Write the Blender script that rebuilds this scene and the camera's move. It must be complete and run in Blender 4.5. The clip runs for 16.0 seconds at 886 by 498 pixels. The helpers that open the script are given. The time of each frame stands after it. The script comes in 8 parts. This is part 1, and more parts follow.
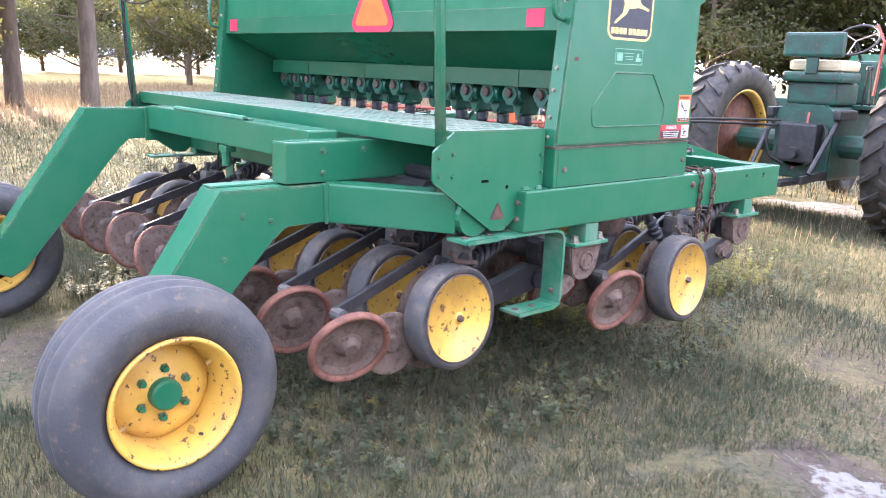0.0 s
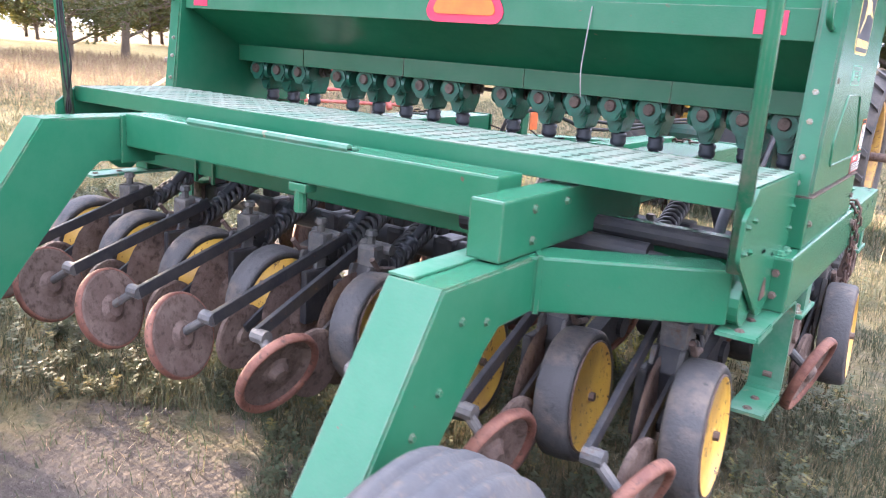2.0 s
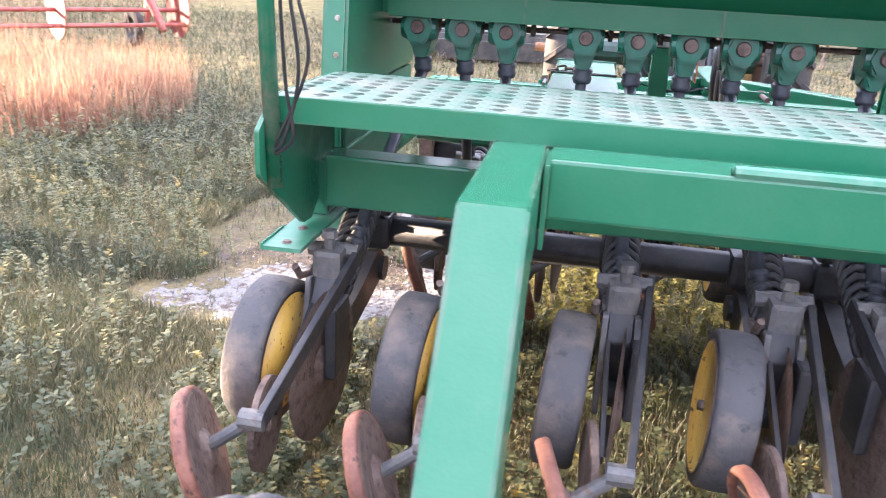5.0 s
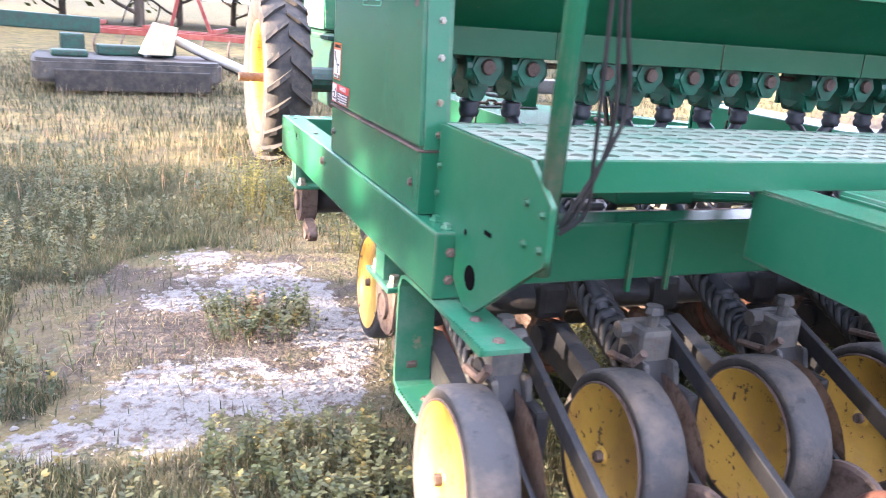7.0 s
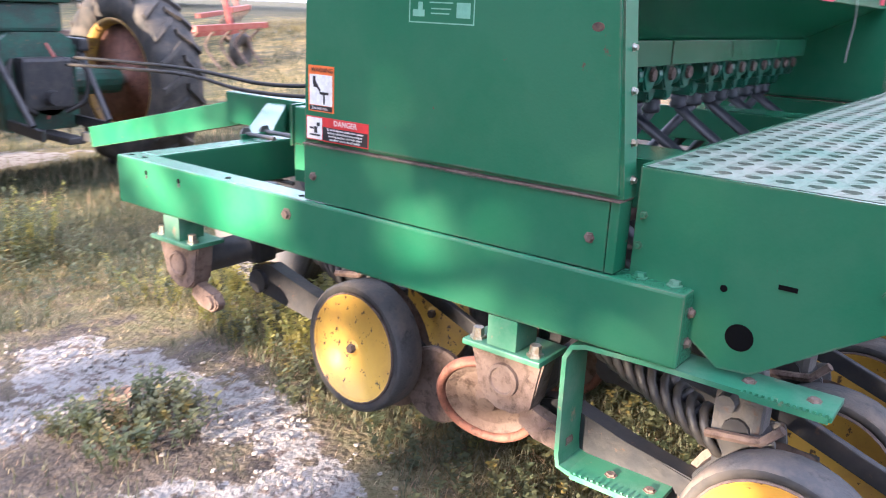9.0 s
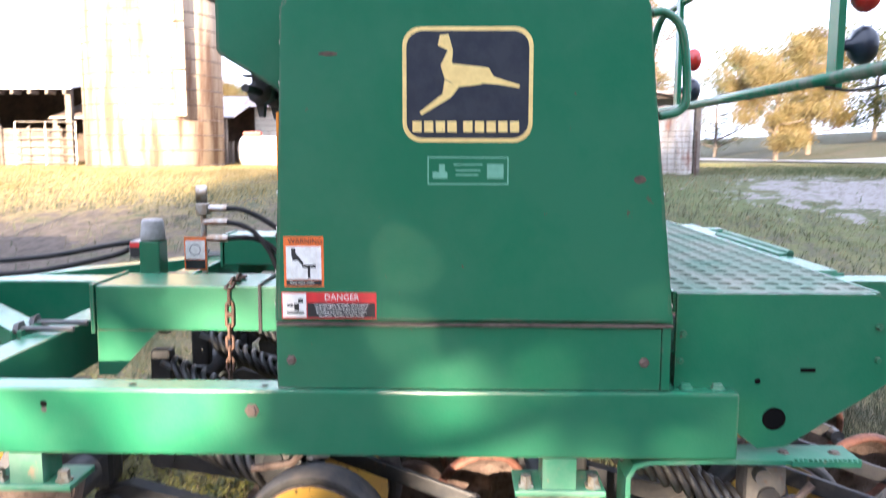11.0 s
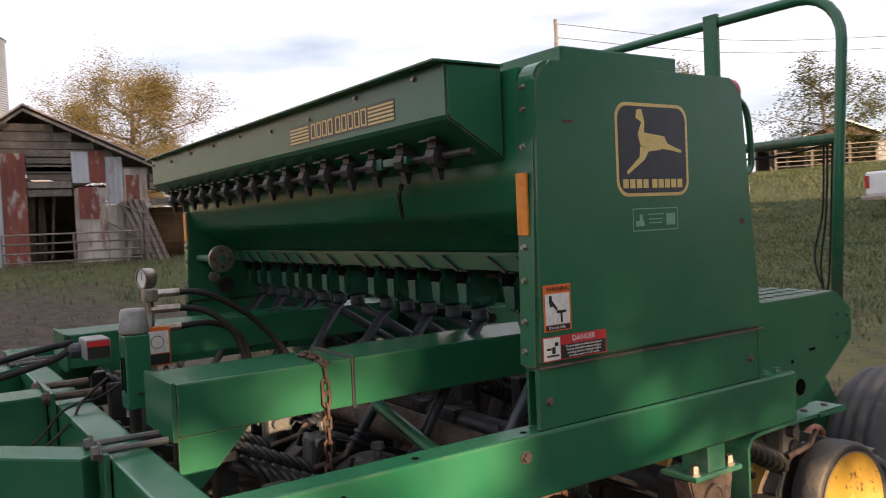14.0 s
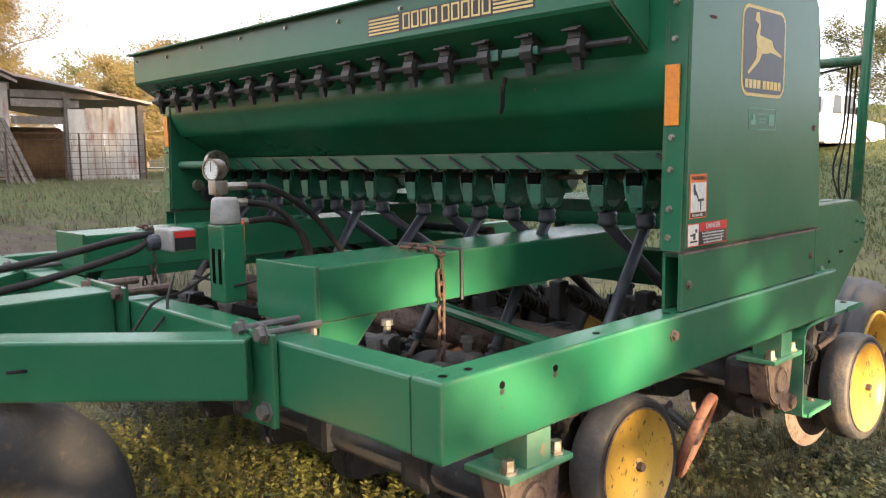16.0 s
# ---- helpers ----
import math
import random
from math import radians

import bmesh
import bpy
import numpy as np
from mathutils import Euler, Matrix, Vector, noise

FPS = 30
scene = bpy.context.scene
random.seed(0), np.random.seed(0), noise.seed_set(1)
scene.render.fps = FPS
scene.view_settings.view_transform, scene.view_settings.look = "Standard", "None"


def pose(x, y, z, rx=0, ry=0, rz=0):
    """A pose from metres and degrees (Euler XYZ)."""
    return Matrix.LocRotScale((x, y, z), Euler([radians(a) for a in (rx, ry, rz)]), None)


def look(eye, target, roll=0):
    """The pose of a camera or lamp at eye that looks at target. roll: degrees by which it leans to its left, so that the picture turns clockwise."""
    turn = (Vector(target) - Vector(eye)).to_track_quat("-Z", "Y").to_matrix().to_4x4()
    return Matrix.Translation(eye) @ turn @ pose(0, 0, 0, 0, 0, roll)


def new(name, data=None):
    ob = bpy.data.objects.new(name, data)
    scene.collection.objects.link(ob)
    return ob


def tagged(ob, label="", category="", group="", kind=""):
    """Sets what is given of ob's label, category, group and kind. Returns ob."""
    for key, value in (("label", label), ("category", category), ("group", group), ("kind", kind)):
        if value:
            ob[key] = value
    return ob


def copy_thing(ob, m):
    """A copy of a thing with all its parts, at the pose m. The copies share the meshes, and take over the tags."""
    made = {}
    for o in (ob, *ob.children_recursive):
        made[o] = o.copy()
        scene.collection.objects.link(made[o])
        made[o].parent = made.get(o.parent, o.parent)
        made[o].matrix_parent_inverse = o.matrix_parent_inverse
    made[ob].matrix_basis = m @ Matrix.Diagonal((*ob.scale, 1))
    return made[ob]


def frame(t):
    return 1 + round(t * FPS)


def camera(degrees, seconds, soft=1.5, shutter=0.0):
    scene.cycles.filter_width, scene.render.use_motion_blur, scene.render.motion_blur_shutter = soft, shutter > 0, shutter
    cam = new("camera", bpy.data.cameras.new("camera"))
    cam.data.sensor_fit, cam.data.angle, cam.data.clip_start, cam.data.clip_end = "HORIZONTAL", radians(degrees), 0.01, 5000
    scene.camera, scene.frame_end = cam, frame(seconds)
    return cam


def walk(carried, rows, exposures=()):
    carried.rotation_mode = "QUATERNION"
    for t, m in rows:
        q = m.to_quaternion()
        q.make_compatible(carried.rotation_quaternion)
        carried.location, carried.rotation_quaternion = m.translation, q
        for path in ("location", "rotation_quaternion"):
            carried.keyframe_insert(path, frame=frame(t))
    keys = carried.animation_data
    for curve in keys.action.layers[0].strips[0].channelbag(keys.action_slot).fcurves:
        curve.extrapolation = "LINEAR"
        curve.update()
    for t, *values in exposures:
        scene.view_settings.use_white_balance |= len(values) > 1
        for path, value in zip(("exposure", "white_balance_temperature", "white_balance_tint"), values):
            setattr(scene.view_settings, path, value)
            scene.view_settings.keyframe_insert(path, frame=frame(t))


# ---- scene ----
cam = camera(57.9, 16.0, 1.0, 0.3)

PATH = [
    (0, (3.762, -3.017, 1.441), (2.302, -1.725, 0.995), 2.2),
    (0.5, (3.318, -3.037, 1.481), (1.94, -1.677, 0.979), 3.4),
    (1, (2.944, -3.188, 1.525), (1.696, -1.765, 0.878), 4.1),
    (1.5, (2.459, -3.17, 1.475), (1.247, -1.685, 0.903), 3.8),
    (2, (1.998, -3.189, 1.498), (0.933, -1.567, 1.012), 4.3),
    (2.5, (1.586, -3.274, 1.54), (0.632, -1.601, 1.001), 2.6),
    (3, (1.15, -3.136, 1.502), (0.271, -1.429, 0.941), -0.8),
    (3.5, (0.705, -3.119, 1.533), (-0.052, -1.377, 0.906), -0.5),
    (4, (0.195, -3.164, 1.572), (-0.403, -1.383, 0.886), 0.5),
    (4.5, (-0.243, -3.071, 1.541), (-0.792, -1.263, 0.886), -1.1),
    (4.7, (-0.469, -3.0, 1.538), (-0.935, -1.174, 0.869), 0.6),
    (6.8, (-2.068, -2.486, 1.467), (-1.466, -0.667, 0.893), 2.9),
    (7, (-2.265, -2.391, 1.457), (-1.548, -0.608, 0.903), 4.3),
    (7.5, (-2.54, -2.204, 1.508), (-1.694, -0.498, 0.897), 3.6),
    (8, (-2.742, -1.85, 1.518), (-1.713, -0.24, 0.926), 0.1),
    (8.2, (-2.834, -1.753, 1.517), (-1.738, -0.19, 0.921), 1.0),
    (10.3, (-3.541, -0.348, 1.507), (-1.639, -0.006, 0.99), -0.1),
    (10.4, (-3.565, -0.32, 1.514), (-1.661, 0.009, 0.996), 0.1),
    (10.5, (-3.583, -0.262, 1.519), (-1.673, 0.026, 1.002), 0.5),
    (11, (-3.532, 0.031, 1.557), (-1.547, 0.076, 1.313), 0.1),
    (11.5, (-3.466, 0.39, 1.617), (-1.472, 0.247, 1.557), -1.3),
    (12, (-3.563, 0.756, 1.583), (-1.605, 0.35, 1.527), -1.9),
    (12.5, (-3.577, 1.034, 1.615), (-1.674, 0.42, 1.556), -1.5),
    (13, (-3.386, 1.277, 1.569), (-1.527, 0.541, 1.542), -3.8),
    (13.5, (-3.236, 1.543, 1.55), (-1.442, 0.659, 1.533), -3.1),
    (14, (-3.194, 1.871, 1.528), (-1.539, 0.75, 1.461), -2.6),
    (14.5, (-3.158, 2.05, 1.535), (-1.563, 0.845, 1.459), -1.2),
    (15, (-3.002, 2.174, 1.492), (-1.44, 0.931, 1.382), -1.5),
    (15.2, (-2.911, 2.222, 1.484), (-1.373, 0.952, 1.328), -3.0),
    (15.5, (-2.787, 2.302, 1.463), (-1.286, 0.991, 1.286), -2.6),
    (16, (-2.691, 2.523, 1.403), (-1.275, 1.129, 1.176), -0.8),
]
EXPOSURES = [(0, 3.72, 5350, 23), (2, 3.77, 5500, 24), (3.5, 3.92, 5650, 26), (4.5, 3.87, 5550, 25), (7, 3.67, 5300, 24), (8, 3.47, 5300, 24), (10.5, 2.92, 5150, 19), (11, 3.07, 5250, 18), (11.5, 2.72, 5500, 18), (12, 2.22, 5800, 17), (12.5, 1.77, 6100, 19), (14.2, 1.37, 6200, 18), (15.2, 1.77, 6200, 17), (16, 2.42, 6100, 14)]
walk(cam, [(t, look(eye, target, roll)) for t, eye, target, roll in PATH], EXPOSURES)

# ---- light ----
SUN_AZ = radians(-83)      # compass turn of the sun from +Y, negative towards -X
SUN_EL = radians(10.5)
world = bpy.data.worlds.new("sky")
scene.world = world
world.use_nodes = True
wn = world.node_tree.nodes
wl = world.node_tree.links
wn.clear()
sky = wn.new("ShaderNodeTexSky")
sky.sky_type = "NISHITA"
sky.sun_disc = False
sky.sun_elevation = SUN_EL
sky.sun_rotation = SUN_AZ
sky.dust_density = 0.6
wcoord = wn.new("ShaderNodeTexCoord")
wmap = wn.new("ShaderNodeMapping")
wmap.inputs["Scale"].default_value = (1.3, 1.3, 5.5)
wnoise = wn.new("ShaderNodeTexNoise")
wnoise.inputs["Scale"].default_value = 2.2
wnoise.inputs["Detail"].default_value = 7
wramp = wn.new("ShaderNodeValToRGB")
wramp.color_ramp.elements[0].position = 0.14
wramp.color_ramp.elements[1].position = 0.40
wmix = wn.new("ShaderNodeMix")
wmix.data_type = "RGBA"
wmix.inputs[7].default_value = (10.0, 10.0, 10.2, 1)
wbg = wn.new("ShaderNodeBackground")
wbg.inputs["Strength"].default_value = 0.046
wout = wn.new("ShaderNodeOutputWorld")
wl.new(wcoord.outputs["Generated"], wmap.inputs["Vector"])
wl.new(wmap.outputs["Vector"], wnoise.inputs["Vector"])
wsep = wn.new("ShaderNodeSeparateXYZ")
wthin = wn.new("ShaderNodeMath")        # the cloud thins out towards -Y
wthin.operation = "MULTIPLY_ADD"
wthin.inputs[1].default_value = 0.16
wl.new(wcoord.outputs["Generated"], wsep.inputs["Vector"])
wl.new(wsep.outputs["Y"], wthin.inputs[0])
wl.new(wnoise.outputs["Fac"], wthin.inputs[2])
wl.new(wthin.outputs["Value"], wramp.inputs["Fac"])
wl.new(wramp.outputs["Color"], wmix.inputs[0])
wl.new(sky.outputs["Color"], wmix.inputs[6])
wl.new(wmix.outputs[2], wbg.inputs["Color"])
wl.new(wbg.outputs["Background"], wout.inputs["Surface"])

sun_data = bpy.data.lights.new("sun", "SUN")
sun_data.energy = 5.0
sun_data.angle = radians(0.6)
sun_data.color = (1.0, 0.74, 0.42)
sun = new("sun", sun_data)
sun_dir = Vector((math.sin(SUN_AZ) * math.cos(SUN_EL), math.cos(SUN_AZ) * math.cos(SUN_EL), math.sin(SUN_EL)))
sun.matrix_world = look(sun_dir * 60, (0, 0, 0))


# ---- materials ----
def material(name, colour, rough=0.5, metal=0.0, second=None, scale=8.0, lo=0.4, hi=0.6, bump=0.0, bump_scale=60.0,
             third=None, third_scale=40.0, third_lo=0.6, third_hi=0.7, spec=0.5, stretch=(1, 1, 1), coat=0.0, world_space=True, vary=0.0,
             translucent=0.0, edge=None):
    """Base colour with one broad and one fine patchy layer, fine relief, and optional spread from object to object."""
    m = bpy.data.materials.new(name)
    m.use_nodes = True
    n, l = m.node_tree.nodes, m.node_tree.links
    b = n["Principled BSDF"]
    b.inputs["Roughness"].default_value = rough
    b.inputs["Metallic"].default_value = metal
    b.inputs["Specular IOR Level"].default_value = spec
    b.inputs["Coat Weight"].default_value = coat
    geo = n.new("ShaderNodeNewGeometry")
    tex = n.new("ShaderNodeTexCoord")
    mp = n.new("ShaderNodeMapping")
    mp.inputs["Scale"].default_value = stretch
    l.new(geo.outputs["Position"] if world_space else tex.outputs["Object"], mp.inputs["Vector"])

    def patch(sc, a, z, detail):
        t = n.new("ShaderNodeTexNoise")
        t.inputs["Scale"].default_value = sc
        t.inputs["Detail"].default_value = detail
        t.inputs["Roughness"].default_value = 0.65
        l.new(mp.outputs["Vector"], t.inputs["Vector"])
        r = n.new("ShaderNodeMapRange")
        r.inputs["From Min"].default_value = a
        r.inputs["From Max"].default_value = z
        l.new(t.outputs["Fac"], r.inputs["Value"])
        return r.outputs["Result"]

    def mix(fac, one, two):
        x = n.new("ShaderNodeMix")
        x.data_type = "RGBA"
        l.new(fac, x.inputs[0])
        if isinstance(one, tuple):
            x.inputs[6].default_value = (*one, 1)
        else:
            l.new(one, x.inputs[6])
        x.inputs[7].default_value = (*two, 1)
        return x.outputs[2]

    out = None
    if second:
        out = mix(patch(scale, lo, hi, 6), colour, second)
    if third:
        out = mix(patch(third_scale, third_lo, third_hi, 8), out if out else colour, third)
    if edge:
        # paint rubbed off along the edges
        bv = n.new("ShaderNodeBevel")
        bv.samples = 4
        bv.inputs["Radius"].default_value = 0.009
        dot = n.new("ShaderNodeVectorMath")
        dot.operation = "DOT_PRODUCT"
        l.new(bv.outputs["Normal"], dot.inputs[0])
        l.new(geo.outputs["True Normal"], dot.inputs[1])
        r = n.new("ShaderNodeMapRange")
        r.inputs["From Min"].default_value = 0.985
        r.inputs["From Max"].default_value = 0.90
        l.new(dot.outputs["Value"], r.inputs["Value"])
        mul = n.new("ShaderNodeMath")
        mul.operation = "MULTIPLY"
        l.new(r.outputs["Result"], mul.inputs[0])
        l.new(patch(9, 0.42, 0.62, 6), mul.inputs[1])
        out = mix(mul.outputs["Value"], out if out else colour, edge)
    if vary:
        info = n.new("ShaderNodeObjectInfo")
        hsv = n.new("ShaderNodeHueSaturation")
        r = n.new("ShaderNodeMapRange")
        r.inputs["To Min"].default_value = 1 - vary
        r.inputs["To Max"].default_value = 1 + vary
        l.new(info.outputs["Random"], r.inputs["Value"])
        l.new(r.outputs["Result"], hsv.inputs["Value"])
        if out:
            l.new(out, hsv.inputs["Color"])
        else:
            hsv.inputs["Color"].default_value = (*colour, 1)
        out = hsv.outputs["Color"]
    if out:
        l.new(out, b.inputs["Base Color"])
    else:
        b.inputs["Base Color"].default_value = (*colour, 1)
    if bump:
        t = n.new("ShaderNodeTexNoise")
        t.inputs["Scale"].default_value = bump_scale
        t.inputs["Detail"].default_value = 5
        l.new(mp.outputs["Vector"], t.inputs["Vector"])
        bp = n.new("ShaderNodeBump")
        bp.inputs["Strength"].default_value = bump
        bp.inputs["Distance"].default_value = 0.01
        l.new(t.outputs["Fac"], bp.inputs["Height"])
        l.new(bp.outputs["Normal"], b.inputs["Normal"])
    if translucent:
        tr = n.new("ShaderNodeBsdfTranslucent")
        if out:
            l.new(out, tr.inputs["Color"])
        else:
            tr.inputs["Color"].default_value = (*colour, 1)
        ms = n.new("ShaderNodeMixShader")
        ms.inputs[0].default_value = translucent
        l.new(b.outputs["BSDF"], ms.inputs[1])
        l.new(tr.outputs["BSDF"], ms.inputs[2])
        l.new(ms.outputs["Shader"], n["Material Output"].inputs["Surface"])
    return m


GREEN = material("green_paint", (0.016, 0.120, 0.058), 0.27, spec=0.42, second=(0.027, 0.128, 0.066), scale=2.6, third=(0.085, 0.060, 0.038),
                 third_scale=20, third_lo=0.69, third_hi=0.72, bump=0.05, bump_scale=120, edge=(0.12, 0.135, 0.095))
# Paler green: dust, plus the sky's reflection on upper faces put into the colour.
GREEN_TOP = material("dusty_sky_pale_green", (0.028, 0.150, 0.080), 0.45, second=(0.11, 0.20, 0.14), scale=7.0, lo=0.42, hi=0.68,
                     third=(0.22, 0.17, 0.11), third_scale=18, third_lo=0.62, third_hi=0.70, bump=0.06)
GREEN_DARK = material("hopper_green_paint", (0.016, 0.140, 0.066), 0.26, second=(0.022, 0.155, 0.075), scale=4.0, third=(0.16, 0.13, 0.09),
                      third_scale=30, third_lo=0.68, third_hi=0.74)
CUP_GREEN = material("cast_green_paint", (0.016, 0.125, 0.078), 0.35, second=(0.022, 0.085, 0.056), scale=14, third=(0.10, 0.07, 0.045), third_scale=40,
                     third_lo=0.66, third_hi=0.72, bump=0.15)
GREEN_OLD = material("oily_green_paint", (0.013, 0.070, 0.048), 0.45, second=(0.020, 0.040, 0.031), scale=9, third=(0.12, 0.07, 0.04),
                     third_scale=30, third_lo=0.6, third_hi=0.7, bump=0.2)
YELLOW = material("yellow_paint", (0.60, 0.365, 0.058), 0.40, second=(0.43, 0.24, 0.06), scale=6, lo=0.45, hi=0.72, third=(0.085, 0.045, 0.025), third_scale=34,
                  third_lo=0.595, third_hi=0.625, bump=0.15)
YELLOW_DULL = material("worn_yellow_paint", (0.40, 0.24, 0.04), 0.55, second=(0.26, 0.15, 0.05), scale=12, third=(0.10, 0.055, 0.03),
                       third_scale=30, third_lo=0.55, third_hi=0.68, bump=0.1)
RUBBER = material("dusty_rubber", (0.046, 0.048, 0.054), 0.75, second=(0.088, 0.082, 0.078), scale=5, lo=0.40, hi=0.72, third=(0.125, 0.095, 0.070),
                  third_scale=30, third_lo=0.56, third_hi=0.75, bump=0.3, bump_scale=90)
RUBBER_DARK = material("black_rubber", (0.022, 0.022, 0.022), 0.75, second=(0.055, 0.047, 0.040), scale=8, bump=0.25, third=(0.11, 0.08, 0.055),
                       third_scale=20, third_lo=0.6, third_hi=0.75)
IRON = material("greasy_dark_iron", (0.020, 0.021, 0.025), 0.5, 0.2, second=(0.036, 0.034, 0.034), scale=14, third=(0.11, 0.060, 0.034),
                third_scale=24, third_lo=0.63, third_hi=0.72, bump=0.15)
RUST = material("rusty_cast_iron", (0.105, 0.070, 0.056), 0.75, 0.15, second=(0.155, 0.112, 0.090), scale=9, third=(0.050, 0.030, 0.022),
                third_scale=30, third_lo=0.50, third_hi=0.66, bump=0.5)
RUST_RED = material("rusty_red_rim", (0.125, 0.050, 0.035), 0.7, 0.2, second=(0.20, 0.088, 0.058), scale=16, third=(0.07, 0.035, 0.025), third_scale=40,
                    third_lo=0.55, third_hi=0.65, bump=0.4)
STEEL = material("worn_steel", (0.42, 0.40, 0.37), 0.42, 0.8, second=(0.30, 0.22, 0.15), scale=25, bump=0.1)
TREAD = material("bare_tread_metal", (0.115, 0.19, 0.14), 0.7, 0.0, second=(0.215, 0.23, 0.185), scale=6, lo=0.35, hi=0.65, third=(0.24, 0.18, 0.12),
                 third_scale=20, third_lo=0.66, third_hi=0.74, bump=0.08, spec=0.2)
ZINC = material("zinc_bolt", (0.45, 0.45, 0.42), 0.4, 0.85, second=(0.30, 0.24, 0.17), scale=60)
# Flat black for raised pieces that stand for the darkness inside openings.
HOLE = material("dark_opening", (0.006, 0.006, 0.006), 1.0, spec=0.0)
BLACK = material("black_plastic", (0.018, 0.018, 0.02), 0.5, second=(0.04, 0.037, 0.035), scale=20)
TUBE_BLUE = material("ribbed_black_seed_tube", (0.028, 0.032, 0.042), 0.45, second=(0.05, 0.052, 0.06), scale=20)
CHAIN = material("rusty_chain", (0.055, 0.033, 0.026), 0.8, 0.2, second=(0.11, 0.060, 0.040), scale=40, bump=0.3)
HOSE = material("hydraulic_hose", (0.014, 0.014, 0.015), 0.7, second=(0.028, 0.025, 0.023), scale=18, spec=0.25)
GREY_IRON = material("dusty_grey_iron", (0.075, 0.075, 0.078), 0.6, 0.2, second=(0.125, 0.115, 0.105), scale=14, third=(0.10, 0.06, 0.04), third_scale=26, third_lo=0.58,
                     third_hi=0.7, bump=0.3)
DUSTY_TYRE = material("dust_coated_rubber", (0.054, 0.052, 0.053), 0.75, second=(0.125, 0.100, 0.080), scale=7, lo=0.47, hi=0.68, third=(0.026, 0.026, 0.028),
                      third_scale=22, third_lo=0.58, third_hi=0.7, bump=0.35, bump_scale=80)
NAVY = material("navy_decal", (0.018, 0.022, 0.035), 0.35, second=(0.03, 0.034, 0.045), scale=20)
GOLD = material("faded_yellow_decal", (0.74, 0.55, 0.20), 0.45, second=(0.66, 0.48, 0.17), scale=40, third=(0.06, 0.06, 0.05), third_scale=90,
                third_lo=0.66, third_hi=0.69)
WHITE = material("white_decal", (0.75, 0.74, 0.70), 0.45, second=(0.62, 0.60, 0.55), scale=50)
FADED = material("sun_faded_decal", (0.16, 0.36, 0.25), 0.5, second=(0.13, 0.31, 0.21), scale=40)
DECAL_BLACK = material("black_decal", (0.02, 0.02, 0.022), 0.4)
DECAL_RED = material("red_decal", (0.55, 0.03, 0.03), 0.4, second=(0.45, 0.03, 0.03), scale=40)
DECAL_ORANGE = material("orange_decal", (0.72, 0.16, 0.03), 0.4, second=(0.62, 0.14, 0.03), scale=40)
AMBER = material("amber_reflector", (0.80, 0.28, 0.02), 0.25, second=(0.70, 0.22, 0.02), scale=60, bump=0.2, bump_scale=300)
SMV = material("orange_sign", (0.95, 0.17, 0.02), 0.5, second=(0.85, 0.14, 0.02), scale=12)
RED_TAPE = material("red_tape", (0.62, 0.03, 0.08), 0.4)
RED_LENS = material("red_lamp_lens", (0.45, 0.02, 0.012), 0.2, second=(0.36, 0.015, 0.01), scale=50, spec=0.7)
DARK_LENS = material("navy_lamp_shell", (0.012, 0.016, 0.028), 0.3)
RED_PAINT = material("faded_red_paint", (0.22, 0.034, 0.027), 0.55, second=(0.27, 0.080, 0.058), scale=6, third=(0.14, 0.07, 0.045),
                     third_scale=22, third_lo=0.62, third_hi=0.7)
CREAM = material("cream_paint", (0.62, 0.52, 0.33), 0.5, second=(0.5, 0.42, 0.28), scale=7, third=(0.2, 0.12, 0.07), third_scale=20,
                 third_lo=0.62, third_hi=0.7)
GREY_CAP = material("grey_plastic_cap", (0.30, 0.29, 0.28), 0.6, second=(0.22, 0.21, 0.20), scale=25)


# ---- building helpers ----
def mesh_of(bm, material_, smooth=False):
    data = bpy.data.meshes.new("m")
    bmesh.ops.recalc_face_normals(bm, faces=bm.faces)
    for f in bm.faces:
        f.smooth = smooth
    bm.to_mesh(data)
    bm.free()
    data.materials.append(material_)
    return data


def part(name, bm, material_, parent=None, label="", smooth=False):
    """Links a bmesh as one mesh object under a thing or a part."""
    ob = new(name, mesh_of(bm, material_, smooth))
    if parent:
        ob.parent = parent
    if label:
        ob["label"] = label
    return ob


def thing(name, label, category, at=(0, 0, 0), turn=0.0, group="", kind=""):
    ob = new(name)
    ob.matrix_basis = pose(*at, 0, 0, turn)
    return tagged(ob, label, category, group, kind)


def box(bm, x0, x1, y0, y1, z0, z1, bevel=0.0, m=None):
    c = [bm.verts.new(p) for p in ((x0, y0, z0), (x1, y0, z0), (x1, y1, z0), (x0, y1, z0), (x0, y0, z1), (x1, y0, z1), (x1, y1, z1), (x0, y1, z1))]
    fs = [bm.faces.new([c[i] for i in q]) for q in ((3, 2, 1, 0), (4, 5, 6, 7), (0, 1, 5, 4), (1, 2, 6, 5), (2, 3, 7, 6), (3, 0, 4, 7))]
    geom = list(c)
    if bevel:
        edges = list({e for f in fs for e in f.edges})
        r = bmesh.ops.bevel(bm, geom=edges, offset=bevel, segments=2, affect="EDGES", profile=0.6)
        geom = list({v for f in r["faces"] for v in f.verts} | {v for v in c if v.is_valid})
    if m:
        bmesh.ops.transform(bm, matrix=m, verts=[v for v in geom if v.is_valid])
    return bm


def boxed(*a, **k):
    return box(bmesh.new(), *a, **k)


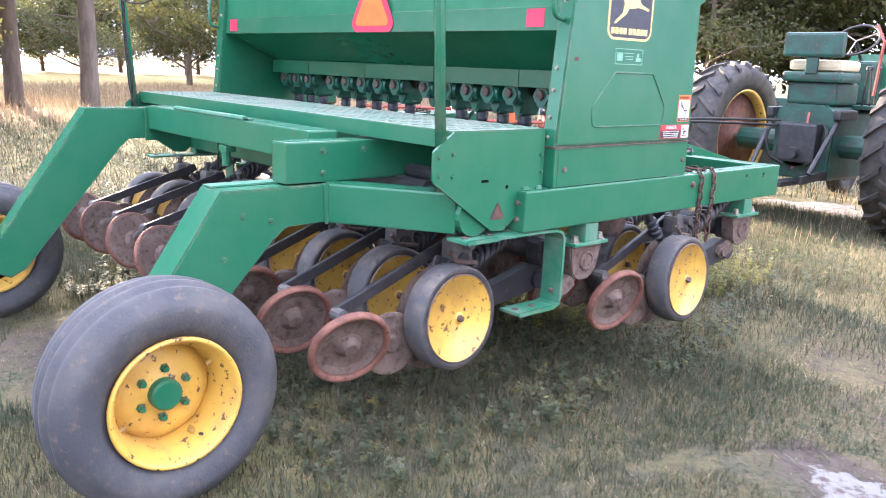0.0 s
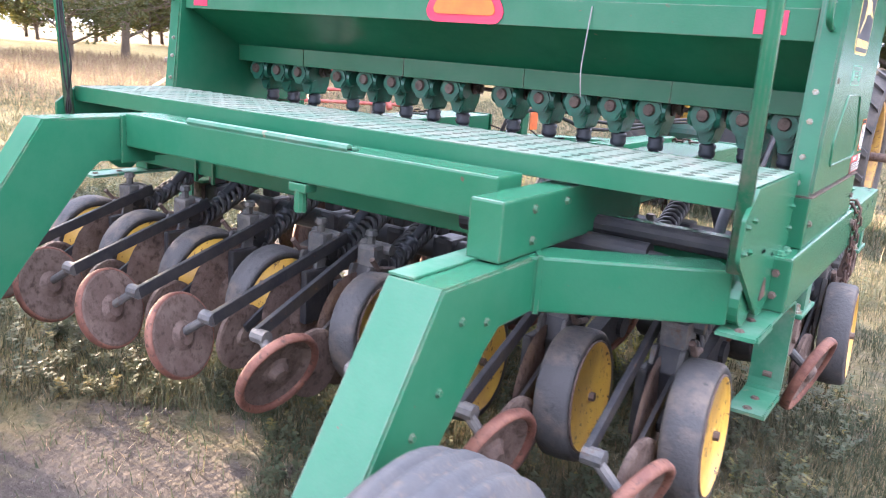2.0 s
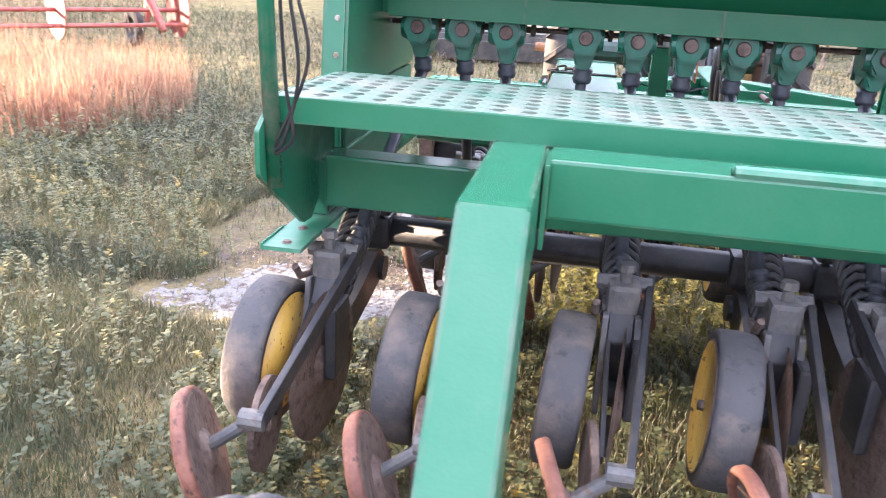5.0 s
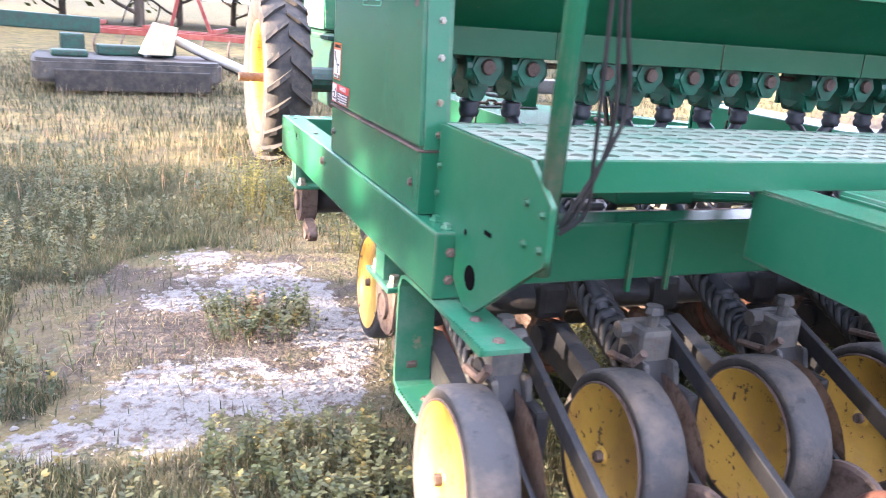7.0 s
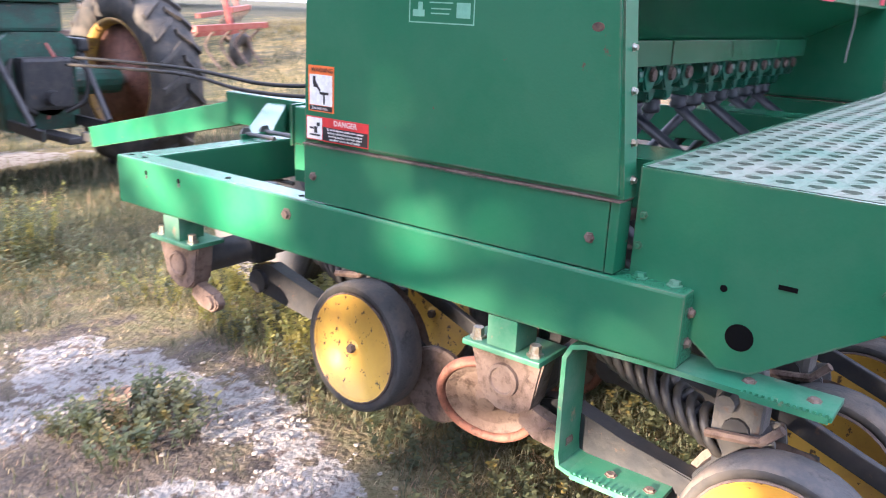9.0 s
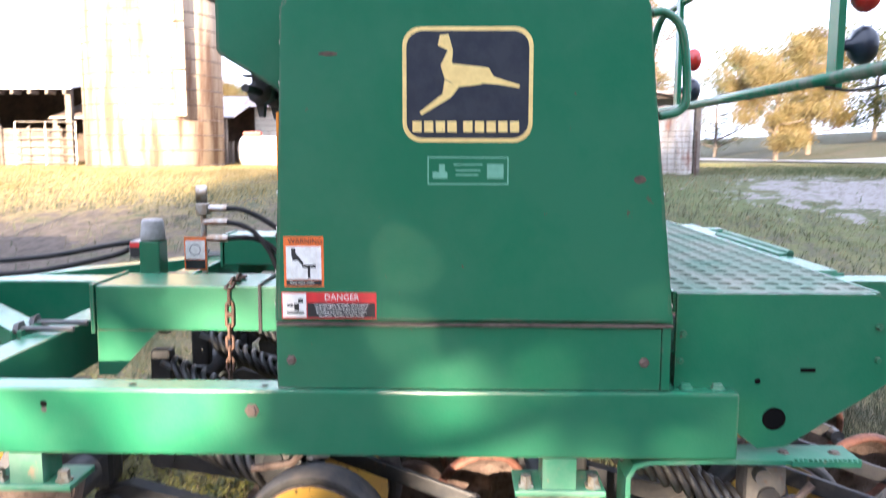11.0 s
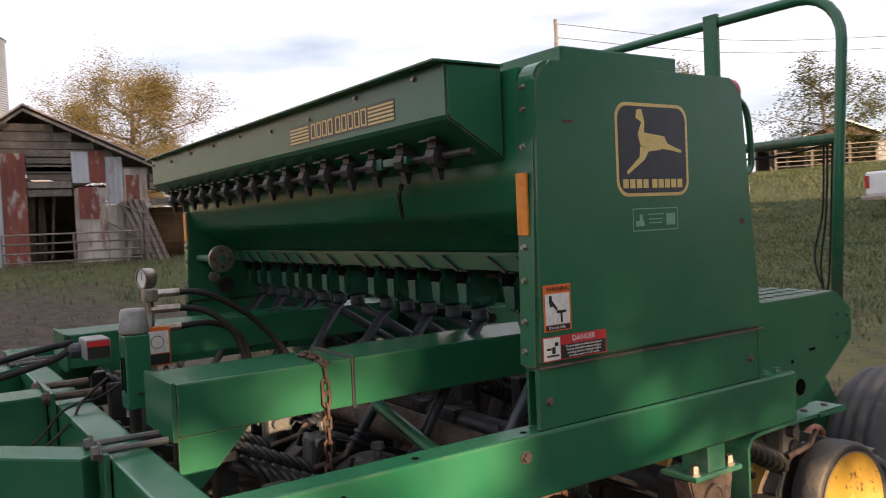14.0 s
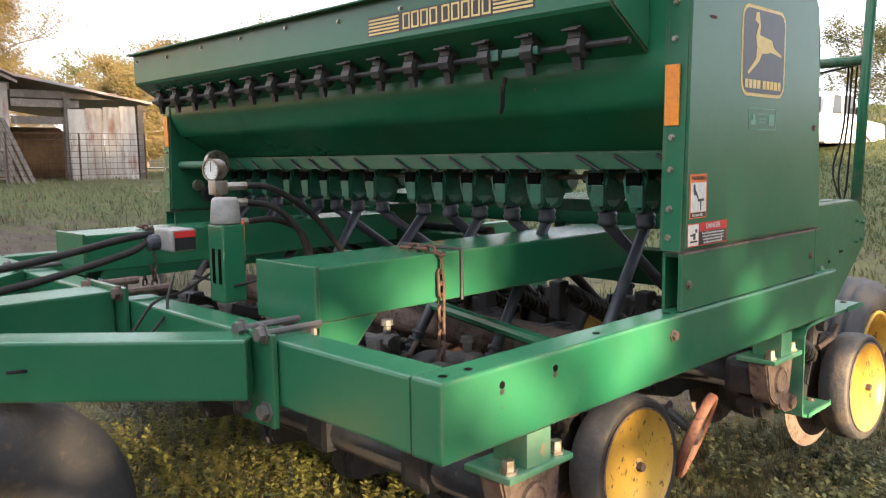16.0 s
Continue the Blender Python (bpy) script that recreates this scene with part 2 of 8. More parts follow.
def beam(bm, p0, p1, w, h, bevel=0.008):
    """A square tube of width w and height h between two points."""
    p0, p1 = Vector(p0), Vector(p1)
    d = p1 - p0
    side = d.cross(Vector((0, 0, 1))).normalized() if abs(d.normalized().z) < 0.98 else Vector((1, 0, 0))
    up = side.cross(d).normalized()
    m = Matrix((( *side, 0), (*d.normalized(), 0), (*up, 0), (0, 0, 0, 1))).transposed()
    m.translation = p0
    return box(bm, -w / 2, w / 2, 0, d.length, -h / 2, h / 2, bevel, m)


def prism(bm, profile, a0, a1, axis="x", bevel=0.0):
    """A flat outline of (u, v) drawn out along an axis: x takes (y, z), y takes (x, z), z takes (x, y)."""
    def at(u, v, a):
        return {"x": (a, u, v), "y": (u, a, v), "z": (u, v, a)}[axis]
    one = [bm.verts.new(at(u, v, a0)) for u, v in profile]
    two = [bm.verts.new(at(u, v, a1)) for u, v in profile]
    n = len(profile)
    fs = [bm.faces.new(one), bm.faces.new(two[::-1])]
    fs += [bm.faces.new((one[i], two[i], two[(i + 1) % n], one[(i + 1) % n])) for i in range(n)]
    if bevel:
        bmesh.ops.bevel(bm, geom=list({e for f in fs[:2] for e in f.edges}), offset=bevel, segments=2, affect="EDGES")
    return bm


def rounded(pts, radii, seg=5):
    """A closed outline with rounded corners."""
    out = []
    n = len(pts)
    for i, p in enumerate(pts):
        p = Vector(p)
        r = radii[i] if isinstance(radii, (list, tuple)) else radii
        if r <= 0:
            out.append(tuple(p))
            continue
        a, b = (Vector(pts[i - 1]) - p).normalized(), (Vector(pts[(i + 1) % n]) - p).normalized()
        half = math.acos(max(-1, min(1, a.dot(b)))) / 2
        cut = r / math.tan(half)
        mid = p + (a + b).normalized() * (r / math.sin(half))
        s, e = p + a * cut - mid, p + b * cut - mid
        turn = s.angle_signed(e)
        for k in range(seg + 1):
            w = s.copy()
            w.rotate(Matrix.Rotation(-turn * k / seg, 2))
            out.append(tuple(mid + w))
    return out


def tube(bm, pts, r, seg=8, closed=False, cap=True):
    """A round tube along a line of points; r may be a list."""
    pts = [Vector(p) for p in pts]
    rings = []
    n = len(pts)
    ref = None
    for i, p in enumerate(pts):
        d = (pts[(i + 1) % n] if closed or i < n - 1 else p) - (pts[i - 1] if closed or i > 0 else p)
        d.normalize()
        if ref is None:
            ref = d.orthogonal().normalized()
        ref = (ref - d * ref.dot(d)).normalized()
        other = d.cross(ref)
        rr = r[i] if isinstance(r, (list, tuple)) else r
        rings.append([bm.verts.new(p + (ref * math.cos(a) + other * math.sin(a)) * rr) for a in (2 * math.pi * k / seg for k in range(seg))])
    for i in range(n if closed else n - 1):
        a, b = rings[i], rings[(i + 1) % n]
        for k in range(seg):
            bm.faces.new((a[k], a[(k + 1) % seg], b[(k + 1) % seg], b[k]))
    if cap and not closed:
        bm.faces.new(rings[0][::-1])
        bm.faces.new(rings[-1])
    return bm


def smooth_line(pts, steps=6):
    """A flowing line through the points."""
    p = [Vector(q) for q in pts]
    out = []
    for i in range(len(p) - 1):
        a, b, c, d = p[max(i - 1, 0)], p[i], p[i + 1], p[min(i + 2, len(p) - 1)]
        for k in range(steps):
            t = k / steps
            out.append(0.5 * ((2 * b) + (c - a) * t + (2 * a - 5 * b + 4 * c - d) * t * t + (3 * b - a - 3 * c + d) * t ** 3))
    return out + [p[-1]]


def lathe(bm, profile, seg=32, axis="x", at=(0, 0, 0), closed=False):
    """Turns a line of (along, radius) about an axis through a point."""
    rings = []
    for u, r in profile:
        ring = []
        for k in range(seg):
            a = 2 * math.pi * k / seg
            c, s = r * math.cos(a), r * math.sin(a)
            v = {"x": (u, c, s), "y": (c, u, s), "z": (c, s, u)}[axis]
            ring.append(bm.verts.new(Vector(v) + Vector(at)))
        rings.append(ring)
    n = len(rings)
    for i in range(n if closed else n - 1):
        a, b = rings[i], rings[(i + 1) % n]
        for k in range(seg):
            bm.faces.new((a[k], a[(k + 1) % seg], b[(k + 1) % seg], b[k]))
    if not closed:
        for ring, (u, r) in ((rings[0], profile[0]), (rings[-1], profile[-1])):
            if r > 1e-4:
                bm.faces.new(ring)
    return bm


def bolt(bm, at, axis="x", r=0.011, h=0.01):
    """A hexagon bolt head that stands out along an axis; a negative h points the other way."""
    lathe(bm, [(0, r * 1.35), (h * 0.25, r * 1.35), (h * 0.25, r), (h, r * 0.9)], 6, axis, at)
    return bm


def bolts(parent, places, axis="x", r=0.011, h=0.01, mat=None, name="bolt"):
    """Bolt heads as objects of their own on one shared mesh."""
    data = mesh_of(bolt(bmesh.new(), (0, 0, 0), axis, r, h), mat or ZINC)
    for p in places:
        under(parent, name, data, p)


def strip(bm, path, t, a0, a1):
    """A bent flat bar: a line of (y, z) given a thickness and drawn out along x."""
    pts = [Vector(p) for p in path]
    left, right = [], []
    for i, p in enumerate(pts):
        d = (pts[min(i + 1, len(pts) - 1)] - pts[max(i - 1, 0)]).normalized()
        n = Vector((-d.y, d.x)) * t / 2
        left.append(tuple(p + n))
        right.append(tuple(p - n))
    return prism(bm, left + right[::-1], a0, a1, "x")


def under(parent, name, data, at, label=""):
    """One more object on shared mesh data."""
    ob = new(name, data)
    ob.location = at
    ob.parent = parent
    if label:
        ob["label"] = label
    return ob


# ---- the grain drill ----
drill = thing("grain_drill", "green no-till grain drill with yellow wheels, raised for transport on grass", "grain drill")
SCUFFS = [(0.351, 1.786, 0.024, 0.005), (-0.400, 1.488, 0.015, 0.010)]
PX = 1.584      # outer face of the end panels


def bar_row(bm, x, y0, y1, z, n, h, gap, depth=0.002, seed=1, side=-1):
    """Plain bars that stand for small lines of writing on a panel that faces sideways."""
    rnd = random.Random(seed)
    for i in range(n):
        e = y1 + (y0 - y1) * rnd.uniform(0.0, 0.25)
        box(bm, x, x + side * depth, min(y0, e), max(y0, e), z - i * gap - h, z - i * gap)
    return bm


def writing(text, size, at, m, material_, parent, name="lettering", depth=0.0015):
    """Letters of the built-in font as a mesh."""
    cu = bpy.data.curves.new("t", "FONT")
    cu.body = text
    cu.size = size
    cu.extrude = depth / 2
    cu.align_x, cu.align_y = "CENTER", "CENTER"
    cu.resolution_u = 2
    tmp = new("t", cu)
    bpy.context.view_layer.update()
    data = bpy.data.meshes.new_from_object(tmp.evaluated_get(bpy.context.evaluated_depsgraph_get()))
    bpy.data.objects.remove(tmp)
    data.materials.clear()
    data.materials.append(material_)
    data.transform(Matrix.Translation(at) @ m)
    ob = new(name, data)
    ob.parent = parent
    return ob


def frame_parts():
    # side beams, front beam and rear cross tube
    for s in (-1, 1):
        b = boxed(s * 1.50, s * 1.592, -0.662, 1.452, 0.788, 0.960, 0.008)
        side = part("side_beam", b, GREEN, drill)
        bolts(side, [(s * 1.592, 0.555, 0.907)], "x", 0.014, s * 0.012, RUST)
        # Low black heads stand for the darkness of two holes.
        bolts(side, [(s * 1.592, 1.27, 0.905), (s * 1.592, 1.085, 0.905)], "x", 0.006, s * 0.002, BLACK, "hole")
        bolts(side, [(s * 1.545, -0.54, 0.960), (s * 1.545, -0.62, 0.960)], "z", 0.014, 0.012, GREEN_TOP)
        bolts(side, [(s * 1.55, -0.662, 0.84), (s * 1.55, -0.662, 0.91)], "y", 0.010, -0.010, RUST)
    part("front_beam", boxed(-1.498, 1.498, 1.345, 1.452, 0.790, 0.958, 0.008), GREEN, drill)
    part("cross_tube", boxed(-1.498, 1.498, -0.70, -0.58, 0.83, 0.985, 0.008), GREEN, drill)
    for x in (-1.06, -0.94):
        part("stiffener", boxed(x - 0.006, x + 0.006, -0.716, -0.702, 0.80, 0.985), GREEN, drill)
    part("rear_beam", boxed(-0.825, 0.89, -1.245, -1.10, 1.026, 1.158, 0.008), GREEN, drill)
    b = bmesh.new()
    tube(b, [(-0.45, -1.235, 1.166), (0.33, -1.235, 1.166)], 0.014, 8)
    box(b, -0.45, 0.33, -1.245, -1.19, 1.159, 1.166)
    part("hinge_rod", b, GREEN_TOP, drill)
    b = boxed(0.085, 0.165, -1.256, -1.20, 0.994, 1.024, 0.004)
    tube(b, [(0.125, -1.235, 1.0), (0.125, -1.235, 0.925)], 0.022, 10)
    part("lug", b, GREEN, drill)
    # front arms with their end plates
    for s, yf in ((-1, 1.255), (1, 1.285)):
        arm = part("frame_arm", boxed(s * 0.640, s * 0.918, -0.40, yf, 0.955, 1.108, 0.007), GREEN, drill)
        part("end_plate", boxed(s * 0.630, s * 0.926, yf + 0.002, yf + 0.016, 0.945, 1.114, 0.003), GREEN, arm)
        b = bmesh.new()
        prism(b, [(yf, 0.955), (yf - 0.21, 0.955), (yf - 0.06, 0.80), (yf, 0.80)], s * 0.916, s * 0.904, "x")
        part("gusset", b, GREEN, arm)
    part("rear_tube", boxed(0.912, 1.016, -1.425, -0.42, 0.962, 1.128, 0.008), GREEN, drill)
    bolts(drill, [(1.016, -1.25, 1.09), (1.016, -1.25, 1.0), (1.016, -1.05, 1.09)], "x", 0.011, 0.01, GREEN)


def transport_arms():
    out = [(-1.0, 1.143), (-1.575, 1.143), (-2.085, 0.42), (-2.09, 0.29), (-2.01, 0.25), (-1.93, 0.29), (-1.40, 0.93), (-1.355, 0.977), (-1.0, 0.977)]
    arm = part("transport_arm", prism(bmesh.new(), out, -0.970, -0.838, "x", 0.006), GREEN, drill)
    b = boxed(-0.834, -0.822, -1.262, -1.110, 0.960, 1.150, 0.003)
    part("flange", b, GREEN, arm)
    out = [(-1.10, 0.958), (-1.708, 0.958), (-2.085, 0.40), (-2.09, 0.29), (-2.01, 0.25), (-1.93, 0.28), (-1.50, 0.755), (-1.435, 0.805), (-1.10, 0.800)]
    arm = part("transport_arm", prism(bmesh.new(), out, 0.868, 1.038, "x", 0.006), GREEN, drill)
    part("side_arm", beam(bmesh.new(), (0.985, -1.215, 0.880), (1.46, -0.90, 0.880), 0.135, 0.160, 0.008), GREEN, arm)
    part("flange", beam(bmesh.new(), (1.005, -1.202, 0.880), (1.018, -1.193, 0.880), 0.145, 0.170, 0.002), GREEN, arm)
    b = tube(bmesh.new(), [(1.40, -0.875, 0.870), (1.522, -0.875, 0.870)], 0.082, 20)
    part("pivot_hub", b, GREEN, arm)
    b = tube(bmesh.new(), [(0.30, -0.80, 0.985), (1.48, -0.80, 0.985)], 0.032, 12)
    part("pivot_shaft", b, IRON, arm)
    b = tube(bmesh.new(), [(0.55, -0.86, 0.930), (1.22, -0.86, 0.930)], 0.040, 14)
    tube(b, [(1.22, -0.86, 0.930), (1.45, -0.87, 0.910)], 0.020, 10)
    part("lift_cylinder", b, IRON, arm, "greasy hydraulic lift cylinder")
    # lapped sheet with a lifted corner on the sloping face
    b = beam(bmesh.new(), (0.905, -1.70, 0.9625), (0.905, -1.24, 0.9625), 0.075, 0.006, 0.0)
    part("lap_plate", b, GREEN_TOP, arm)
    bolts(arm, [(1.038, y, z) for y, z in ((-1.62, 0.86), (-1.50, 0.83), (-1.80, 0.62), (-1.70, 0.70))], "x", 0.010, 0.008, GREEN)


def tyre_profile(r_out, r_in, w, crown=0.012, ribs=0):
    """Cross-section of a tyre as (along, radius), closed."""
    h = w / 2
    shoulder = r_out - crown
    pts = [(-h * 0.72, r_in), (-h * 0.92, r_in + (r_out - r_in) * 0.25), (-h, r_in + (r_out - r_in) * 0.55), (-h * 0.94, shoulder - 0.018),
           (-h * 0.80, shoulder)]
    if ribs:
        for i in range(ribs):
            a = -h * 0.76 + h * 1.52 * i / ribs
            b = -h * 0.76 + h * 1.52 * (i + 1) / ribs
            mid = 1 - abs((a + b) / 2) / h
            top = shoulder + crown * min(1, mid * 1.6)
            e = (b - a) * 0.14
            pts += [(a + e, top - 0.010), (a + 2 * e, top), (b - 2 * e, top), (b - e, top - 0.010)]
    else:
        pts += [(-h * 0.4, r_out - crown * 0.15), (0, r_out), (h * 0.4, r_out - crown * 0.15)]
    pts += [(h * 0.80, shoulder), (h * 0.94, shoulder - 0.018), (h, r_in + (r_out - r_in) * 0.55), (h * 0.92, r_in + (r_out - r_in) * 0.25),
            (h * 0.72, r_in), (0, r_in - 0.01)]
    return pts


def transport_wheel(x, y, z, s):
    """A ribbed implement tyre on a deep-dished yellow rim; s is the side that its dish faces."""
    tyre = part("transport_wheel", lathe(bmesh.new(), tyre_profile(0.392, 0.214, 0.290, 0.036, 4), 56, closed=True), RUBBER, drill,
                "worn grey ribbed tyre", smooth=True)
    tyre.matrix_basis = pose(x, y, z, 0, 0, 0)
    b = bmesh.new()
    lathe(b, [(s * 0.122, 0.226), (s * 0.134, 0.224), (s * 0.136, 0.216), (s * 0.126, 0.207), (s * 0.100, 0.200), (s * 0.085, 0.188), (s * 0.020, 0.176), (-s * 0.060, 0.172),
              (-s * 0.100, 0.190), (-s * 0.125, 0.224), (-s * 0.130, 0.222), (-s * 0.105, 0.198), (-s * 0.055, 0.180), (s * 0.020, 0.184), (s * 0.082, 0.196), (s * 0.098, 0.208)],
          44, closed=True)
    rim = part("rim", b, YELLOW, tyre, "deep yellow steel rim with scuffs", smooth=True)
    # dished disc: a wavy eight-lobed plate welded deep inside the rim
    b = bmesh.new()
    rings = []
    for u, r, wave in ((-0.030, 0.174, 0.0), (-0.004, 0.150, 0.010), (0.004, 0.118, 0.004), (0.006, 0.075, 0.0), (0.012, 0.066, 0.0), (0.012, 0.0, 0.0)):
        ring = []
        for k in range(48):
            a = 2 * math.pi * k / 48
            rr = r + wave * math.cos(8 * a)
            ring.append(b.verts.new((s * u, rr * math.cos(a), rr * math.sin(a))))
        rings.append(ring)
    for p, q in zip(rings, rings[1:]):
        for k in range(48):
            b.faces.new((p[k], p[(k + 1) % 48], q[(k + 1) % 48], q[k]))
    lathe(b, [(-s * 0.040, 0.174), (-s * 0.040, 0.0)], 32)
    part("wheel_disc", b, YELLOW, rim, "lobed yellow wheel disc", smooth=True)
    b = lathe(bmesh.new(), [(s * 0.010, 0.056), (s * 0.040, 0.054), (s * 0.048, 0.046), (s * 0.050, 0.0)], 24)
    part("hub_cap", b, GREEN, rim, "green hub cap")
    ring = [(k * math.pi / 3 + 0.45, 0.086) for k in range(6)]
    bolts(rim, [(s * 0.006, q * math.cos(a), q * math.sin(a)) for a, q in ring], "x", 0.012, s * 0.024, GREEN, "lug_nut")
    for k in range(4):
        a = k * 1.57 + 0.5
        b = tube(bmesh.new(), [(s * 0.035, 0.184 * math.cos(a), 0.184 * math.sin(a)), (s * 0.035, 0.160 * math.cos(a), 0.160 * math.sin(a))], 0.011, 8)
        part("rim_bolt", b, YELLOW_DULL, rim)
    part("valve_stem", tube(bmesh.new(), [(s * 0.06, 0.10, -0.158), (s * 0.10, 0.09, -0.142)], 0.006, 6), RUBBER_DARK, rim)
    b = lathe(bmesh.new(), [(-s * 0.20, 0.035), (-s * 0.20, 0.0)], 12)
    tube(b, [(-s * 0.01, 0, 0), (-s * 0.30, 0, 0)], 0.036, 12)
    part("axle", b, IRON, tyre)
    return tyre


def panels():
    for s in (-1, 1):
        out = rounded([(0.495, 1.131), (0.462, 1.948), (-0.408, 1.948), (-0.495, 1.131)], [0, 0.055, 0.055, 0], 6)
        pan = part("end_panel", prism(bmesh.new(), out, s * 1.503, s * PX, "x", 0.010), GREEN, drill)
        # lower cover: an open channel under the panel
        b = boxed(s * 1.566, s * 1.580, -0.466, 0.492, 0.962, 1.124, 0.003)
        box(b, s * 1.505, s * 1.565, -0.466, 0.470, 1.112, 1.124)
        box(b, s * 1.505, s * 1.515, -0.466, 0.470, 0.962, 1.111)
        box(b, s * 1.516, s * 1.580, -0.490, -0.468, 0.962, 1.124, 0.003)
        low = part("lower_cover", b, GREEN, drill)
        bolts(low, [(s * 1.580, y, 1.035) for y in (0.455, -0.425)], "x", 0.010, s * 0.008, RUST)
        part("seam_strip", boxed(s * 1.52, s * 1.587, -0.493, 0.490, 1.1255, 1.1295), RUST, pan)
        zs = (1.88, 1.82, 1.72, 1.45, 1.36, 1.25, 1.17)
        bolts(pan, [(s * 1.535, 0.495 - (z - 1.131) * 0.0405, z) for z in zs], "y", 0.0075, 0.010)
        bolts(pan, [(s * 1.535, -0.495 + (z - 1.131) * 0.106, z) for z in zs[2:]], "y", 0.0075, -0.010)
        decals(pan, s)
        for y, z, ry, rz in SCUFFS:
            b = lathe(bmesh.new(), [(s * 1.5838, 1.0), (s * 1.5848, 0.96), (s * 1.5848, 0.0)], 14)
            bmesh.ops.transform(b, matrix=Matrix.Translation((0, y, z)) @ Matrix.Diagonal((1, ry, rz, 1)), verts=b.verts)
            part("scuff", b, CHAIN, pan)
        # walkway end plate
        prof = rounded([(-0.512, 1.203), (-1.012, 1.203), (-1.112, 1.132), (-1.112, 1.018), (-0.80, 0.805), (-0.73, 0.800), (-0.512, 0.962)],
                       [0, 0.02, 0.01, 0.03, 0.03, 0, 0], 3)
        side = part("side_plate", prism(bmesh.new(), prof, s * 1.528, s * 1.540, "x"), GREEN, drill)
        bolts(side, [(s * 1.540, y, z) for y, z in ((-1.018, 1.12), (-1.018, 1.035), (-1.085, 1.11), (-1.085, 1.04), (-0.53, 1.10), (-0.525, 1.03))], "x", 0.0075,
              s * 0.009, GREEN)
        if s < 0:
            part("hole", lathe(bmesh.new(), [(s * 1.5405, 0.030), (s * 1.542, 0.029), (s * 1.542, 0.0)], 20, "x", (0, -0.768, 0.880)), HOLE, side, "dark round hole")
        else:
            part("warning_triangle", prism(bmesh.new(), rounded([(-0.812, 0.850), (-0.728, 0.850), (-0.768, 0.925)], 0.008, 3), 1.5405, 1.5425, "x"), CHAIN, side, "worn brown triangle sticker")
        part("slot", boxed(s * 1.5405, s * 1.542, -0.865, -0.828, 1.003, 1.013), HOLE, side)
        part("hole", lathe(bmesh.new(), [(s * 1.5405, 0.008), (s * 1.542, 0.007), (s * 1.542, 0.0)], 10, "x", (0, -0.722, 0.978)), HOLE, side)
        # step: one bent flat bar with toothed treads
        path = [(-0.975, 0.781), (-0.60, 0.781), (-0.445, 0.776), (-0.410, 0.765), (-0.394, 0.735), (-0.394, 0.62), (-0.396, 0.475), (-0.402, 0.446), (-0.43, 0.438), (-0.655, 0.438)]
        step = part("step", strip(bmesh.new(), path, 0.012, s * 1.475, s * 1.585), GREEN_TOP, drill)
        for y0, y1, z in ((-0.97, -0.80, 0.777), (-0.655, -0.44, 0.434)):
            tooth = boxed(s * 1.585, s * 1.592, y0, y1, z - 0.004, z + 0.010)
            for k in range(14):
                y = y0 + (y1 - y0) * k / 14
                box(tooth, s * 1.585, s * 1.591, y, y + 0.006, z + 0.0105, z + 0.016)
            part("toothed_tread", tooth, GREEN_TOP, step)
        bolts(step, [(s * 1.53, y, 0.787) for y in (-0.93, -0.80)], "z", 0.012, 0.006, RUST)
        bolts(step, [(s * 1.53, y, 0.444) for y in (-0.62, -0.52)], "z", 0.012, 0.006, RUST)
        for y in (1.27, 1.085):
            part("hole", lathe(bmesh.new(), [(s * 1.5905, 0.009), (s * 1.5932, 0.0085), (s * 1.5932, 0.0)], 10, "x", (0, y, 0.920)), HOLE, drill)
        for y in (1.41, 1.335, 0.87, 0.53):
            part("hole", lathe(bmesh.new(), [(0.9590, 0.010), (0.9612, 0.0095), (0.9612, 0.0)], 10, "z", (s * 1.555, y, 0)), HOLE, drill)
        # bearing pads under the side beam
        for yc in (1.14, -0.222):
            b = boxed(s * 1.46, s * 1.60, yc - 0.115, yc + 0.115, 0.690, 0.706, 0.004)
            box(b, s * 1.49, s * 1.59, yc - 0.040, yc + 0.045, 0.707, 0.787)
            pad = part("bearing_pad", b, GREEN_TOP, drill)
            bolts(pad, [(s * 1.57, yc + dy, 0.706) for dy in (-0.085, 0.085)], "z", 0.016, 0.030)
            prof = rounded([(yc + 0.11, 0.688), (yc - 0.11, 0.688), (yc - 0.075, 0.53), (yc + 0.06, 0.53)], [0, 0, 0.05, 0.06], 4)
            b = prism(bmesh.new(), prof, s * 1.50, s * 1.57, "x", 0.006)
            lathe(b, [(s * 1.568, 0.046), (s * 1.580, 0.044), (s * 1.582, 0.036), (s * 1.577, 0.033), (s * 1.577, 0.0)], 20, "x", (0, yc, 0.615))
            prism(b, rounded([(yc - 0.05, 0.565), (yc - 0.10, 0.545), (yc - 0.16, 0.53), (yc - 0.19, 0.495), (yc - 0.16, 0.465), (yc - 0.09, 0.475), (yc - 0.04, 0.50)], 0.015, 3),
                  s * 1.515, s * 1.555, "x", 0.005)
            lathe(b, [(s * 1.555, 0.026), (s * 1.566, 0.024), (s * 1.566, 0.0)], 14, "x", (0, yc - 0.145, 0.50))
            part("bearing", b, RUST, pad)


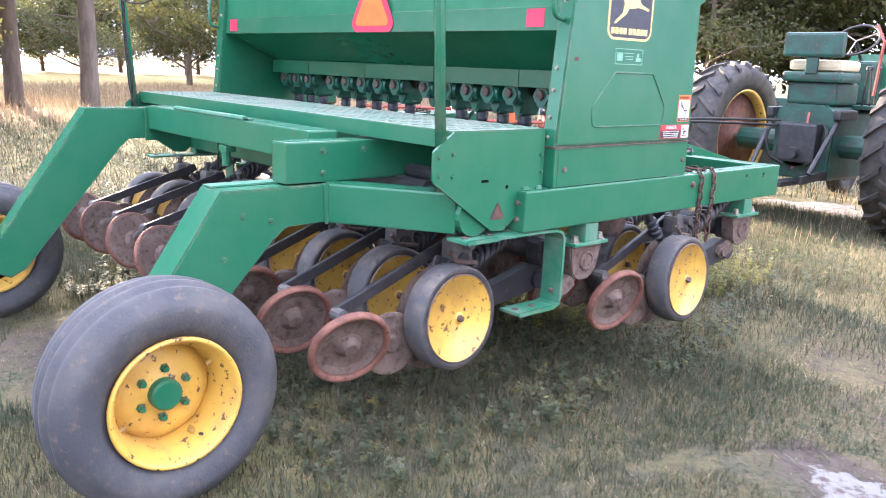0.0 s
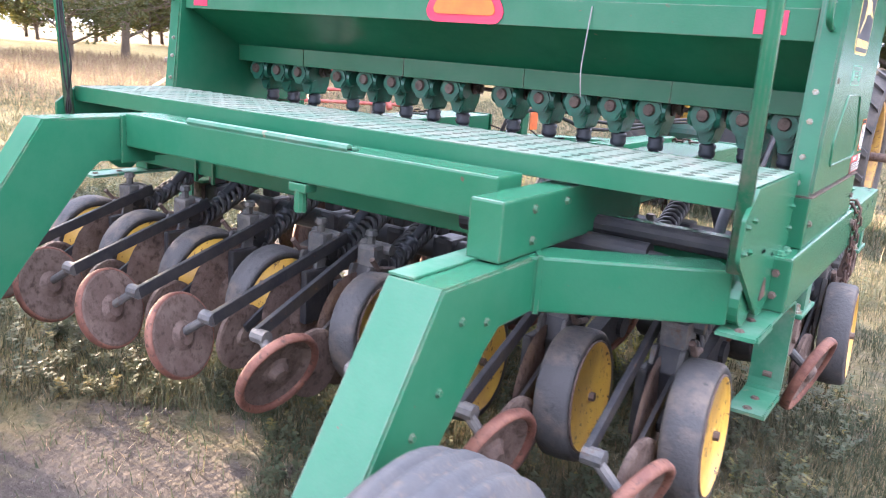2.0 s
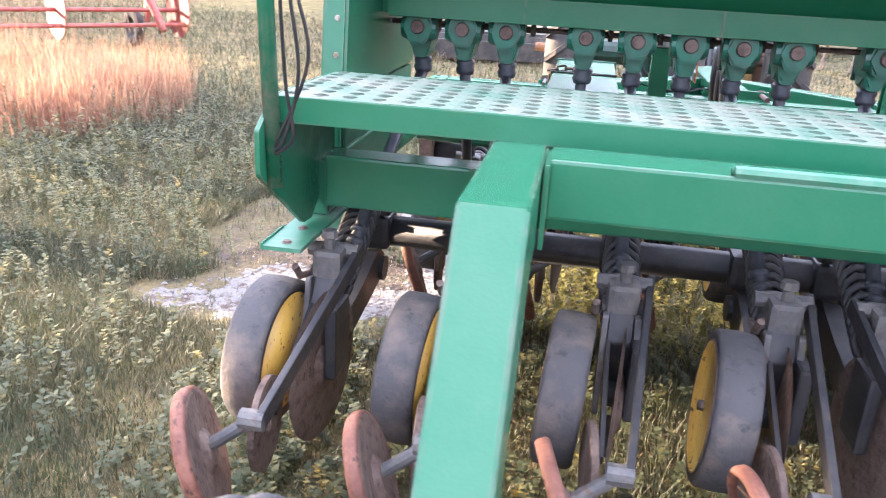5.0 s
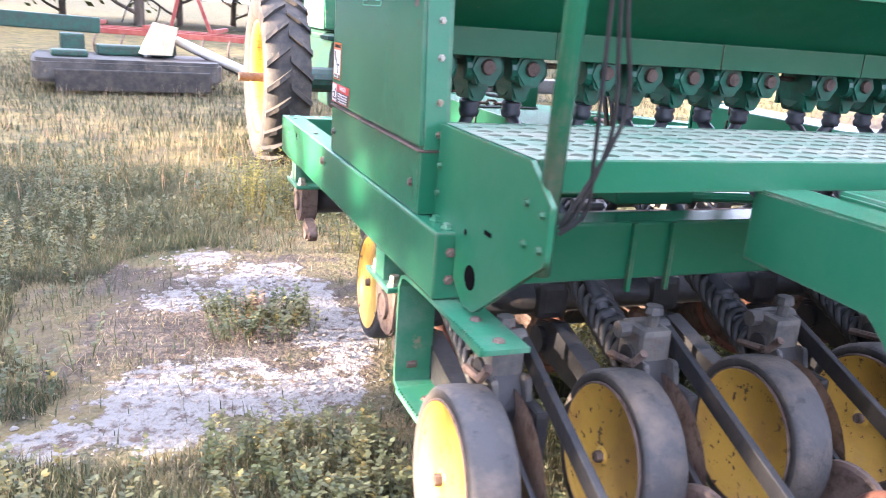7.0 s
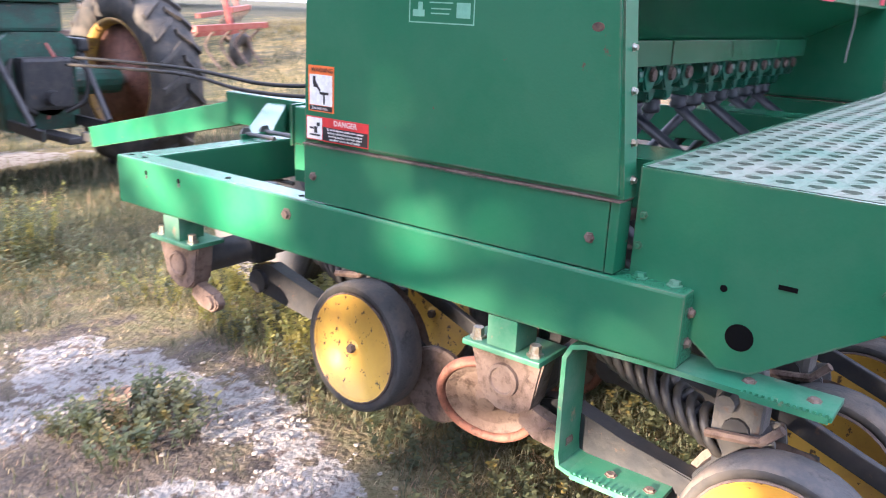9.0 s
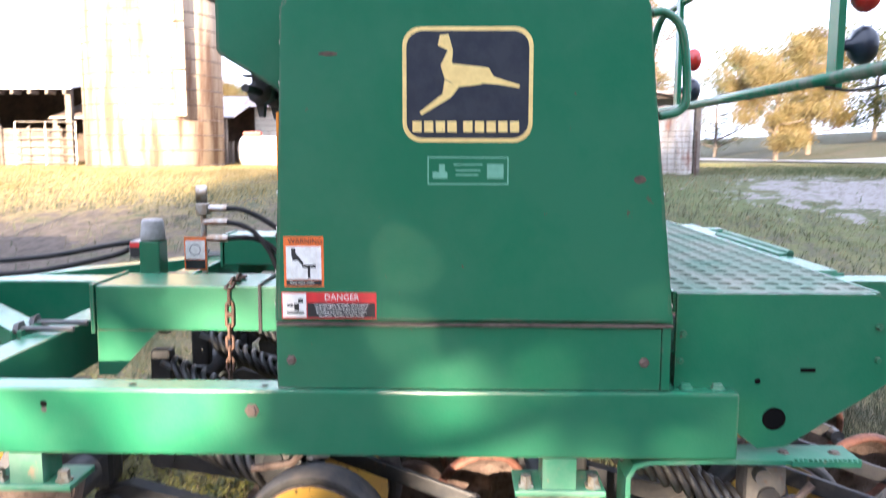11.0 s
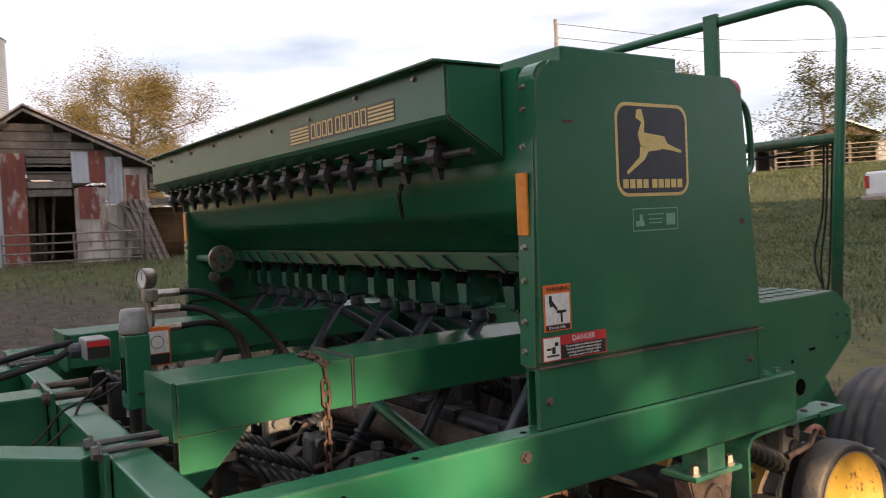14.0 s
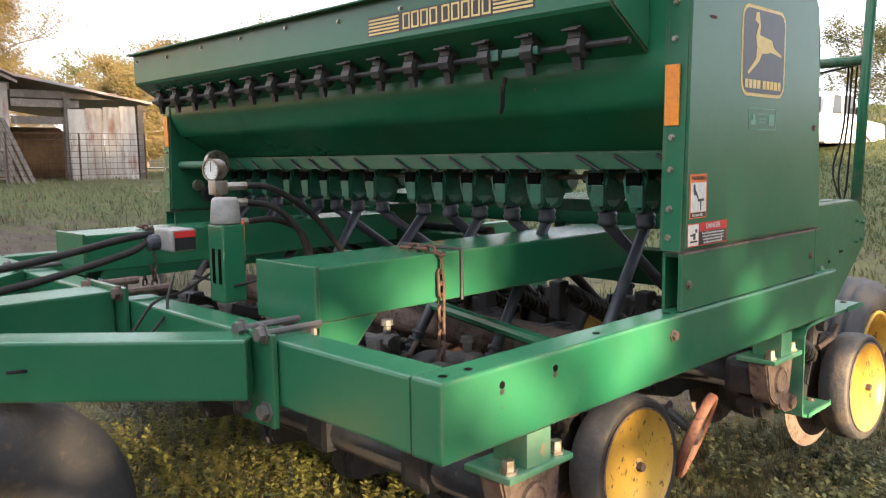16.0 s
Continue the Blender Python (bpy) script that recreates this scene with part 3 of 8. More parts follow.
def decals(pan, s):
    """Stickers on an end panel; front and rear swap with the side."""
    x = s * PX
    t = Matrix.Rotation(radians(90), 4, "X")
    t = Matrix.Rotation(radians(90 if s > 0 else -90), 4, "Z") @ t
    yc, zc, w, h = 0.017, 1.713, 0.312, 0.272
    if s > 0:
        yc = -0.06

    def plate(name, y0, y1, z0, z1, d0, d1, mat, r=0.0, label=""):
        pr = [(y0, z0), (y1, z0), (y1, z1), (y0, z1)]
        pr = rounded(pr, r, 6) if r else pr
        return part(name, prism(bmesh.new(), pr, x + s * d0, x + s * d1, "x"), mat, pan, label)

    def slab(bm, pts, d0, d1):
        f = [(yc + (-u if s < 0 else u), zc + v) for u, v in pts]
        return prism(bm, f, x + s * d0, x + s * d1, "x")

    plate("logo_border", yc - w / 2, yc + w / 2, zc - h / 2, zc + h / 2, 0.0002, 0.0010, GOLD, 0.045)
    plate("logo_field", yc - w / 2 + 0.010, yc + w / 2 - 0.010, zc - h / 2 + 0.010, zc + h / 2 - 0.010, 0.0012, 0.0018, NAVY, 0.038,
          "navy emblem field")
    b = bmesh.new()
    slab(b, [(-0.065, 0.045), (-0.045, 0.085), (-0.035, 0.082), (-0.038, 0.05), (0.035, 0.042), (0.05, 0.04), (0.062, 0.02), (0.03, 0.0), (-0.02, -0.005),
             (-0.055, 0.015)], 0.0020, 0.0026)
    slab(b, [(-0.055, 0.012), (-0.02, -0.004), (-0.04, -0.03), (-0.11, -0.072), (-0.115, -0.064), (-0.06, -0.022)], 0.0020, 0.0025)
    slab(b, [(0.045, 0.035), (0.062, 0.02), (0.085, 0.012), (0.125, 0.0), (0.122, -0.008), (0.075, 0.0), (0.03, 0.004)], 0.0020, 0.0024)
    slab(b, [(-0.046, 0.080), (-0.072, 0.092), (-0.066, 0.116), (-0.046, 0.118), (-0.035, 0.080)], 0.0020, 0.00245)
    part("logo_shape", b, GOLD, pan)
    for k in range(4):
        b = bmesh.new()
        slab(b, [(-0.132 + k * 0.028, -0.112), (-0.110 + k * 0.028, -0.112), (-0.110 + k * 0.028, -0.086), (-0.132 + k * 0.028, -0.086)], 0.0020, 0.0026)
        part("logo_bar", b, GOLD, pan)
    for k in range(5):
        b = bmesh.new()
        slab(b, [(-0.010 + k * 0.028, -0.112), (0.012 + k * 0.028, -0.112), (0.012 + k * 0.028, -0.086), (-0.010 + k * 0.028, -0.086)], 0.0020, 0.0026)
        part("logo_bar", b, GOLD, pan)
    # faded small plate
    yp = 0.015 if s < 0 else -0.05
    b = bmesh.new()
    for y0, y1, z0, z1 in ((-0.098, 0.098, 1.475, 1.478), (-0.098, 0.098, 1.539, 1.542), (-0.098, -0.095, 1.478, 1.539), (0.095, 0.098, 1.478, 1.539),
                           (0.050, 0.086, 1.490, 1.506), (0.056, 0.070, 1.506, 1.524), (-0.086, -0.046, 1.490, 1.525), (-0.035, 0.035, 1.522, 1.525),
                           (-0.03, 0.03, 1.508, 1.511), (-0.025, 0.03, 1.497, 1.500)):
        box(b, x + s * 0.0003, x + s * 0.0010, yp + y0, yp + y1, z0, z1)
    part("faded_label", b, FADED, pan, "sun-bleached label")
    # warning label
    y0, y1, z0, z1 = 0.369, 0.468, 1.222, 1.347
    plate("warning_label", y0, y1, z0, z1, 0.0003, 0.0010, DECAL_ORANGE, 0, "orange and white warning label")
    plate("label_field", y0 + 0.006, y1 - 0.006, z0 + 0.018, z1 - 0.024, 0.0012, 0.0016, WHITE)
    plate("label_strip", y0 + 0.006, y1 - 0.006, z0 + 0.003, z0 + 0.0165, 0.0012, 0.0017, DECAL_BLACK)
    writing("WARNING", 0.0175, (x + s * 0.0012, (y0 + y1) / 2 - 0.004, z1 - 0.012), t, DECAL_BLACK, pan)
    writing("Do not ride", 0.0125, (x + s * 0.0019, (y0 + y1) / 2 + 0.004, z0 + 0.010), t, WHITE, pan)
    b = bmesh.new()
    f = -1 if s > 0 else 1
    ym = (y0 + y1) / 2
    for a, c, d, e in ((-0.030, 0.004, 1.270, 1.277), (-0.016, -0.010, 1.244, 1.270), (0.010, 0.028, 1.288, 1.296), (0.020, 0.030, 1.296, 1.318)):
        box(b, x + s * 0.0018, x + s * 0.0024, ym + f * a, ym + f * c, d, e)
    slb = [(ym + f * 0.026, 1.300), (ym + f * 0.004, 1.276), (ym + f * 0.0, 1.282), (ym + f * 0.020, 1.306)]
    prism(b, slb, x + s * 0.0018, x + s * 0.0023, "x")
    part("label_mark", b, DECAL_BLACK, pan)
    # danger label
    y0, y1, z0, z1 = 0.240, 0.476, 1.142, 1.208
    split = y1 - 0.064
    plate("danger_label", y0, y1, z0, z1, 0.0003, 0.0010, DECAL_RED, 0, "red and black danger label")
    plate("label_picture", split + 0.002, y1 - 0.003, z0 + 0.003, z1 - 0.003, 0.0012, 0.0016, WHITE)
    plate("label_text_field", y0 + 0.003, split - 0.001, z0 + 0.003, z1 - 0.026, 0.0012, 0.0016, DECAL_BLACK)
    writing("DANGER", 0.0215, (x + s * 0.0012, (y0 + split) / 2, z1 - 0.0125), t, WHITE, pan)
    writing("To avoid injury or death, close opener\nlock-up valve before transporting or\nservicing machine. Hydraulic failure\ncan allow openers to fall rapidly.",
            0.0088, (x + s * 0.0019, (y0 + split) / 2, z0 + 0.0215), t, WHITE, pan)
    b = bmesh.new()
    for a, c, d, e in ((0.008, 0.050, 0.012, 0.017), (0.020, 0.032, 0.020, 0.038), (0.034, 0.050, 0.030, 0.036), (0.010, 0.022, 0.040, 0.050)):
        box(b, x + s * 0.0018, x + s * 0.0023, split + a, split + c, z0 + d, z0 + e)
    part("label_mark", b, DECAL_BLACK, pan)
    # amber reflector on the front flange
    b = boxed(s * 1.512, s * 1.556, 0.4785, 0.486, 1.482, 1.650, 0.002)
    part("reflector", b, AMBER, pan, "amber reflector strip")
    if s > 0:
        b = bmesh.new()
        cur = [(-0.33, 1.22), (-0.31, 1.21), (0.17, 1.21), (0.19, 1.23), (0.19, 1.30), (0.08, 1.44), (-0.20, 1.44), (-0.34, 1.29)]
        ring = rounded([(y + 0.06, z) for y, z in cur], 0.02, 3)
        tube(b, [(x + 0.001, y, z) for y, z in ring], 0.004, 6, closed=True)
        part("pressed_rib", b, GREEN, pan)


def hopper():
    prof = rounded([(-0.405, 1.940), (-0.405, 1.610), (-0.06, 1.438), (-0.05, 1.362), (0.185, 1.362), (0.185, 1.412), (0.420, 1.545), (0.468, 1.640), (0.458, 1.940)],
                   [0, 0.05, 0.01, 0, 0, 0, 0.10, 0.14, 0], 7)
    hop = part("seed_hopper", prism(bmesh.new(), prof, -1.502, 1.502, "x"), GREEN_DARK, drill, "dark green seed hopper", smooth=True)
    hop.data.set_sharp_from_angle(angle=radians(25))
    b = boxed(-1.498, 1.498, -0.418, -0.4065, 1.600, 1.700, 0.003)
    part("rear_lip", b, GREEN, drill)
    b = boxed(-1.48, 1.48, -0.075, -0.052, 1.352, 1.437, 0.003)
    for x in (-1.0, -0.35, 0.3, 0.95):
        box(b, x, x + 0.004, -0.079, -0.075, 1.352, 1.437)
    part("rear_rail", b, GREEN, drill)
    b = boxed(-1.498, 1.498, 0.187, 0.205, 1.355, 1.413, 0.003)
    box(b, -1.498, 1.498, 0.1895, 0.204, 1.4135, 1.4175)
    part("front_rail", b, GREEN, drill)
    rnd = random.Random(4)
    rivets = []
    for i in range(14):
        x = -1.4 + i * 0.21
        for y, z in ((0.40, 1.543), (0.30, 1.482)):
            rivets.append((x + rnd.uniform(-0.05, 0.05), y, z))
    bolts(drill, rivets, "z", 0.005, 0.008, None, "rivet")
    b = boxed(-1.468, 1.468, -0.242, 0.262, 1.972, 2.024, 0.006)
    prism(b, [(-0.27, 1.955), (0.30, 1.955), (0.26, 1.971), (-0.24, 1.971)], -1.49, 1.49, "x")
    part("hopper_lid", b, GREEN, drill)
    bolts(drill, [(s * 1.545, y, 1.948) for s in (-1, 1) for y in (0.36, 0.29, -0.27, -0.34)], "z", 0.008, 0.008, RUST)
    part("loose_cord", tube(bmesh.new(), smooth_line([(0.742, -0.423, 1.68), (0.736, -0.435, 1.55), (0.728, -0.43, 1.45), (0.736, -0.425, 1.36)]), 0.0022, 5), GREY_CAP, drill)
    # small-seed box along the front
    prof = [(0.470, 1.948), (0.660, 1.948), (0.660, 1.812), (0.652, 1.800), (0.470, 1.690)]
    sb = part("small_seed_box", prism(bmesh.new(), prof, -1.452, 1.502, "x", 0.006), GREEN, drill)
    b = boxed(-1.456, 1.502, 0.465, 0.70, 1.949, 1.956, 0.002)
    part("box_lid", b, GREEN, sb)
    rnd = random.Random(2)
    bolts(sb, [(-1.30 + i * 0.345, 0.6600, 1.925 + rnd.uniform(-0.02, 0.005)) for i in range(9)], "y", 0.007, 0.008, None, "rivet")
    # striped name band, drawn as plain bars
    band = part("name_band", boxed(-1.190, -0.435, 0.6603, 0.6610, 1.829, 1.895), DECAL_BLACK, sb, "black and yellow striped band")
    b = bmesh.new()
    for k in range(5):
        z = 1.834 + k * 0.0118
        for x0, x1 in ((-0.60, -0.440), (-1.185, -1.03)):
            box(b, x0, x1, 0.6612, 0.6617, z, z + 0.0065)
    for k in range(9):
        xx = -0.620 - k * 0.044 - (0.012 if k > 3 else 0)
        box(b, xx - 0.036, xx, 0.6612, 0.6617, 1.836, 1.842)
        box(b, xx - 0.036, xx, 0.6612, 0.6617, 1.884, 1.890)
        box(b, xx - 0.007, xx, 0.6612, 0.6617, 1.842, 1.884)
        box(b, xx - 0.036, xx - 0.029, 0.6612, 0.6617, 1.842, 1.884)
    part("band_stripe", b, GOLD, band)
    # feed shaft below the small-seed box
    part("feed_shaft", tube(bmesh.new(), [(-1.46, 0.585, 1.715), (1.45, 0.585, 1.715)], 0.011, 8), IRON, sb)
    cup = bmesh.new()
    lathe(cup, [(-0.030, 0.020), (-0.026, 0.034), (0.020, 0.034), (0.026, 0.018)], 10, "x", (0, 0.585, 1.715))
    box(cup, -0.022, 0.022, 0.565, 0.605, 1.735, 1.776)
    prism(cup, [(0.572, 1.70), (0.602, 1.70), (0.590, 1.648), (0.578, 1.648)], -0.014, 0.014, "x")
    box(cup, -0.028, 0.028, 0.60, 0.63, 1.757, 1.763)
    data = mesh_of(cup, BLACK)
    for i in range(16):
        under(sb, "feed_cup", data, (-1.29 + i * 0.176, 0, 0))
    b = boxed(-1.16, -1.02, 0.575, 0.610, 1.705, 1.730, 0.004)
    box(b, -1.00, -0.955, 0.57, 0.605, 1.70, 1.735, 0.003)
    part("shaft_lever", b, CUP_GREEN, sb)
    b = tube(bmesh.new(), smooth_line([(-0.93, 0.49, 1.66), (-0.925, 0.50, 1.62), (-0.91, 0.485, 1.575), (-0.89, 0.47, 1.55)]), 0.008, 6)
    part("hook", b, IRON, drill)


CUPS = [-1.375, -1.215, -1.06, -0.785, -0.61, -0.435, -0.265, -0.095, 0.185, 0.37, 0.54, 0.70, 0.865, 1.08, 1.23, 1.38]


def seed_cups():
    b = bmesh.new()
    prism(b, rounded([(-0.040, 1.358), (0.040, 1.358), (0.048, 1.318), (0.040, 1.268), (0.024, 1.205), (-0.024, 1.205), (-0.038, 1.262), (-0.046, 1.318)], 0.018, 3),
          0.02, 0.155, "y", 0.010)
    prism(b, rounded([(0.10, 1.352), (0.16, 1.342), (0.168, 1.30), (0.145, 1.25), (0.115, 1.215), (0.07, 1.212), (0.05, 1.25)], 0.02, 3), -0.034, 0.030, "x", 0.010)
    lathe(b, [(-0.064, 0.018), (-0.064, 0.036), (-0.05, 0.042), (0.05, 0.042), (0.062, 0.034), (0.062, 0.016)], 14, "x", (0, 0.005, 1.312))
    box(b, -0.040, 0.012, 0.157, 0.172, 1.225, 1.300, 0.003)
    prism(b, rounded([(-0.046, 1.356), (0.046, 1.356), (0.050, 1.310), (0.030, 1.258), (-0.030, 1.258), (-0.050, 1.310)], 0.02, 3), -0.042, 0.018, "y", 0.008)
    body = mesh_of(b, CUP_GREEN)
    b = lathe(bmesh.new(), [(0.050, 0.030), (0.058, 0.030), (0.060, 0.012), (0.075, 0.012), (0.077, 0.024), (0.092, 0.024), (0.094, 0.012)], 10, "x",
              (0, 0.09, 1.325))
    gear = mesh_of(b, RUST)
    b = lathe(bmesh.new(), [(-0.046, 0.026), (-0.058, 0.022), (-0.058, 0.0)], 10, "y", (0, 0, 1.318))
    hub = mesh_of(b, RUST)
    b = boxed(-0.030, 0.026, 0.1600, 0.1705, 1.298, 1.342)
    opening = mesh_of(b, HOLE)
    b = lathe(bmesh.new(), [(1.205, 0.030), (1.192, 0.036), (1.180, 0.030), (1.168, 0.036), (1.150, 0.030)], 10, "z", (0, 0.085, 0))
    boot = mesh_of(b, TUBE_BLUE, True)
    b = tube(bmesh.new(), [(0.045, 0.214, 1.402), (-0.055, 0.216, 1.350)], 0.006, 6)
    lever = mesh_of(b, BLACK)
    for i, x in enumerate(CUPS):
        cup = under(drill, "seed_cup", body, (x, 0, 0))
        for n, d in (("agitator_gear", gear), ("hub_cap", hub), ("opening", opening), ("boot", boot), ("lever", lever)):
            under(cup, n, d, (0, 0, 0))
    part("metering_shaft", tube(bmesh.new(), [(-1.50, 0.09, 1.325), (1.50, 0.09, 1.325)], 0.010, 6), RUST, drill)


REAR_ROWS = [(-1.45, -1), (-1.03, -1), (-0.60, -1), (-0.175, -1), (0.09, 1), (0.515, 1), (0.925, 1), (1.32, 1)]
FRONT_ROWS = [(-1.235, -1), (-0.815, -1), (-0.39, -1), (0.03, -1), (0.305, 1), (0.725, 1), (1.135, 1), (1.50, 1)]
PIV_Z = 0.60


def openers():
    """Single-disc openers in two ranks: blade, depth wheel, spring, firming wheel and closing wheel on one arm."""
    for s in (-1, 1):
        b = bmesh.new()
        prof = rounded([(-0.02, -0.155), (-0.005, -0.06), (-0.12, -0.035), (-0.30, -0.085), (-0.66, -0.155), (-0.68, -0.215), (-0.55, -0.225), (-0.20, -0.175)], 0.03, 3)
        prism(b, prof, -0.028, 0.028, "x", 0.008)
        prism(b, rounded([(-0.46, -0.12), (-0.62, -0.17), (-0.65, -0.02), (-0.60, 0.07), (-0.53, 0.08), (-0.50, 0.02), (-0.52, -0.04)], 0.02, 3), -0.032, 0.032, "x", 0.006)
        lathe(b, [(-0.055, 0.030), (0.055, 0.030)], 12, "x", (0, -0.56, 0.05))
        lathe(b, [(-0.045, 0.045), (0.045, 0.045)], 12, "x", (0, -0.065, -0.11))
        box(b, s * -0.03, s * -0.065, -0.72, -0.58, -0.22, 0.00, 0.01)
        arm_data = mesh_of(b, IRON)
        b = lathe(bmesh.new(), [(-0.004, 0.228), (0.002, 0.20), (0.004, 0.09), (0.018, 0.06), (0.02, 0.0)], 32)
        lathe(b, [(-0.004, 0.228), (-0.006, 0.10), (-0.012, 0.0)], 32)
        blade_data = mesh_of(b, RUST)
        b = lathe(bmesh.new(), [(-0.050, 0.177), (-0.057, 0.190), (-0.056, 0.203), (-0.046, 0.213), (0.0, 0.216), (0.046, 0.213), (0.056, 0.203), (0.057, 0.190),
                                (0.050, 0.177), (0, 0.174)], 36, closed=True)
        tyre_data = mesh_of(b, DUSTY_TYRE, True)
        tyre_data.materials.append(RUBBER_DARK)
        for f in tyre_data.polygons:
            if math.hypot(f.center.y, f.center.z) < 0.207:
                f.material_index = 1
        b = lathe(bmesh.new(), [(s * 0.050, 0.181), (s * 0.057, 0.182), (s * 0.059, 0.178), (s * 0.056, 0.174), (s * 0.046, 0.169), (s * 0.036, 0.160), (s * 0.034, 0.112), (s * 0.030, 0.108),
                                (s * 0.028, 0.103), (s * 0.033, 0.099), (s * 0.036, 0.060), (s * 0.041, 0.056), (s * 0.042, 0.030), (s * 0.050, 0.026), (s * 0.052, 0.0)], 36)
        lathe(b, [(-s * 0.052, 0.178), (-s * 0.030, 0.160), (-s * 0.020, 0.06), (-s * 0.02, 0.0)], 32)
        rim_data = mesh_of(b, YELLOW, True)
        b = lathe(bmesh.new(), [(s * 0.0285, 0.1015), (s * 0.0305, 0.1030), (s * 0.0320, 0.1060), (s * 0.0290, 0.1060)], 36, closed=True)
        ring_data = mesh_of(b, RUST)
        lip_data = mesh_of(lathe(bmesh.new(), [(s * 0.0505, 0.1822), (s * 0.0575, 0.1832), (s * 0.0600, 0.1785), (s * 0.0575, 0.1765), (s * 0.0550, 0.1800)], 36, closed=True), RUST)
        nut_data = mesh_of(lathe(bmesh.new(), [(s * 0.046, 0.016), (s * 0.068, 0.014), (s * 0.068, 0.0)], 6), RUST)
        bolt_data = mesh_of(bolt(bmesh.new(), (0, 0, 0), "x", 0.0065, s * 0.008), RUST)
        turns = 12
        coil = [(0.050 * math.cos(2 * math.pi * k / 10), -0.12 - 0.40 * k / (10 * turns) + 0.022 * math.sin(2 * math.pi * k / 10), 0.19 - 0.19 * k / (10 * turns) + 0.045 * math.sin(2 * math.pi * k / 10))
                for k in range(10 * turns + 1)]
        spring_data = mesh_of(tube(bmesh.new(), coil, 0.011, 7), BLACK, True)
        rod_data = mesh_of(tube(bmesh.new(), [(0, -0.06, 0.22), (0, -0.58, -0.03)], 0.014, 8), GREY_IRON)
        b = beam(bmesh.new(), (-s * 0.075, -0.50, 0.115), (-s * 0.02, -1.155, -0.100), 0.020, 0.048, 0.004)
        press_data = mesh_of(b, IRON)
        b = tube(bmesh.new(), [(0, -1.150, -0.100), (s * 0.10, -1.175, -0.170)], 0.017, 10)
        lathe(b, [(-0.03, 0.026), (0.03, 0.026)], 10, "x", (0, -1.150, -0.100))
        axle_data = mesh_of(b, GREY_IRON)
        # cast head over the blade with its fork and pins
        b = boxed(-0.045, 0.045, -0.61, -0.50, 0.02, 0.135, 0.018)
        lathe(b, [(-0.075, 0.022), (0.075, 0.022)], 10, "x", (0, -0.535, 0.115))
        lathe(b, [(0.13, 0.016), (0.165, 0.016), (0.170, 0.026), (0.190, 0.022), (0.190, 0.0)], 8, "z", (0, -0.575, 0))
        for e in (-1, 1):
            prism(b, rounded([(-0.64, 0.06), (-0.59, 0.05), (-0.615, -0.10), (-0.66, -0.235), (-0.695, -0.225), (-0.665, -0.06)], 0.012, 2), e * 0.036, e * 0.052, "x", 0.003)
        box(b, -0.012, 0.012, -0.72, -0.66, -0.34, -0.235, 0.004)
        head_data = mesh_of(b, GREY_IRON)
        b = tube(bmesh.new(), [(0.06 * s, -0.50, 0.03), (0.075 * s, -0.62, 0.055), (0.075 * s, -0.66, 0.10)], 0.011, 7)
        pin_data = mesh_of(b, RUST)
        b = lathe(bmesh.new(), [(-0.010, 0.150), (0.002, 0.146), (0.005, 0.132), (-0.008, 0.105), (-0.010, 0.055), (-0.002, 0.042), (0.014, 0.032), (0.022, 0.026), (0.024, 0.0)], 32)
        lathe(b, [(-0.012, 0.158), (-0.016, 0.145), (-0.010, 0.06), (-0.026, 0.035), (-0.026, 0.0)], 32)
        close_data = mesh_of(b, RUST)
        b = lathe(bmesh.new(), [(-0.013, 0.148), (-0.015, 0.156), (-0.008, 0.1615), (0.010, 0.1615), (0.020, 0.156), (0.021, 0.148), (0.014, 0.139), (0.004, 0.134)], 36, closed=True)
        band_data = mesh_of(b, RUST_RED, True)
        b = lathe(bmesh.new(), [(-0.012, 0.0), (-0.012, 0.118), (-0.008, 0.128), (0.008, 0.128), (0.012, 0.118), (0.012, 0.04), (0.022, 0.03), (0.022, 0.0)], 28)
        firm_data = mesh_of(b, RUST)
        b = beam(bmesh.new(), (s * 0.03, -0.62, -0.02), (s * 0.03, -0.95, -0.20), 0.014, 0.035, 0.002)
        firm_arm = mesh_of(b, IRON)
        for rows, yp in ((REAR_ROWS, -0.222), (FRONT_ROWS, 1.14)):
            for x, side in rows:
                if side != s:
                    continue
                arm = under(drill, "row_opener", arm_data, (x, yp, PIV_Z), "greasy iron opener arm with coil spring")
                ob = under(arm, "disc_blade", blade_data, (-s * 0.015, -0.66, -0.20))
                ob.rotation_euler = (0, 0, radians(6 * s))
                tyre = under(arm, "depth_wheel_tyre", tyre_data, (s * 0.135, -0.70, -0.150), "scuffed grey rubber depth wheel")
                tyre.rotation_euler = (0, radians(-3 * s), radians(3 * s))
                rim = under(arm, "depth_wheel_rim", rim_data, (s * 0.135, -0.70, -0.150), "yellow steel rim")
                rim.rotation_euler = tyre.rotation_euler
                nut = under(arm, "wheel_nut", nut_data, (s * 0.135, -0.70, -0.150))
                nut.rotation_euler = tyre.rotation_euler
                for d, nm in ((ring_data, "rust_ring"), (lip_data, "worn_lip")):
                    q = under(arm, nm, d, (s * 0.135, -0.70, -0.150), "rust-brown worn edge of the rim")
                    q.rotation_euler = tyre.rotation_euler
                for k in range(7):
                    a = k * 2.094 + 0.6 if k < 3 else k * math.pi / 2 + 1.1
                    rr = 0.060 if k < 3 else 0.128
                    off = Euler(tyre.rotation_euler).to_matrix() @ Vector((s * (0.041 if k < 3 else 0.034), rr * math.cos(a), rr * math.sin(a)))
                    bl = under(arm, "rim_bolt", bolt_data, Vector((s * 0.135, -0.70, -0.150)) + off)
                    bl.rotation_euler = tyre.rotation_euler
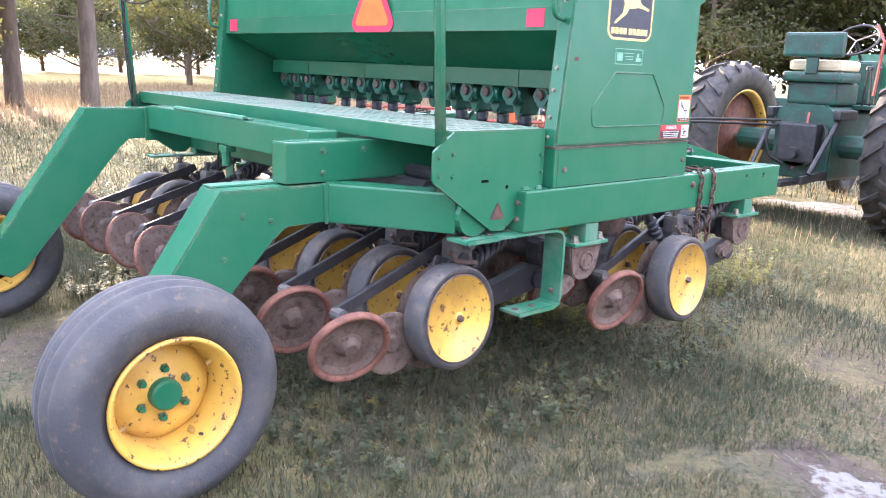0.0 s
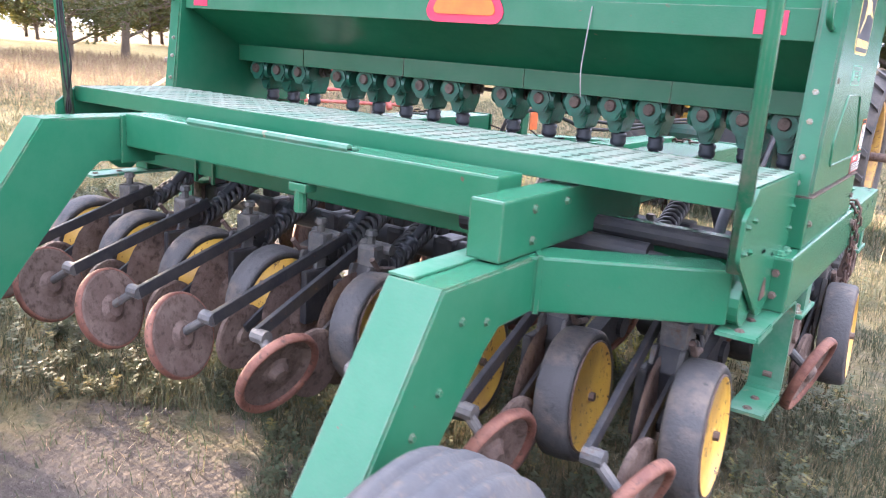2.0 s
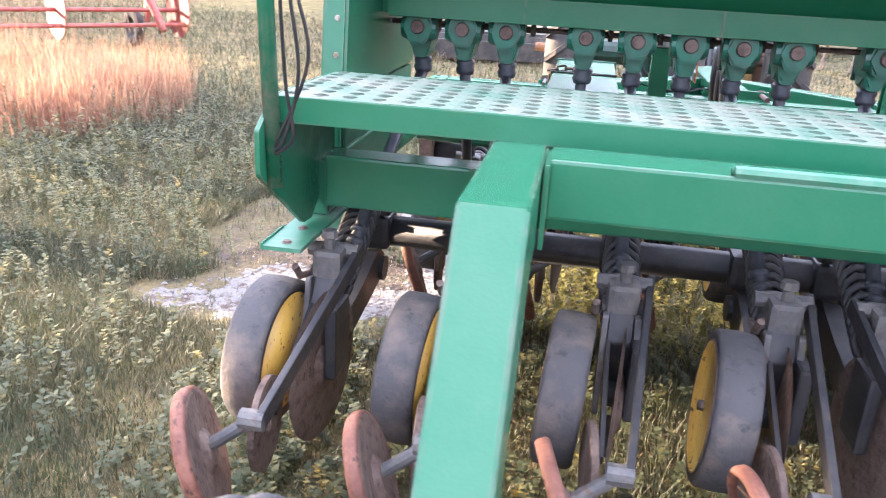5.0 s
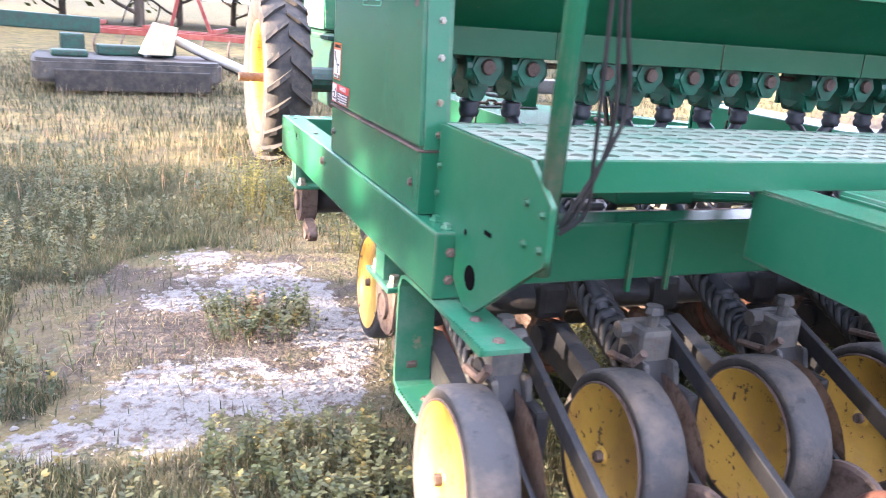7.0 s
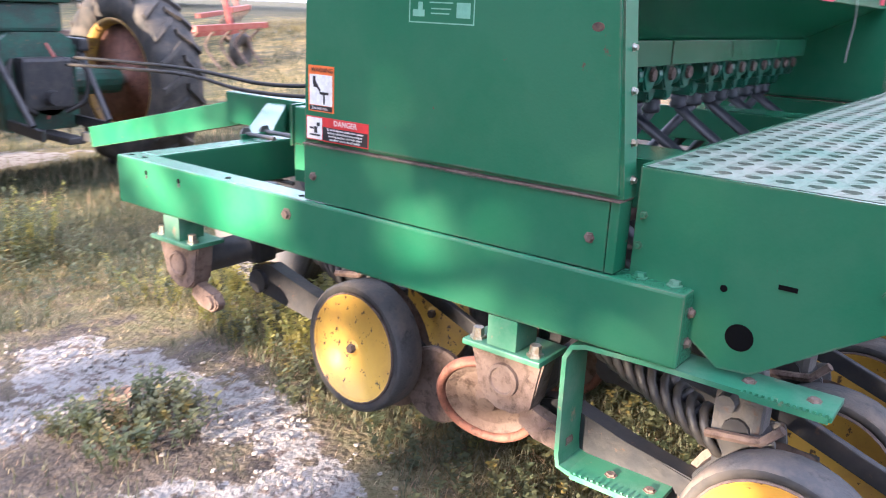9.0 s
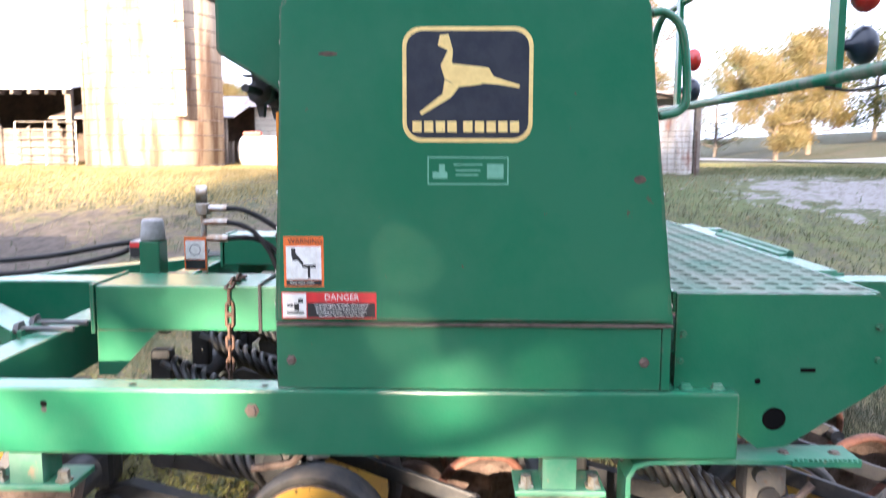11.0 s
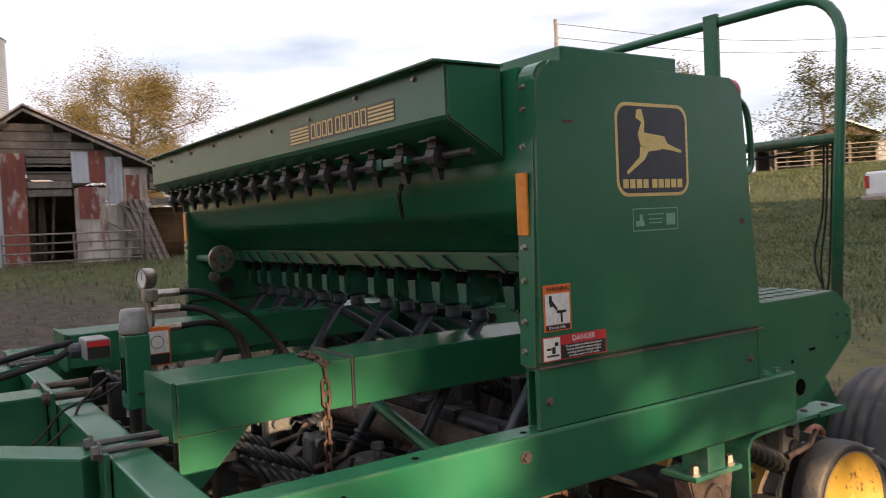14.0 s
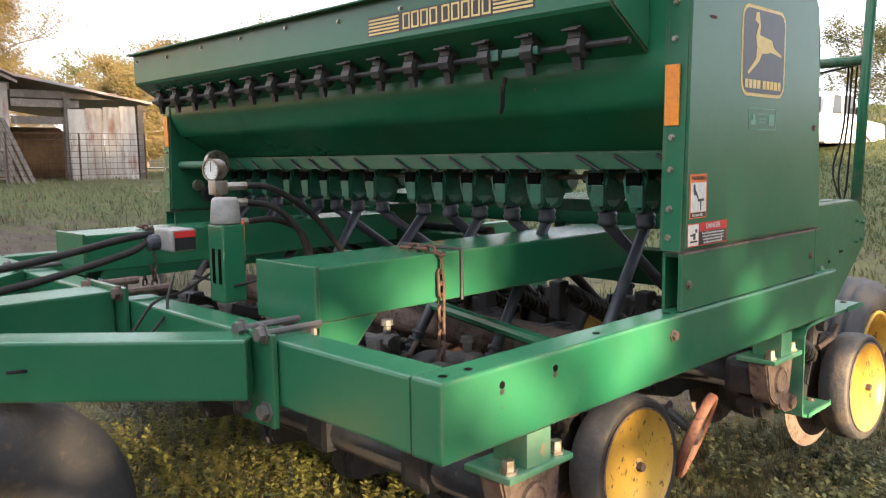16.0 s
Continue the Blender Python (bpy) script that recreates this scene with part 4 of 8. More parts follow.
                under(arm, "coil_spring", spring_data, (s * 0.0, 0, 0))
                rod = under(arm, "spring_rod", rod_data, (0, 0, 0))
                under(arm, "cast_head", head_data, (0, 0, 0), "dusty cast iron head")
                under(arm, "depth_pin", pin_data, (0, 0, 0))
                under(arm, "press_arm", press_data, (0, 0, 0))
                under(arm, "closing_axle", axle_data, (0, 0, 0))
                cw = under(arm, "closing_wheel", close_data, (s * 0.115, -1.18, -0.190), "rusty cast closing wheel")
                cw.rotation_euler = (0, radians(19 * s + random.uniform(-4, 4)), radians(-14 * s + random.uniform(-9, 9)))
                if s < 0:
                    cw.scale = (-1, 1, 1)
                bd = under(arm, "wheel_band", band_data, cw.location, "red-brown rusty rim")
                bd.rotation_euler = cw.rotation_euler
                bd.scale = cw.scale
                fw = under(arm, "firming_wheel", firm_data, (s * 0.055, -0.945, -0.240), "small rusty firming wheel")
                fw.rotation_euler = (0, 0, radians(-5 * s))
                under(arm, "firming_arm", firm_arm, (0, 0, 0))


def rockshafts():
    for y in (1.14, -0.222):
        part("rockshaft", tube(bmesh.new(), [(-1.50, y, 0.612), (1.50, y, 0.612)], 0.055, 16), IRON, drill, smooth=True)
        for rows in ((FRONT_ROWS if y > 0 else REAR_ROWS),):
            for x, s in rows:
                b = boxed(x - 0.055, x + 0.055, y - 0.075, y + 0.070, 0.555, 0.680, 0.025)
                box(b, x - 0.03 - s * 0.03, x + 0.03 - s * 0.03, y - 0.09, y - 0.02, 0.69, 0.86, 0.01)
                part("shaft_clamp", b, IRON, drill)
    b = tube(bmesh.new(), [(-1.49, 0.62, 0.80), (0.3, 0.15, 0.83)], 0.024, 10)
    part("brace_rod", b, GREEN, drill)
    part("torque_tube", tube(bmesh.new(), [(-1.20, 0.22, 0.71), (1.40, 0.22, 0.71)], 0.068, 16), RUST, drill, smooth=True)


def seed_tubes():
    rows = sorted([(x, -0.222 - 0.60, s) for x, s in REAR_ROWS] + [(x, 1.14 - 0.60, s) for x, s in FRONT_ROWS])
    for cx, (x, y, s) in zip(CUPS, rows):
        mid = Vector(((cx + x) / 2, (0.085 + y) / 2, 0.86))
        b = tube(bmesh.new(), [(cx, 0.085, 1.155), tuple(mid), (x, y, 0.52)], 0.021, 10)
        for k in range(5):
            p = Vector((x, y, 0.52)).lerp(mid, 0.25 + 0.08 * k)
            d = (mid - Vector((x, y, 0.52))).normalized() * 0.008
            tube(b, [p - d, p + d], 0.030, 10)
        part("seed_tube", b, TUBE_BLUE, drill, smooth=True)


def walkway():
    """Perforated walkway: a tread sheet with rows of real round holes."""
    x0, x1, y0, y1 = -1.526, 1.526, -1.012, -0.515
    nx, ny = 41, 8
    dx, dy = (x1 - x0) / nx, (y1 - y0) / ny
    bm = bmesh.new()
    seg = 12
    grid = {}

    def corner(i, j):
        if (i, j) not in grid:
            grid[(i, j)] = bm.verts.new((x0 + dx * i, y0 + dy * j, 1.204))
        return grid[(i, j)]
    for i in range(nx):
        for j in range(ny):
            cx, cy = x0 + dx * (i + 0.5), y0 + dy * (j + 0.5)
            ring = [bm.verts.new((cx + 0.0195 * math.cos(a), cy + 0.0195 * math.sin(a), 1.2085)) for a in (radians(-135 + 360 * k / seg) for k in range(seg))]
            low = [bm.verts.new((v.co.x, v.co.y, 1.190)) for v in ring]
            sq = [corner(i, j), corner(i + 1, j), corner(i + 1, j + 1), corner(i, j + 1)]
            q = seg // 4
            for c in range(4):
                for k in range(q):
                    a = ring[(c * q + k) % seg]
                    b2 = ring[(c * q + k + 1) % seg]
                    bm.faces.new((sq[c], a, b2))
                bm.faces.new((sq[c], ring[((c + 1) * q) % seg], sq[(c + 1) % 4]))
            for k in range(seg):
                bm.faces.new((ring[k], low[k], low[(k + 1) % seg], ring[(k + 1) % seg]))
    deck = part("walkway", bm, TREAD, drill, "perforated walkway tread worn to bare grey-green")
    part("walkway_lip", boxed(x0, x1, -1.024, -1.014, 1.138, 1.206, 0.003), GREEN, deck)
    part("walkway_lip", boxed(x0, x1, -0.514, -0.505, 1.150, 1.206, 0.002), GREEN, deck)


def railing():
    y = -1.15
    r = 0.021
    arc = [radians(15 * k) for k in range(1, 7)]
    hoop = [(-1.515, -1.05, 0.98), (-1.52, -1.09, 1.6), (-1.525, -1.13, 2.15)]
    hoop += [(-1.525 + 0.20 * (1 - math.cos(a)), -1.13 - 0.03 * math.sin(a), 2.15 + 0.20 * math.sin(a)) for a in arc]
    hoop += [(x, -1.16, 2.35) for x in (-1.0, 0.0, 1.0)]
    hoop += [(-p[0], p[1], p[2]) for p in hoop[8::-1]]
    rail = part("handrail", tube(bmesh.new(), hoop, r, 10), GREEN, drill, smooth=True)
    part("middle_rail", tube(bmesh.new(), [(-1.52, -1.105, 1.78), (1.52, -1.105, 1.78)], r * 0.95, 10), GREEN, rail, smooth=True)
    for x in (-0.93, 0.93):
        b = boxed(x - 0.035, x + 0.035, y - 0.005, y + 0.018, 1.75, 2.385, 0.003)
        post = part("lamp_post", b, GREEN, rail)
        for z, mat, lab in ((2.045, RED_LENS, "round red tail lamp"), (1.885, DARK_LENS, "round dark lamp")):
            b = lathe(bmesh.new(), [(-0.105, 0.0), (-0.103, 0.030), (-0.092, 0.052), (-0.075, 0.062), (-0.055, 0.060), (-0.037, 0.045), (-0.026, 0.02), (-0.006, 0.016)],
                      20, "y", (x - 0.02, y, z))
            part("lamp", b, mat, post, lab, smooth=True)
    for s in (-1, 1):
        ctl = [(s * 1.545, -0.425, 1.885), (s * 1.545, -0.46, 1.885), (s * 1.545, -0.50, 1.84), (s * 1.545, -0.515, 1.70), (s * 1.545, -0.50, 1.655), (s * 1.545, -0.450, 1.64)]
        part("grab_handle", tube(bmesh.new(), smooth_line(ctl), 0.011, 8), GREEN, drill, smooth=True)
    # loose wires hanging down the corner post
    for k, dx in enumerate((0.0, 0.02, 0.035)):
        ctl = [(-1.48 + dx, -1.125, 1.77), (-1.47 + dx, -1.12, 1.5), (-1.46 + dx * 1.6, -1.11, 1.25 + 0.03 * k), (-1.45 - dx, -1.09, 1.12), (-1.50, -1.08, 1.07 + 0.01 * k)]
        part("wire", tube(bmesh.new(), smooth_line(ctl), 0.0045, 5), HOSE, rail)
    ctl = [(-0.9, -1.13, 1.76), (-1.1, -1.13, 1.735), (-1.3, -1.13, 1.74), (-1.50, -1.13, 1.77)]
    part("wire", tube(bmesh.new(), smooth_line(ctl), 0.005, 5), HOSE, rail)
    # slow-vehicle triangle and red tape on the back of the hopper
    tri = rounded([(-0.02, 1.60), (0.41, 1.60), (0.195, 1.965)], 0.045, 4)
    b = prism(bmesh.new(), tri, -0.424, -0.420, "y")
    sign = part("slow_vehicle_sign", b, RED_TAPE, drill, "orange slow-vehicle triangle with red border")
    tri = rounded([(0.035, 1.632), (0.355, 1.632), (0.195, 1.90)], 0.02, 3)
    part("sign_field", prism(bmesh.new(), tri, -0.4275, -0.425, "y"), SMV, sign)
    for x in (-1.43, 1.31):
        part("red_tape", boxed(x, x + 0.10, -0.4215, -0.419, 1.615, 1.69), RED_TAPE, drill)


def tongue():
    for s in (-1, 1):
        bm = beam(bmesh.new(), (s * 0.93, 1.475, 0.885), (s * 0.12, 2.27, 0.885), 0.115, 0.155, 0.008)
        t = part("tongue_beam", bm, GREEN, drill)
        b = boxed(s * 0.865, s * 1.02, 1.456, 1.472, 0.735, 0.975, 0.004)
        part("clamp_plate", b, GREEN, t)
        for x, z in ((0.885, 0.974), (0.985, 0.974), (0.885, 0.775), (0.985, 0.775)):
            b = tube(bmesh.new(), [(s * x, 1.495, z), (s * x, 1.30, z)], 0.0095, 8)
            bolt(b, (s * x, 1.472, z), "y", 0.021, 0.022)
            part("clamp_bolt", b, GREY_IRON, t)
    c = part("tongue_centre", boxed(-0.09, 0.09, 1.475, 2.75, 0.80, 0.985, 0.008), GREEN, drill)
    b = boxed(-0.16, 0.16, 1.456, 1.472, 0.76, 1.0, 0.004)
    part("clamp_plate", b, GREEN, c)
    for x in (-0.125, 0.125):
        for z in (0.98, 0.775):
            b = tube(bmesh.new(), [(x, 1.495, z), (x, 1.30, z)], 0.014, 8)
            bolt(b, (x, 1.472, z), "y", 0.021, 0.022)
            part("clamp_bolt", b, RUST, c)
    hitch = part("drawbar", beam(bmesh.new(), (0, 2.70, 0.86), (0, 4.35, 0.50), 0.13, 0.15, 0.008), GREEN, drill)
    part("hitch_clevis", boxed(-0.05, 0.05, 4.30, 4.50, 0.455, 0.52, 0.01), IRON, hitch)
    # hydraulic valve stand
    st = part("valve_stand", boxed(-0.465, -0.375, 1.205, 1.285, 0.96, 1.205, 0.006), GREEN, drill)
    for k in range(2):
        part("slot", boxed(-0.452 + k * 0.038, -0.438 + k * 0.038, 1.2855, 1.2875, 1.02, 1.13), HOLE, st)
    b = lathe(bmesh.new(), [(1.206, 0.046), (1.212, 0.048), (1.278, 0.042), (1.288, 0.036), (1.288, 0.0)], 20, "z", (-0.42, 1.245, 0))
    part("cap", b, GREY_CAP, st, "grey plastic cap", smooth=True)
    b = tube(bmesh.new(), [(-0.165, 1.125, 0.96), (-0.165, 1.125, 1.335)], 0.013, 8)
    box(b, -0.19, -0.14, 1.10, 1.15, 1.285, 1.335, 0.006)
    man = part("manifold", b, STEEL, st)
    for z in (1.313, 1.255, 1.185):
        part("fitting", tube(bmesh.new(), [(-0.165, 1.125, z), (-0.170, 1.02, z)], 0.015, 8), STEEL, man)
    turn = Matrix.Translation((-0.160, 1.130, 1.372)) @ Matrix.Rotation(radians(16), 4, "Z")

    def turned(b):
        bmesh.ops.transform(b, matrix=turn, verts=b.verts)
        return b
    b = lathe(bmesh.new(), [(-0.022, 0.0), (-0.022, 0.034), (-0.016, 0.037), (0.020, 0.037), (0.024, 0.039), (0.024, 0.034), (0.019, 0.033), (0.019, 0.0)], 24, "y")
    g = part("pressure_gauge", turned(b), STEEL, st, "round steel pressure gauge", smooth=False)
    part("dial", turned(lathe(bmesh.new(), [(0.0195, 0.0325), (0.0202, 0.032), (0.0202, 0.0)], 24, "y")), WHITE, g)
    part("needle", turned(boxed(-0.0015, 0.0015, 0.0208, 0.0216, -0.006, 0.024)), DECAL_BLACK, g)
    marks = bmesh.new()
    for k in range(11):
        a = radians(-135 + 27 * k)
        c = Matrix.Translation((0.027 * math.sin(a), 0.0207, 0.027 * math.cos(a))) @ Matrix.Rotation(a, 4, "Y")
        box(marks, -0.0007, 0.0007, 0, 0.0006, -0.003, 0.003, 0, c)
    part("scale_mark", turned(marks), DECAL_BLACK, g)
    part("gauge_neck", tube(bmesh.new(), [(-0.160, 1.128, 1.345), (-0.163, 1.126, 1.318)], 0.010, 8), STEEL, g)
    b = boxed(-0.33, -0.20, 1.30, 1.38, 1.12, 1.19, 0.008)
    cv = part("control_valve", b, GREY_CAP, st, "grey hydraulic control valve")
    part("valve_knob", lathe(bmesh.new(), [(1.38, 0.026), (1.41, 0.028), (1.42, 0.016), (1.42, 0)], 12, "y", (-0.225, 0, 1.146)), TUBE_BLUE, cv)
    part("label_plate", boxed(-0.3335, -0.3310, 1.305, 1.375, 1.125, 1.185), DECAL_BLACK, cv)
    part("label_header", boxed(-0.3360, -0.3340, 1.305, 1.375, 1.165, 1.185), DECAL_RED, cv)
    lab = part("caution_label", boxed(-0.262, -0.258, 1.086, 1.178, 1.062, 1.200), DECAL_ORANGE, st, "orange-edged caution label")
    part("label_field", boxed(-0.2645, -0.2625, 1.092, 1.172, 1.108, 1.186), WHITE, lab)
    part("label_strip", boxed(-0.2645, -0.2625, 1.092, 1.172, 1.068, 1.104), DECAL_BLACK, lab)
    part("label_ring", lathe(bmesh.new(), [(-0.2648, 0.024), (-0.2655, 0.024), (-0.2655, 0.020), (-0.2648, 0.020)], 20, "x", (0, 1.132, 1.147), closed=True), GREY_CAP, lab)
    # drive hub on the inner wall of the far panel
    b = lathe(bmesh.new(), [(1.10, 0.0), (1.10, 0.070), (1.115, 0.075), (1.125, 0.070), (1.125, 0.022)], 24, "x", (0, 0.42, 1.382))
    dh = part("drive_hub", b, STEEL, drill, "pale steel drive hub")
    part("hub_shaft", tube(bmesh.new(), [(1.07, 0.42, 1.382), (1.50, 0.42, 1.382)], 0.020, 10), GREEN_TOP, dh)
    bolts(dh, [(1.10, 0.42 + 0.045 * math.cos(k * 1.57), 1.382 + 0.045 * math.sin(k * 1.57)) for k in range(4)], "x", 0.008, -0.008, RUST)
    part("idler", lathe(bmesh.new(), [(1.40, 0.0), (1.40, 0.045), (1.44, 0.045), (1.44, 0.0)], 16, "x", (0, 0.30, 1.22)), IRON, drill)
    part("idler", lathe(bmesh.new(), [(1.42, 0.0), (1.42, 0.03), (1.45, 0.03), (1.45, 0.0)], 16, "x", (0, 0.36, 1.27)), STEEL, drill)
    b = boxed(1.02, 1.16, 0.215, 0.245, 1.455, 1.475, 0.006)
    part("adjust_lever", b, GREEN_TOP, drill)
    # hoses
    lines = [[(-0.17, 1.03, 1.313), (-0.19, 0.93, 1.302), (-0.20, 0.78, 1.215), (-0.20, 0.66, 1.09), (-0.20, 0.57, 0.96)],
             [(-0.17, 1.03, 1.255), (-0.20, 0.93, 1.235), (-0.22, 0.84, 1.15), (-0.22, 0.79, 1.02), (-0.22, 0.78, 0.93)],
             [(-0.17, 1.03, 1.185), (-0.18, 0.90, 1.185), (-0.20, 0.80, 1.12), (-0.20, 0.76, 0.96)],
             [(-0.22, 1.40, 1.175), (-0.21, 1.50, 1.16), (-0.18, 1.85, 1.10), (-0.12, 2.4, 1.06), (-0.05, 3.2, 1.08), (0.0, 4.6, 1.05)],
             [(-0.225, 1.42, 1.146), (-0.23, 1.52, 1.11), (-0.22, 1.90, 1.04), (-0.18, 2.5, 1.02), (-0.10, 3.2, 1.05), (-0.06, 4.6, 1.00)]]
    for ln in lines:
        part("hydraulic_hose", tube(bmesh.new(), smooth_line(ln, 8), 0.0115, 8), HOSE, drill, "black hydraulic hose", smooth=True)
    for ln in ([(-0.345, 1.25, 1.05), (-0.30, 1.34, 0.99), (-0.34, 1.46, 0.97), (-0.36, 1.60, 0.86), (-0.35, 1.95, 0.82)],
               [(-0.12, 1.28, 1.02), (-0.32, 1.40, 0.985), (-0.40, 1.46, 0.93), (-0.45, 1.62, 0.85), (-0.60, 1.95, 0.9)],
               [(-0.205, 1.25, 1.02), (-0.30, 1.2, 1.0), (-0.45, 1.25, 1.01), (-0.60, 1.20, 1.05)]):
        part("wire", tube(bmesh.new(), smooth_line(ln, 6), 0.005, 6), HOSE, drill)


def chain_link():
    pts = [(0.012 * math.cos(a), 0, 0.012 * math.sin(a) + (0.012 if math.sin(a) > 0 else -0.012)) for a in (radians(22.5 + 45 * k) for k in range(8))]
    return tube(bmesh.new(), pts, 0.0052, 6, closed=True)


def chain(name, pts, label):
    """A hanging chain of alternate links along a line of points."""
    data = mesh_of(chain_link(), CHAIN, True)
    line = [Vector(p) for p in pts]
    step, n, acc = 0.038, 0, 0.0
    first = None
    for a, b in zip(line, line[1:]):
        d = b - a
        while acc <= d.length:
            m = Matrix.Translation(a + d.normalized() * acc) @ d.to_track_quat("Z", "Y").to_matrix().to_4x4() @ Matrix.Rotation(radians(90 * (n % 2)), 4, "Z")
            ob = new(name if first is None else "link", data)
            if first is None:
                first = ob
                ob.parent = drill
                ob.matrix_basis = m
                ob["label"] = label
            else:
                ob.parent = first
                ob.matrix_basis = first.matrix_basis.inverted() @ m
            n += 1
            acc += step
        acc -= d.length
    return first


frame_parts()
transport_arms()
transport_wheel(1.268, -2.045, 0.338, 1)
transport_wheel(-1.20, -2.045, 0.338, -1)
tongue_tyre = part("tongue_wheel", lathe(bmesh.new(), tyre_profile(0.41, 0.15, 0.24, 0.03, 6), 48, closed=True), RUBBER, drill, "worn ribbed tyre under the tongue", smooth=True)
tongue_tyre.matrix_basis = pose(-0.40, 2.0, 0.405)
part("rim", lathe(bmesh.new(), [(-0.08, 0.165), (-0.06, 0.14), (-0.03, 0.05), (-0.07, 0.03), (-0.07, 0.0)], 28), YELLOW, tongue_tyre, smooth=True)
part("axle", tube(bmesh.new(), [(-0.06, 0, 0), (0.20, 0, 0)], 0.03, 12), IRON, tongue_tyre)
part("wheel_leg", beam(bmesh.new(), (-0.20, 2.0, 0.36), (-0.06, 2.0, 0.83), 0.07, 0.09, 0.008), IRON, drill)
panels()
hopper()
seed_cups()
rockshafts()
openers()
seed_tubes()
walkway()
railing()
tongue()
chain("lift_chain", [(-0.77, 0.80, 1.116), (-0.87, 0.80, 1.119), (-0.921, 0.80, 1.108), (-0.931, 0.80, 1.0), (-0.931, 0.805, 0.62)], "rusty lift chain over a frame arm")
chain("lift_chain", [(0.75, 1.0, 1.118), (0.65, 1.0, 1.115), (0.645, 1.0, 1.0), (0.645, 1.0, 0.75)], "rusty lift chain over a frame arm")
chain("lift_chain", [(1.44, 0.62, 0.966), (1.585, 0.62, 0.967), (1.601, 0.62, 0.94), (1.602, 0.62, 0.55)], "rusty chain over a side beam")
chain("lift_chain", [(1.44, 0.74, 0.966), (1.585, 0.74, 0.967), (1.601, 0.74, 0.94), (1.602, 0.72, 0.60)], "rusty chain over a side beam")
b = bmesh.new()
for a, c in (((-0.923, 0.70, 1.112), (-0.923, 0.70, 0.95)),):
    tube(b, [(-0.64, 0.70, 1.112), a, c], 0.006, 6)
part("tie_strap", b, BLACK, drill)


# ---- ground ----
def ground_material():
    m = bpy.data.materials.new("field_ground")
    m.use_nodes = True
    n, l = m.node_tree.nodes, m.node_tree.links
    b = n["Principled BSDF"]
    b.inputs["Roughness"].default_value = 0.95
    b.inputs["Specular IOR Level"].default_value = 0.15
    geo = n.new("ShaderNodeNewGeometry")

    def noise_at(scale, detail=6, lo=0.4, hi=0.6):
        t = n.new("ShaderNodeTexNoise")
        t.inputs["Scale"].default_value = scale
        t.inputs["Detail"].default_value = detail
        t.inputs["Roughness"].default_value = 0.7
        l.new(geo.outputs["Position"], t.inputs["Vector"])
        r = n.new("ShaderNodeMapRange")
        r.inputs["From Min"].default_value = lo
        r.inputs["From Max"].default_value = hi
        l.new(t.outputs["Fac"], r.inputs["Value"])
        return r.outputs["Result"]

    def mix(fac, one, two):
        x = n.new("ShaderNodeMix")
        x.data_type = "RGBA"
        l.new(fac, x.inputs[0])
        for sock, c in ((x.inputs[6], one), (x.inputs[7], two)):
            if isinstance(c, tuple):
                sock.default_value = (*c, 1)
            else:
                l.new(c, sock)
        return x.outputs[2]

    def spot(cx, cy, rx, ry, soft=0.5):
        """1 inside an ellipse with a ragged edge, 0 outside."""
        mp = n.new("ShaderNodeMapping")
        mp.inputs["Location"].default_value = (-cx / rx, -cy / ry, 0)
        mp.inputs["Scale"].default_value = (1 / rx, 1 / ry, 0)
        l.new(geo.outputs["Position"], mp.inputs["Vector"])
        ln = n.new("ShaderNodeVectorMath")
        ln.operation = "LENGTH"
        l.new(mp.outputs["Vector"], ln.inputs[0])
        ns = noise_at(2.6, 9, 0.0, 1.0)
        ad = n.new("ShaderNodeMath")
        ad.operation = "MULTIPLY_ADD"
        l.new(ns, ad.inputs[0])
        ad.inputs[1].default_value = 4.2
        l.new(ln.outputs["Value"], ad.inputs[2])
        r = n.new("ShaderNodeMapRange")
        r.inputs["From Min"].default_value = 2.95 + soft * 0.3
        r.inputs["From Max"].default_value = 2.95 - soft * 0.3
        l.new(ad.outputs["Value"], r.inputs["Value"])
        return r.outputs["Result"]

    grass = mix(noise_at(0.45), (0.056, 0.066, 0.036), (0.092, 0.082, 0.056))
    grass = mix(noise_at(9, 8, 0.46, 0.70), grass, (0.135, 0.105, 0.070))
    grass = mix(noise_at(38, 6, 0.48, 0.66), grass, (0.030, 0.036, 0.018))
    lawn = mix(noise_at(3, 8), (0.062, 0.085, 0.030), (0.105, 0.112, 0.048))
    dirt = mix(noise_at(6, 8), (0.056, 0.045, 0.037), (0.098, 0.080, 0.064))
    dirt = mix(noise_at(55, 5, 0.60, 0.68), dirt, (0.17, 0.150, 0.132))
    stone = mix(noise_at(13, 12, 0.50, 0.60), (0.21, 0.198, 0.186), (0.095, 0.072, 0.060))
    # Far field's gold holds dry stubble and the low sun's glow together.
    out = mix(spot(-38, 8, 30, 46, 3.0), grass, mix(noise_at(1.2, 8), (0.34, 0.25, 0.10), (0.24, 0.19, 0.07)))
    # One gold for dry grass and the warm sunlight on the far yard.
    straw = mix(noise_at(5, 8, 0.42, 0.62), (0.30, 0.215, 0.095), (0.155, 0.120, 0.052))
    for cx, cy, rx, ry in SUNLIT_STRAW_SPOTS:
        out = mix(spot(cx, cy, rx, ry, 2.0), out, straw)
    for cx, cy, rx, ry in LAWN_SPOTS:
        out = mix(spot(cx, cy, rx, ry, 2.0), out, lawn)
    for cx, cy, rx, ry in (DIRT_SPOTS):
        out = mix(spot(cx, cy, rx, ry, 0.9), out, dirt)
    for cx, cy, rx, ry in (GRAVEL_SPOTS):
        out = mix(spot(cx, cy, rx, ry, 0.16), out, stone)
    l.new(out, b.inputs["Base Color"])
    t = n.new("ShaderNodeTexNoise")
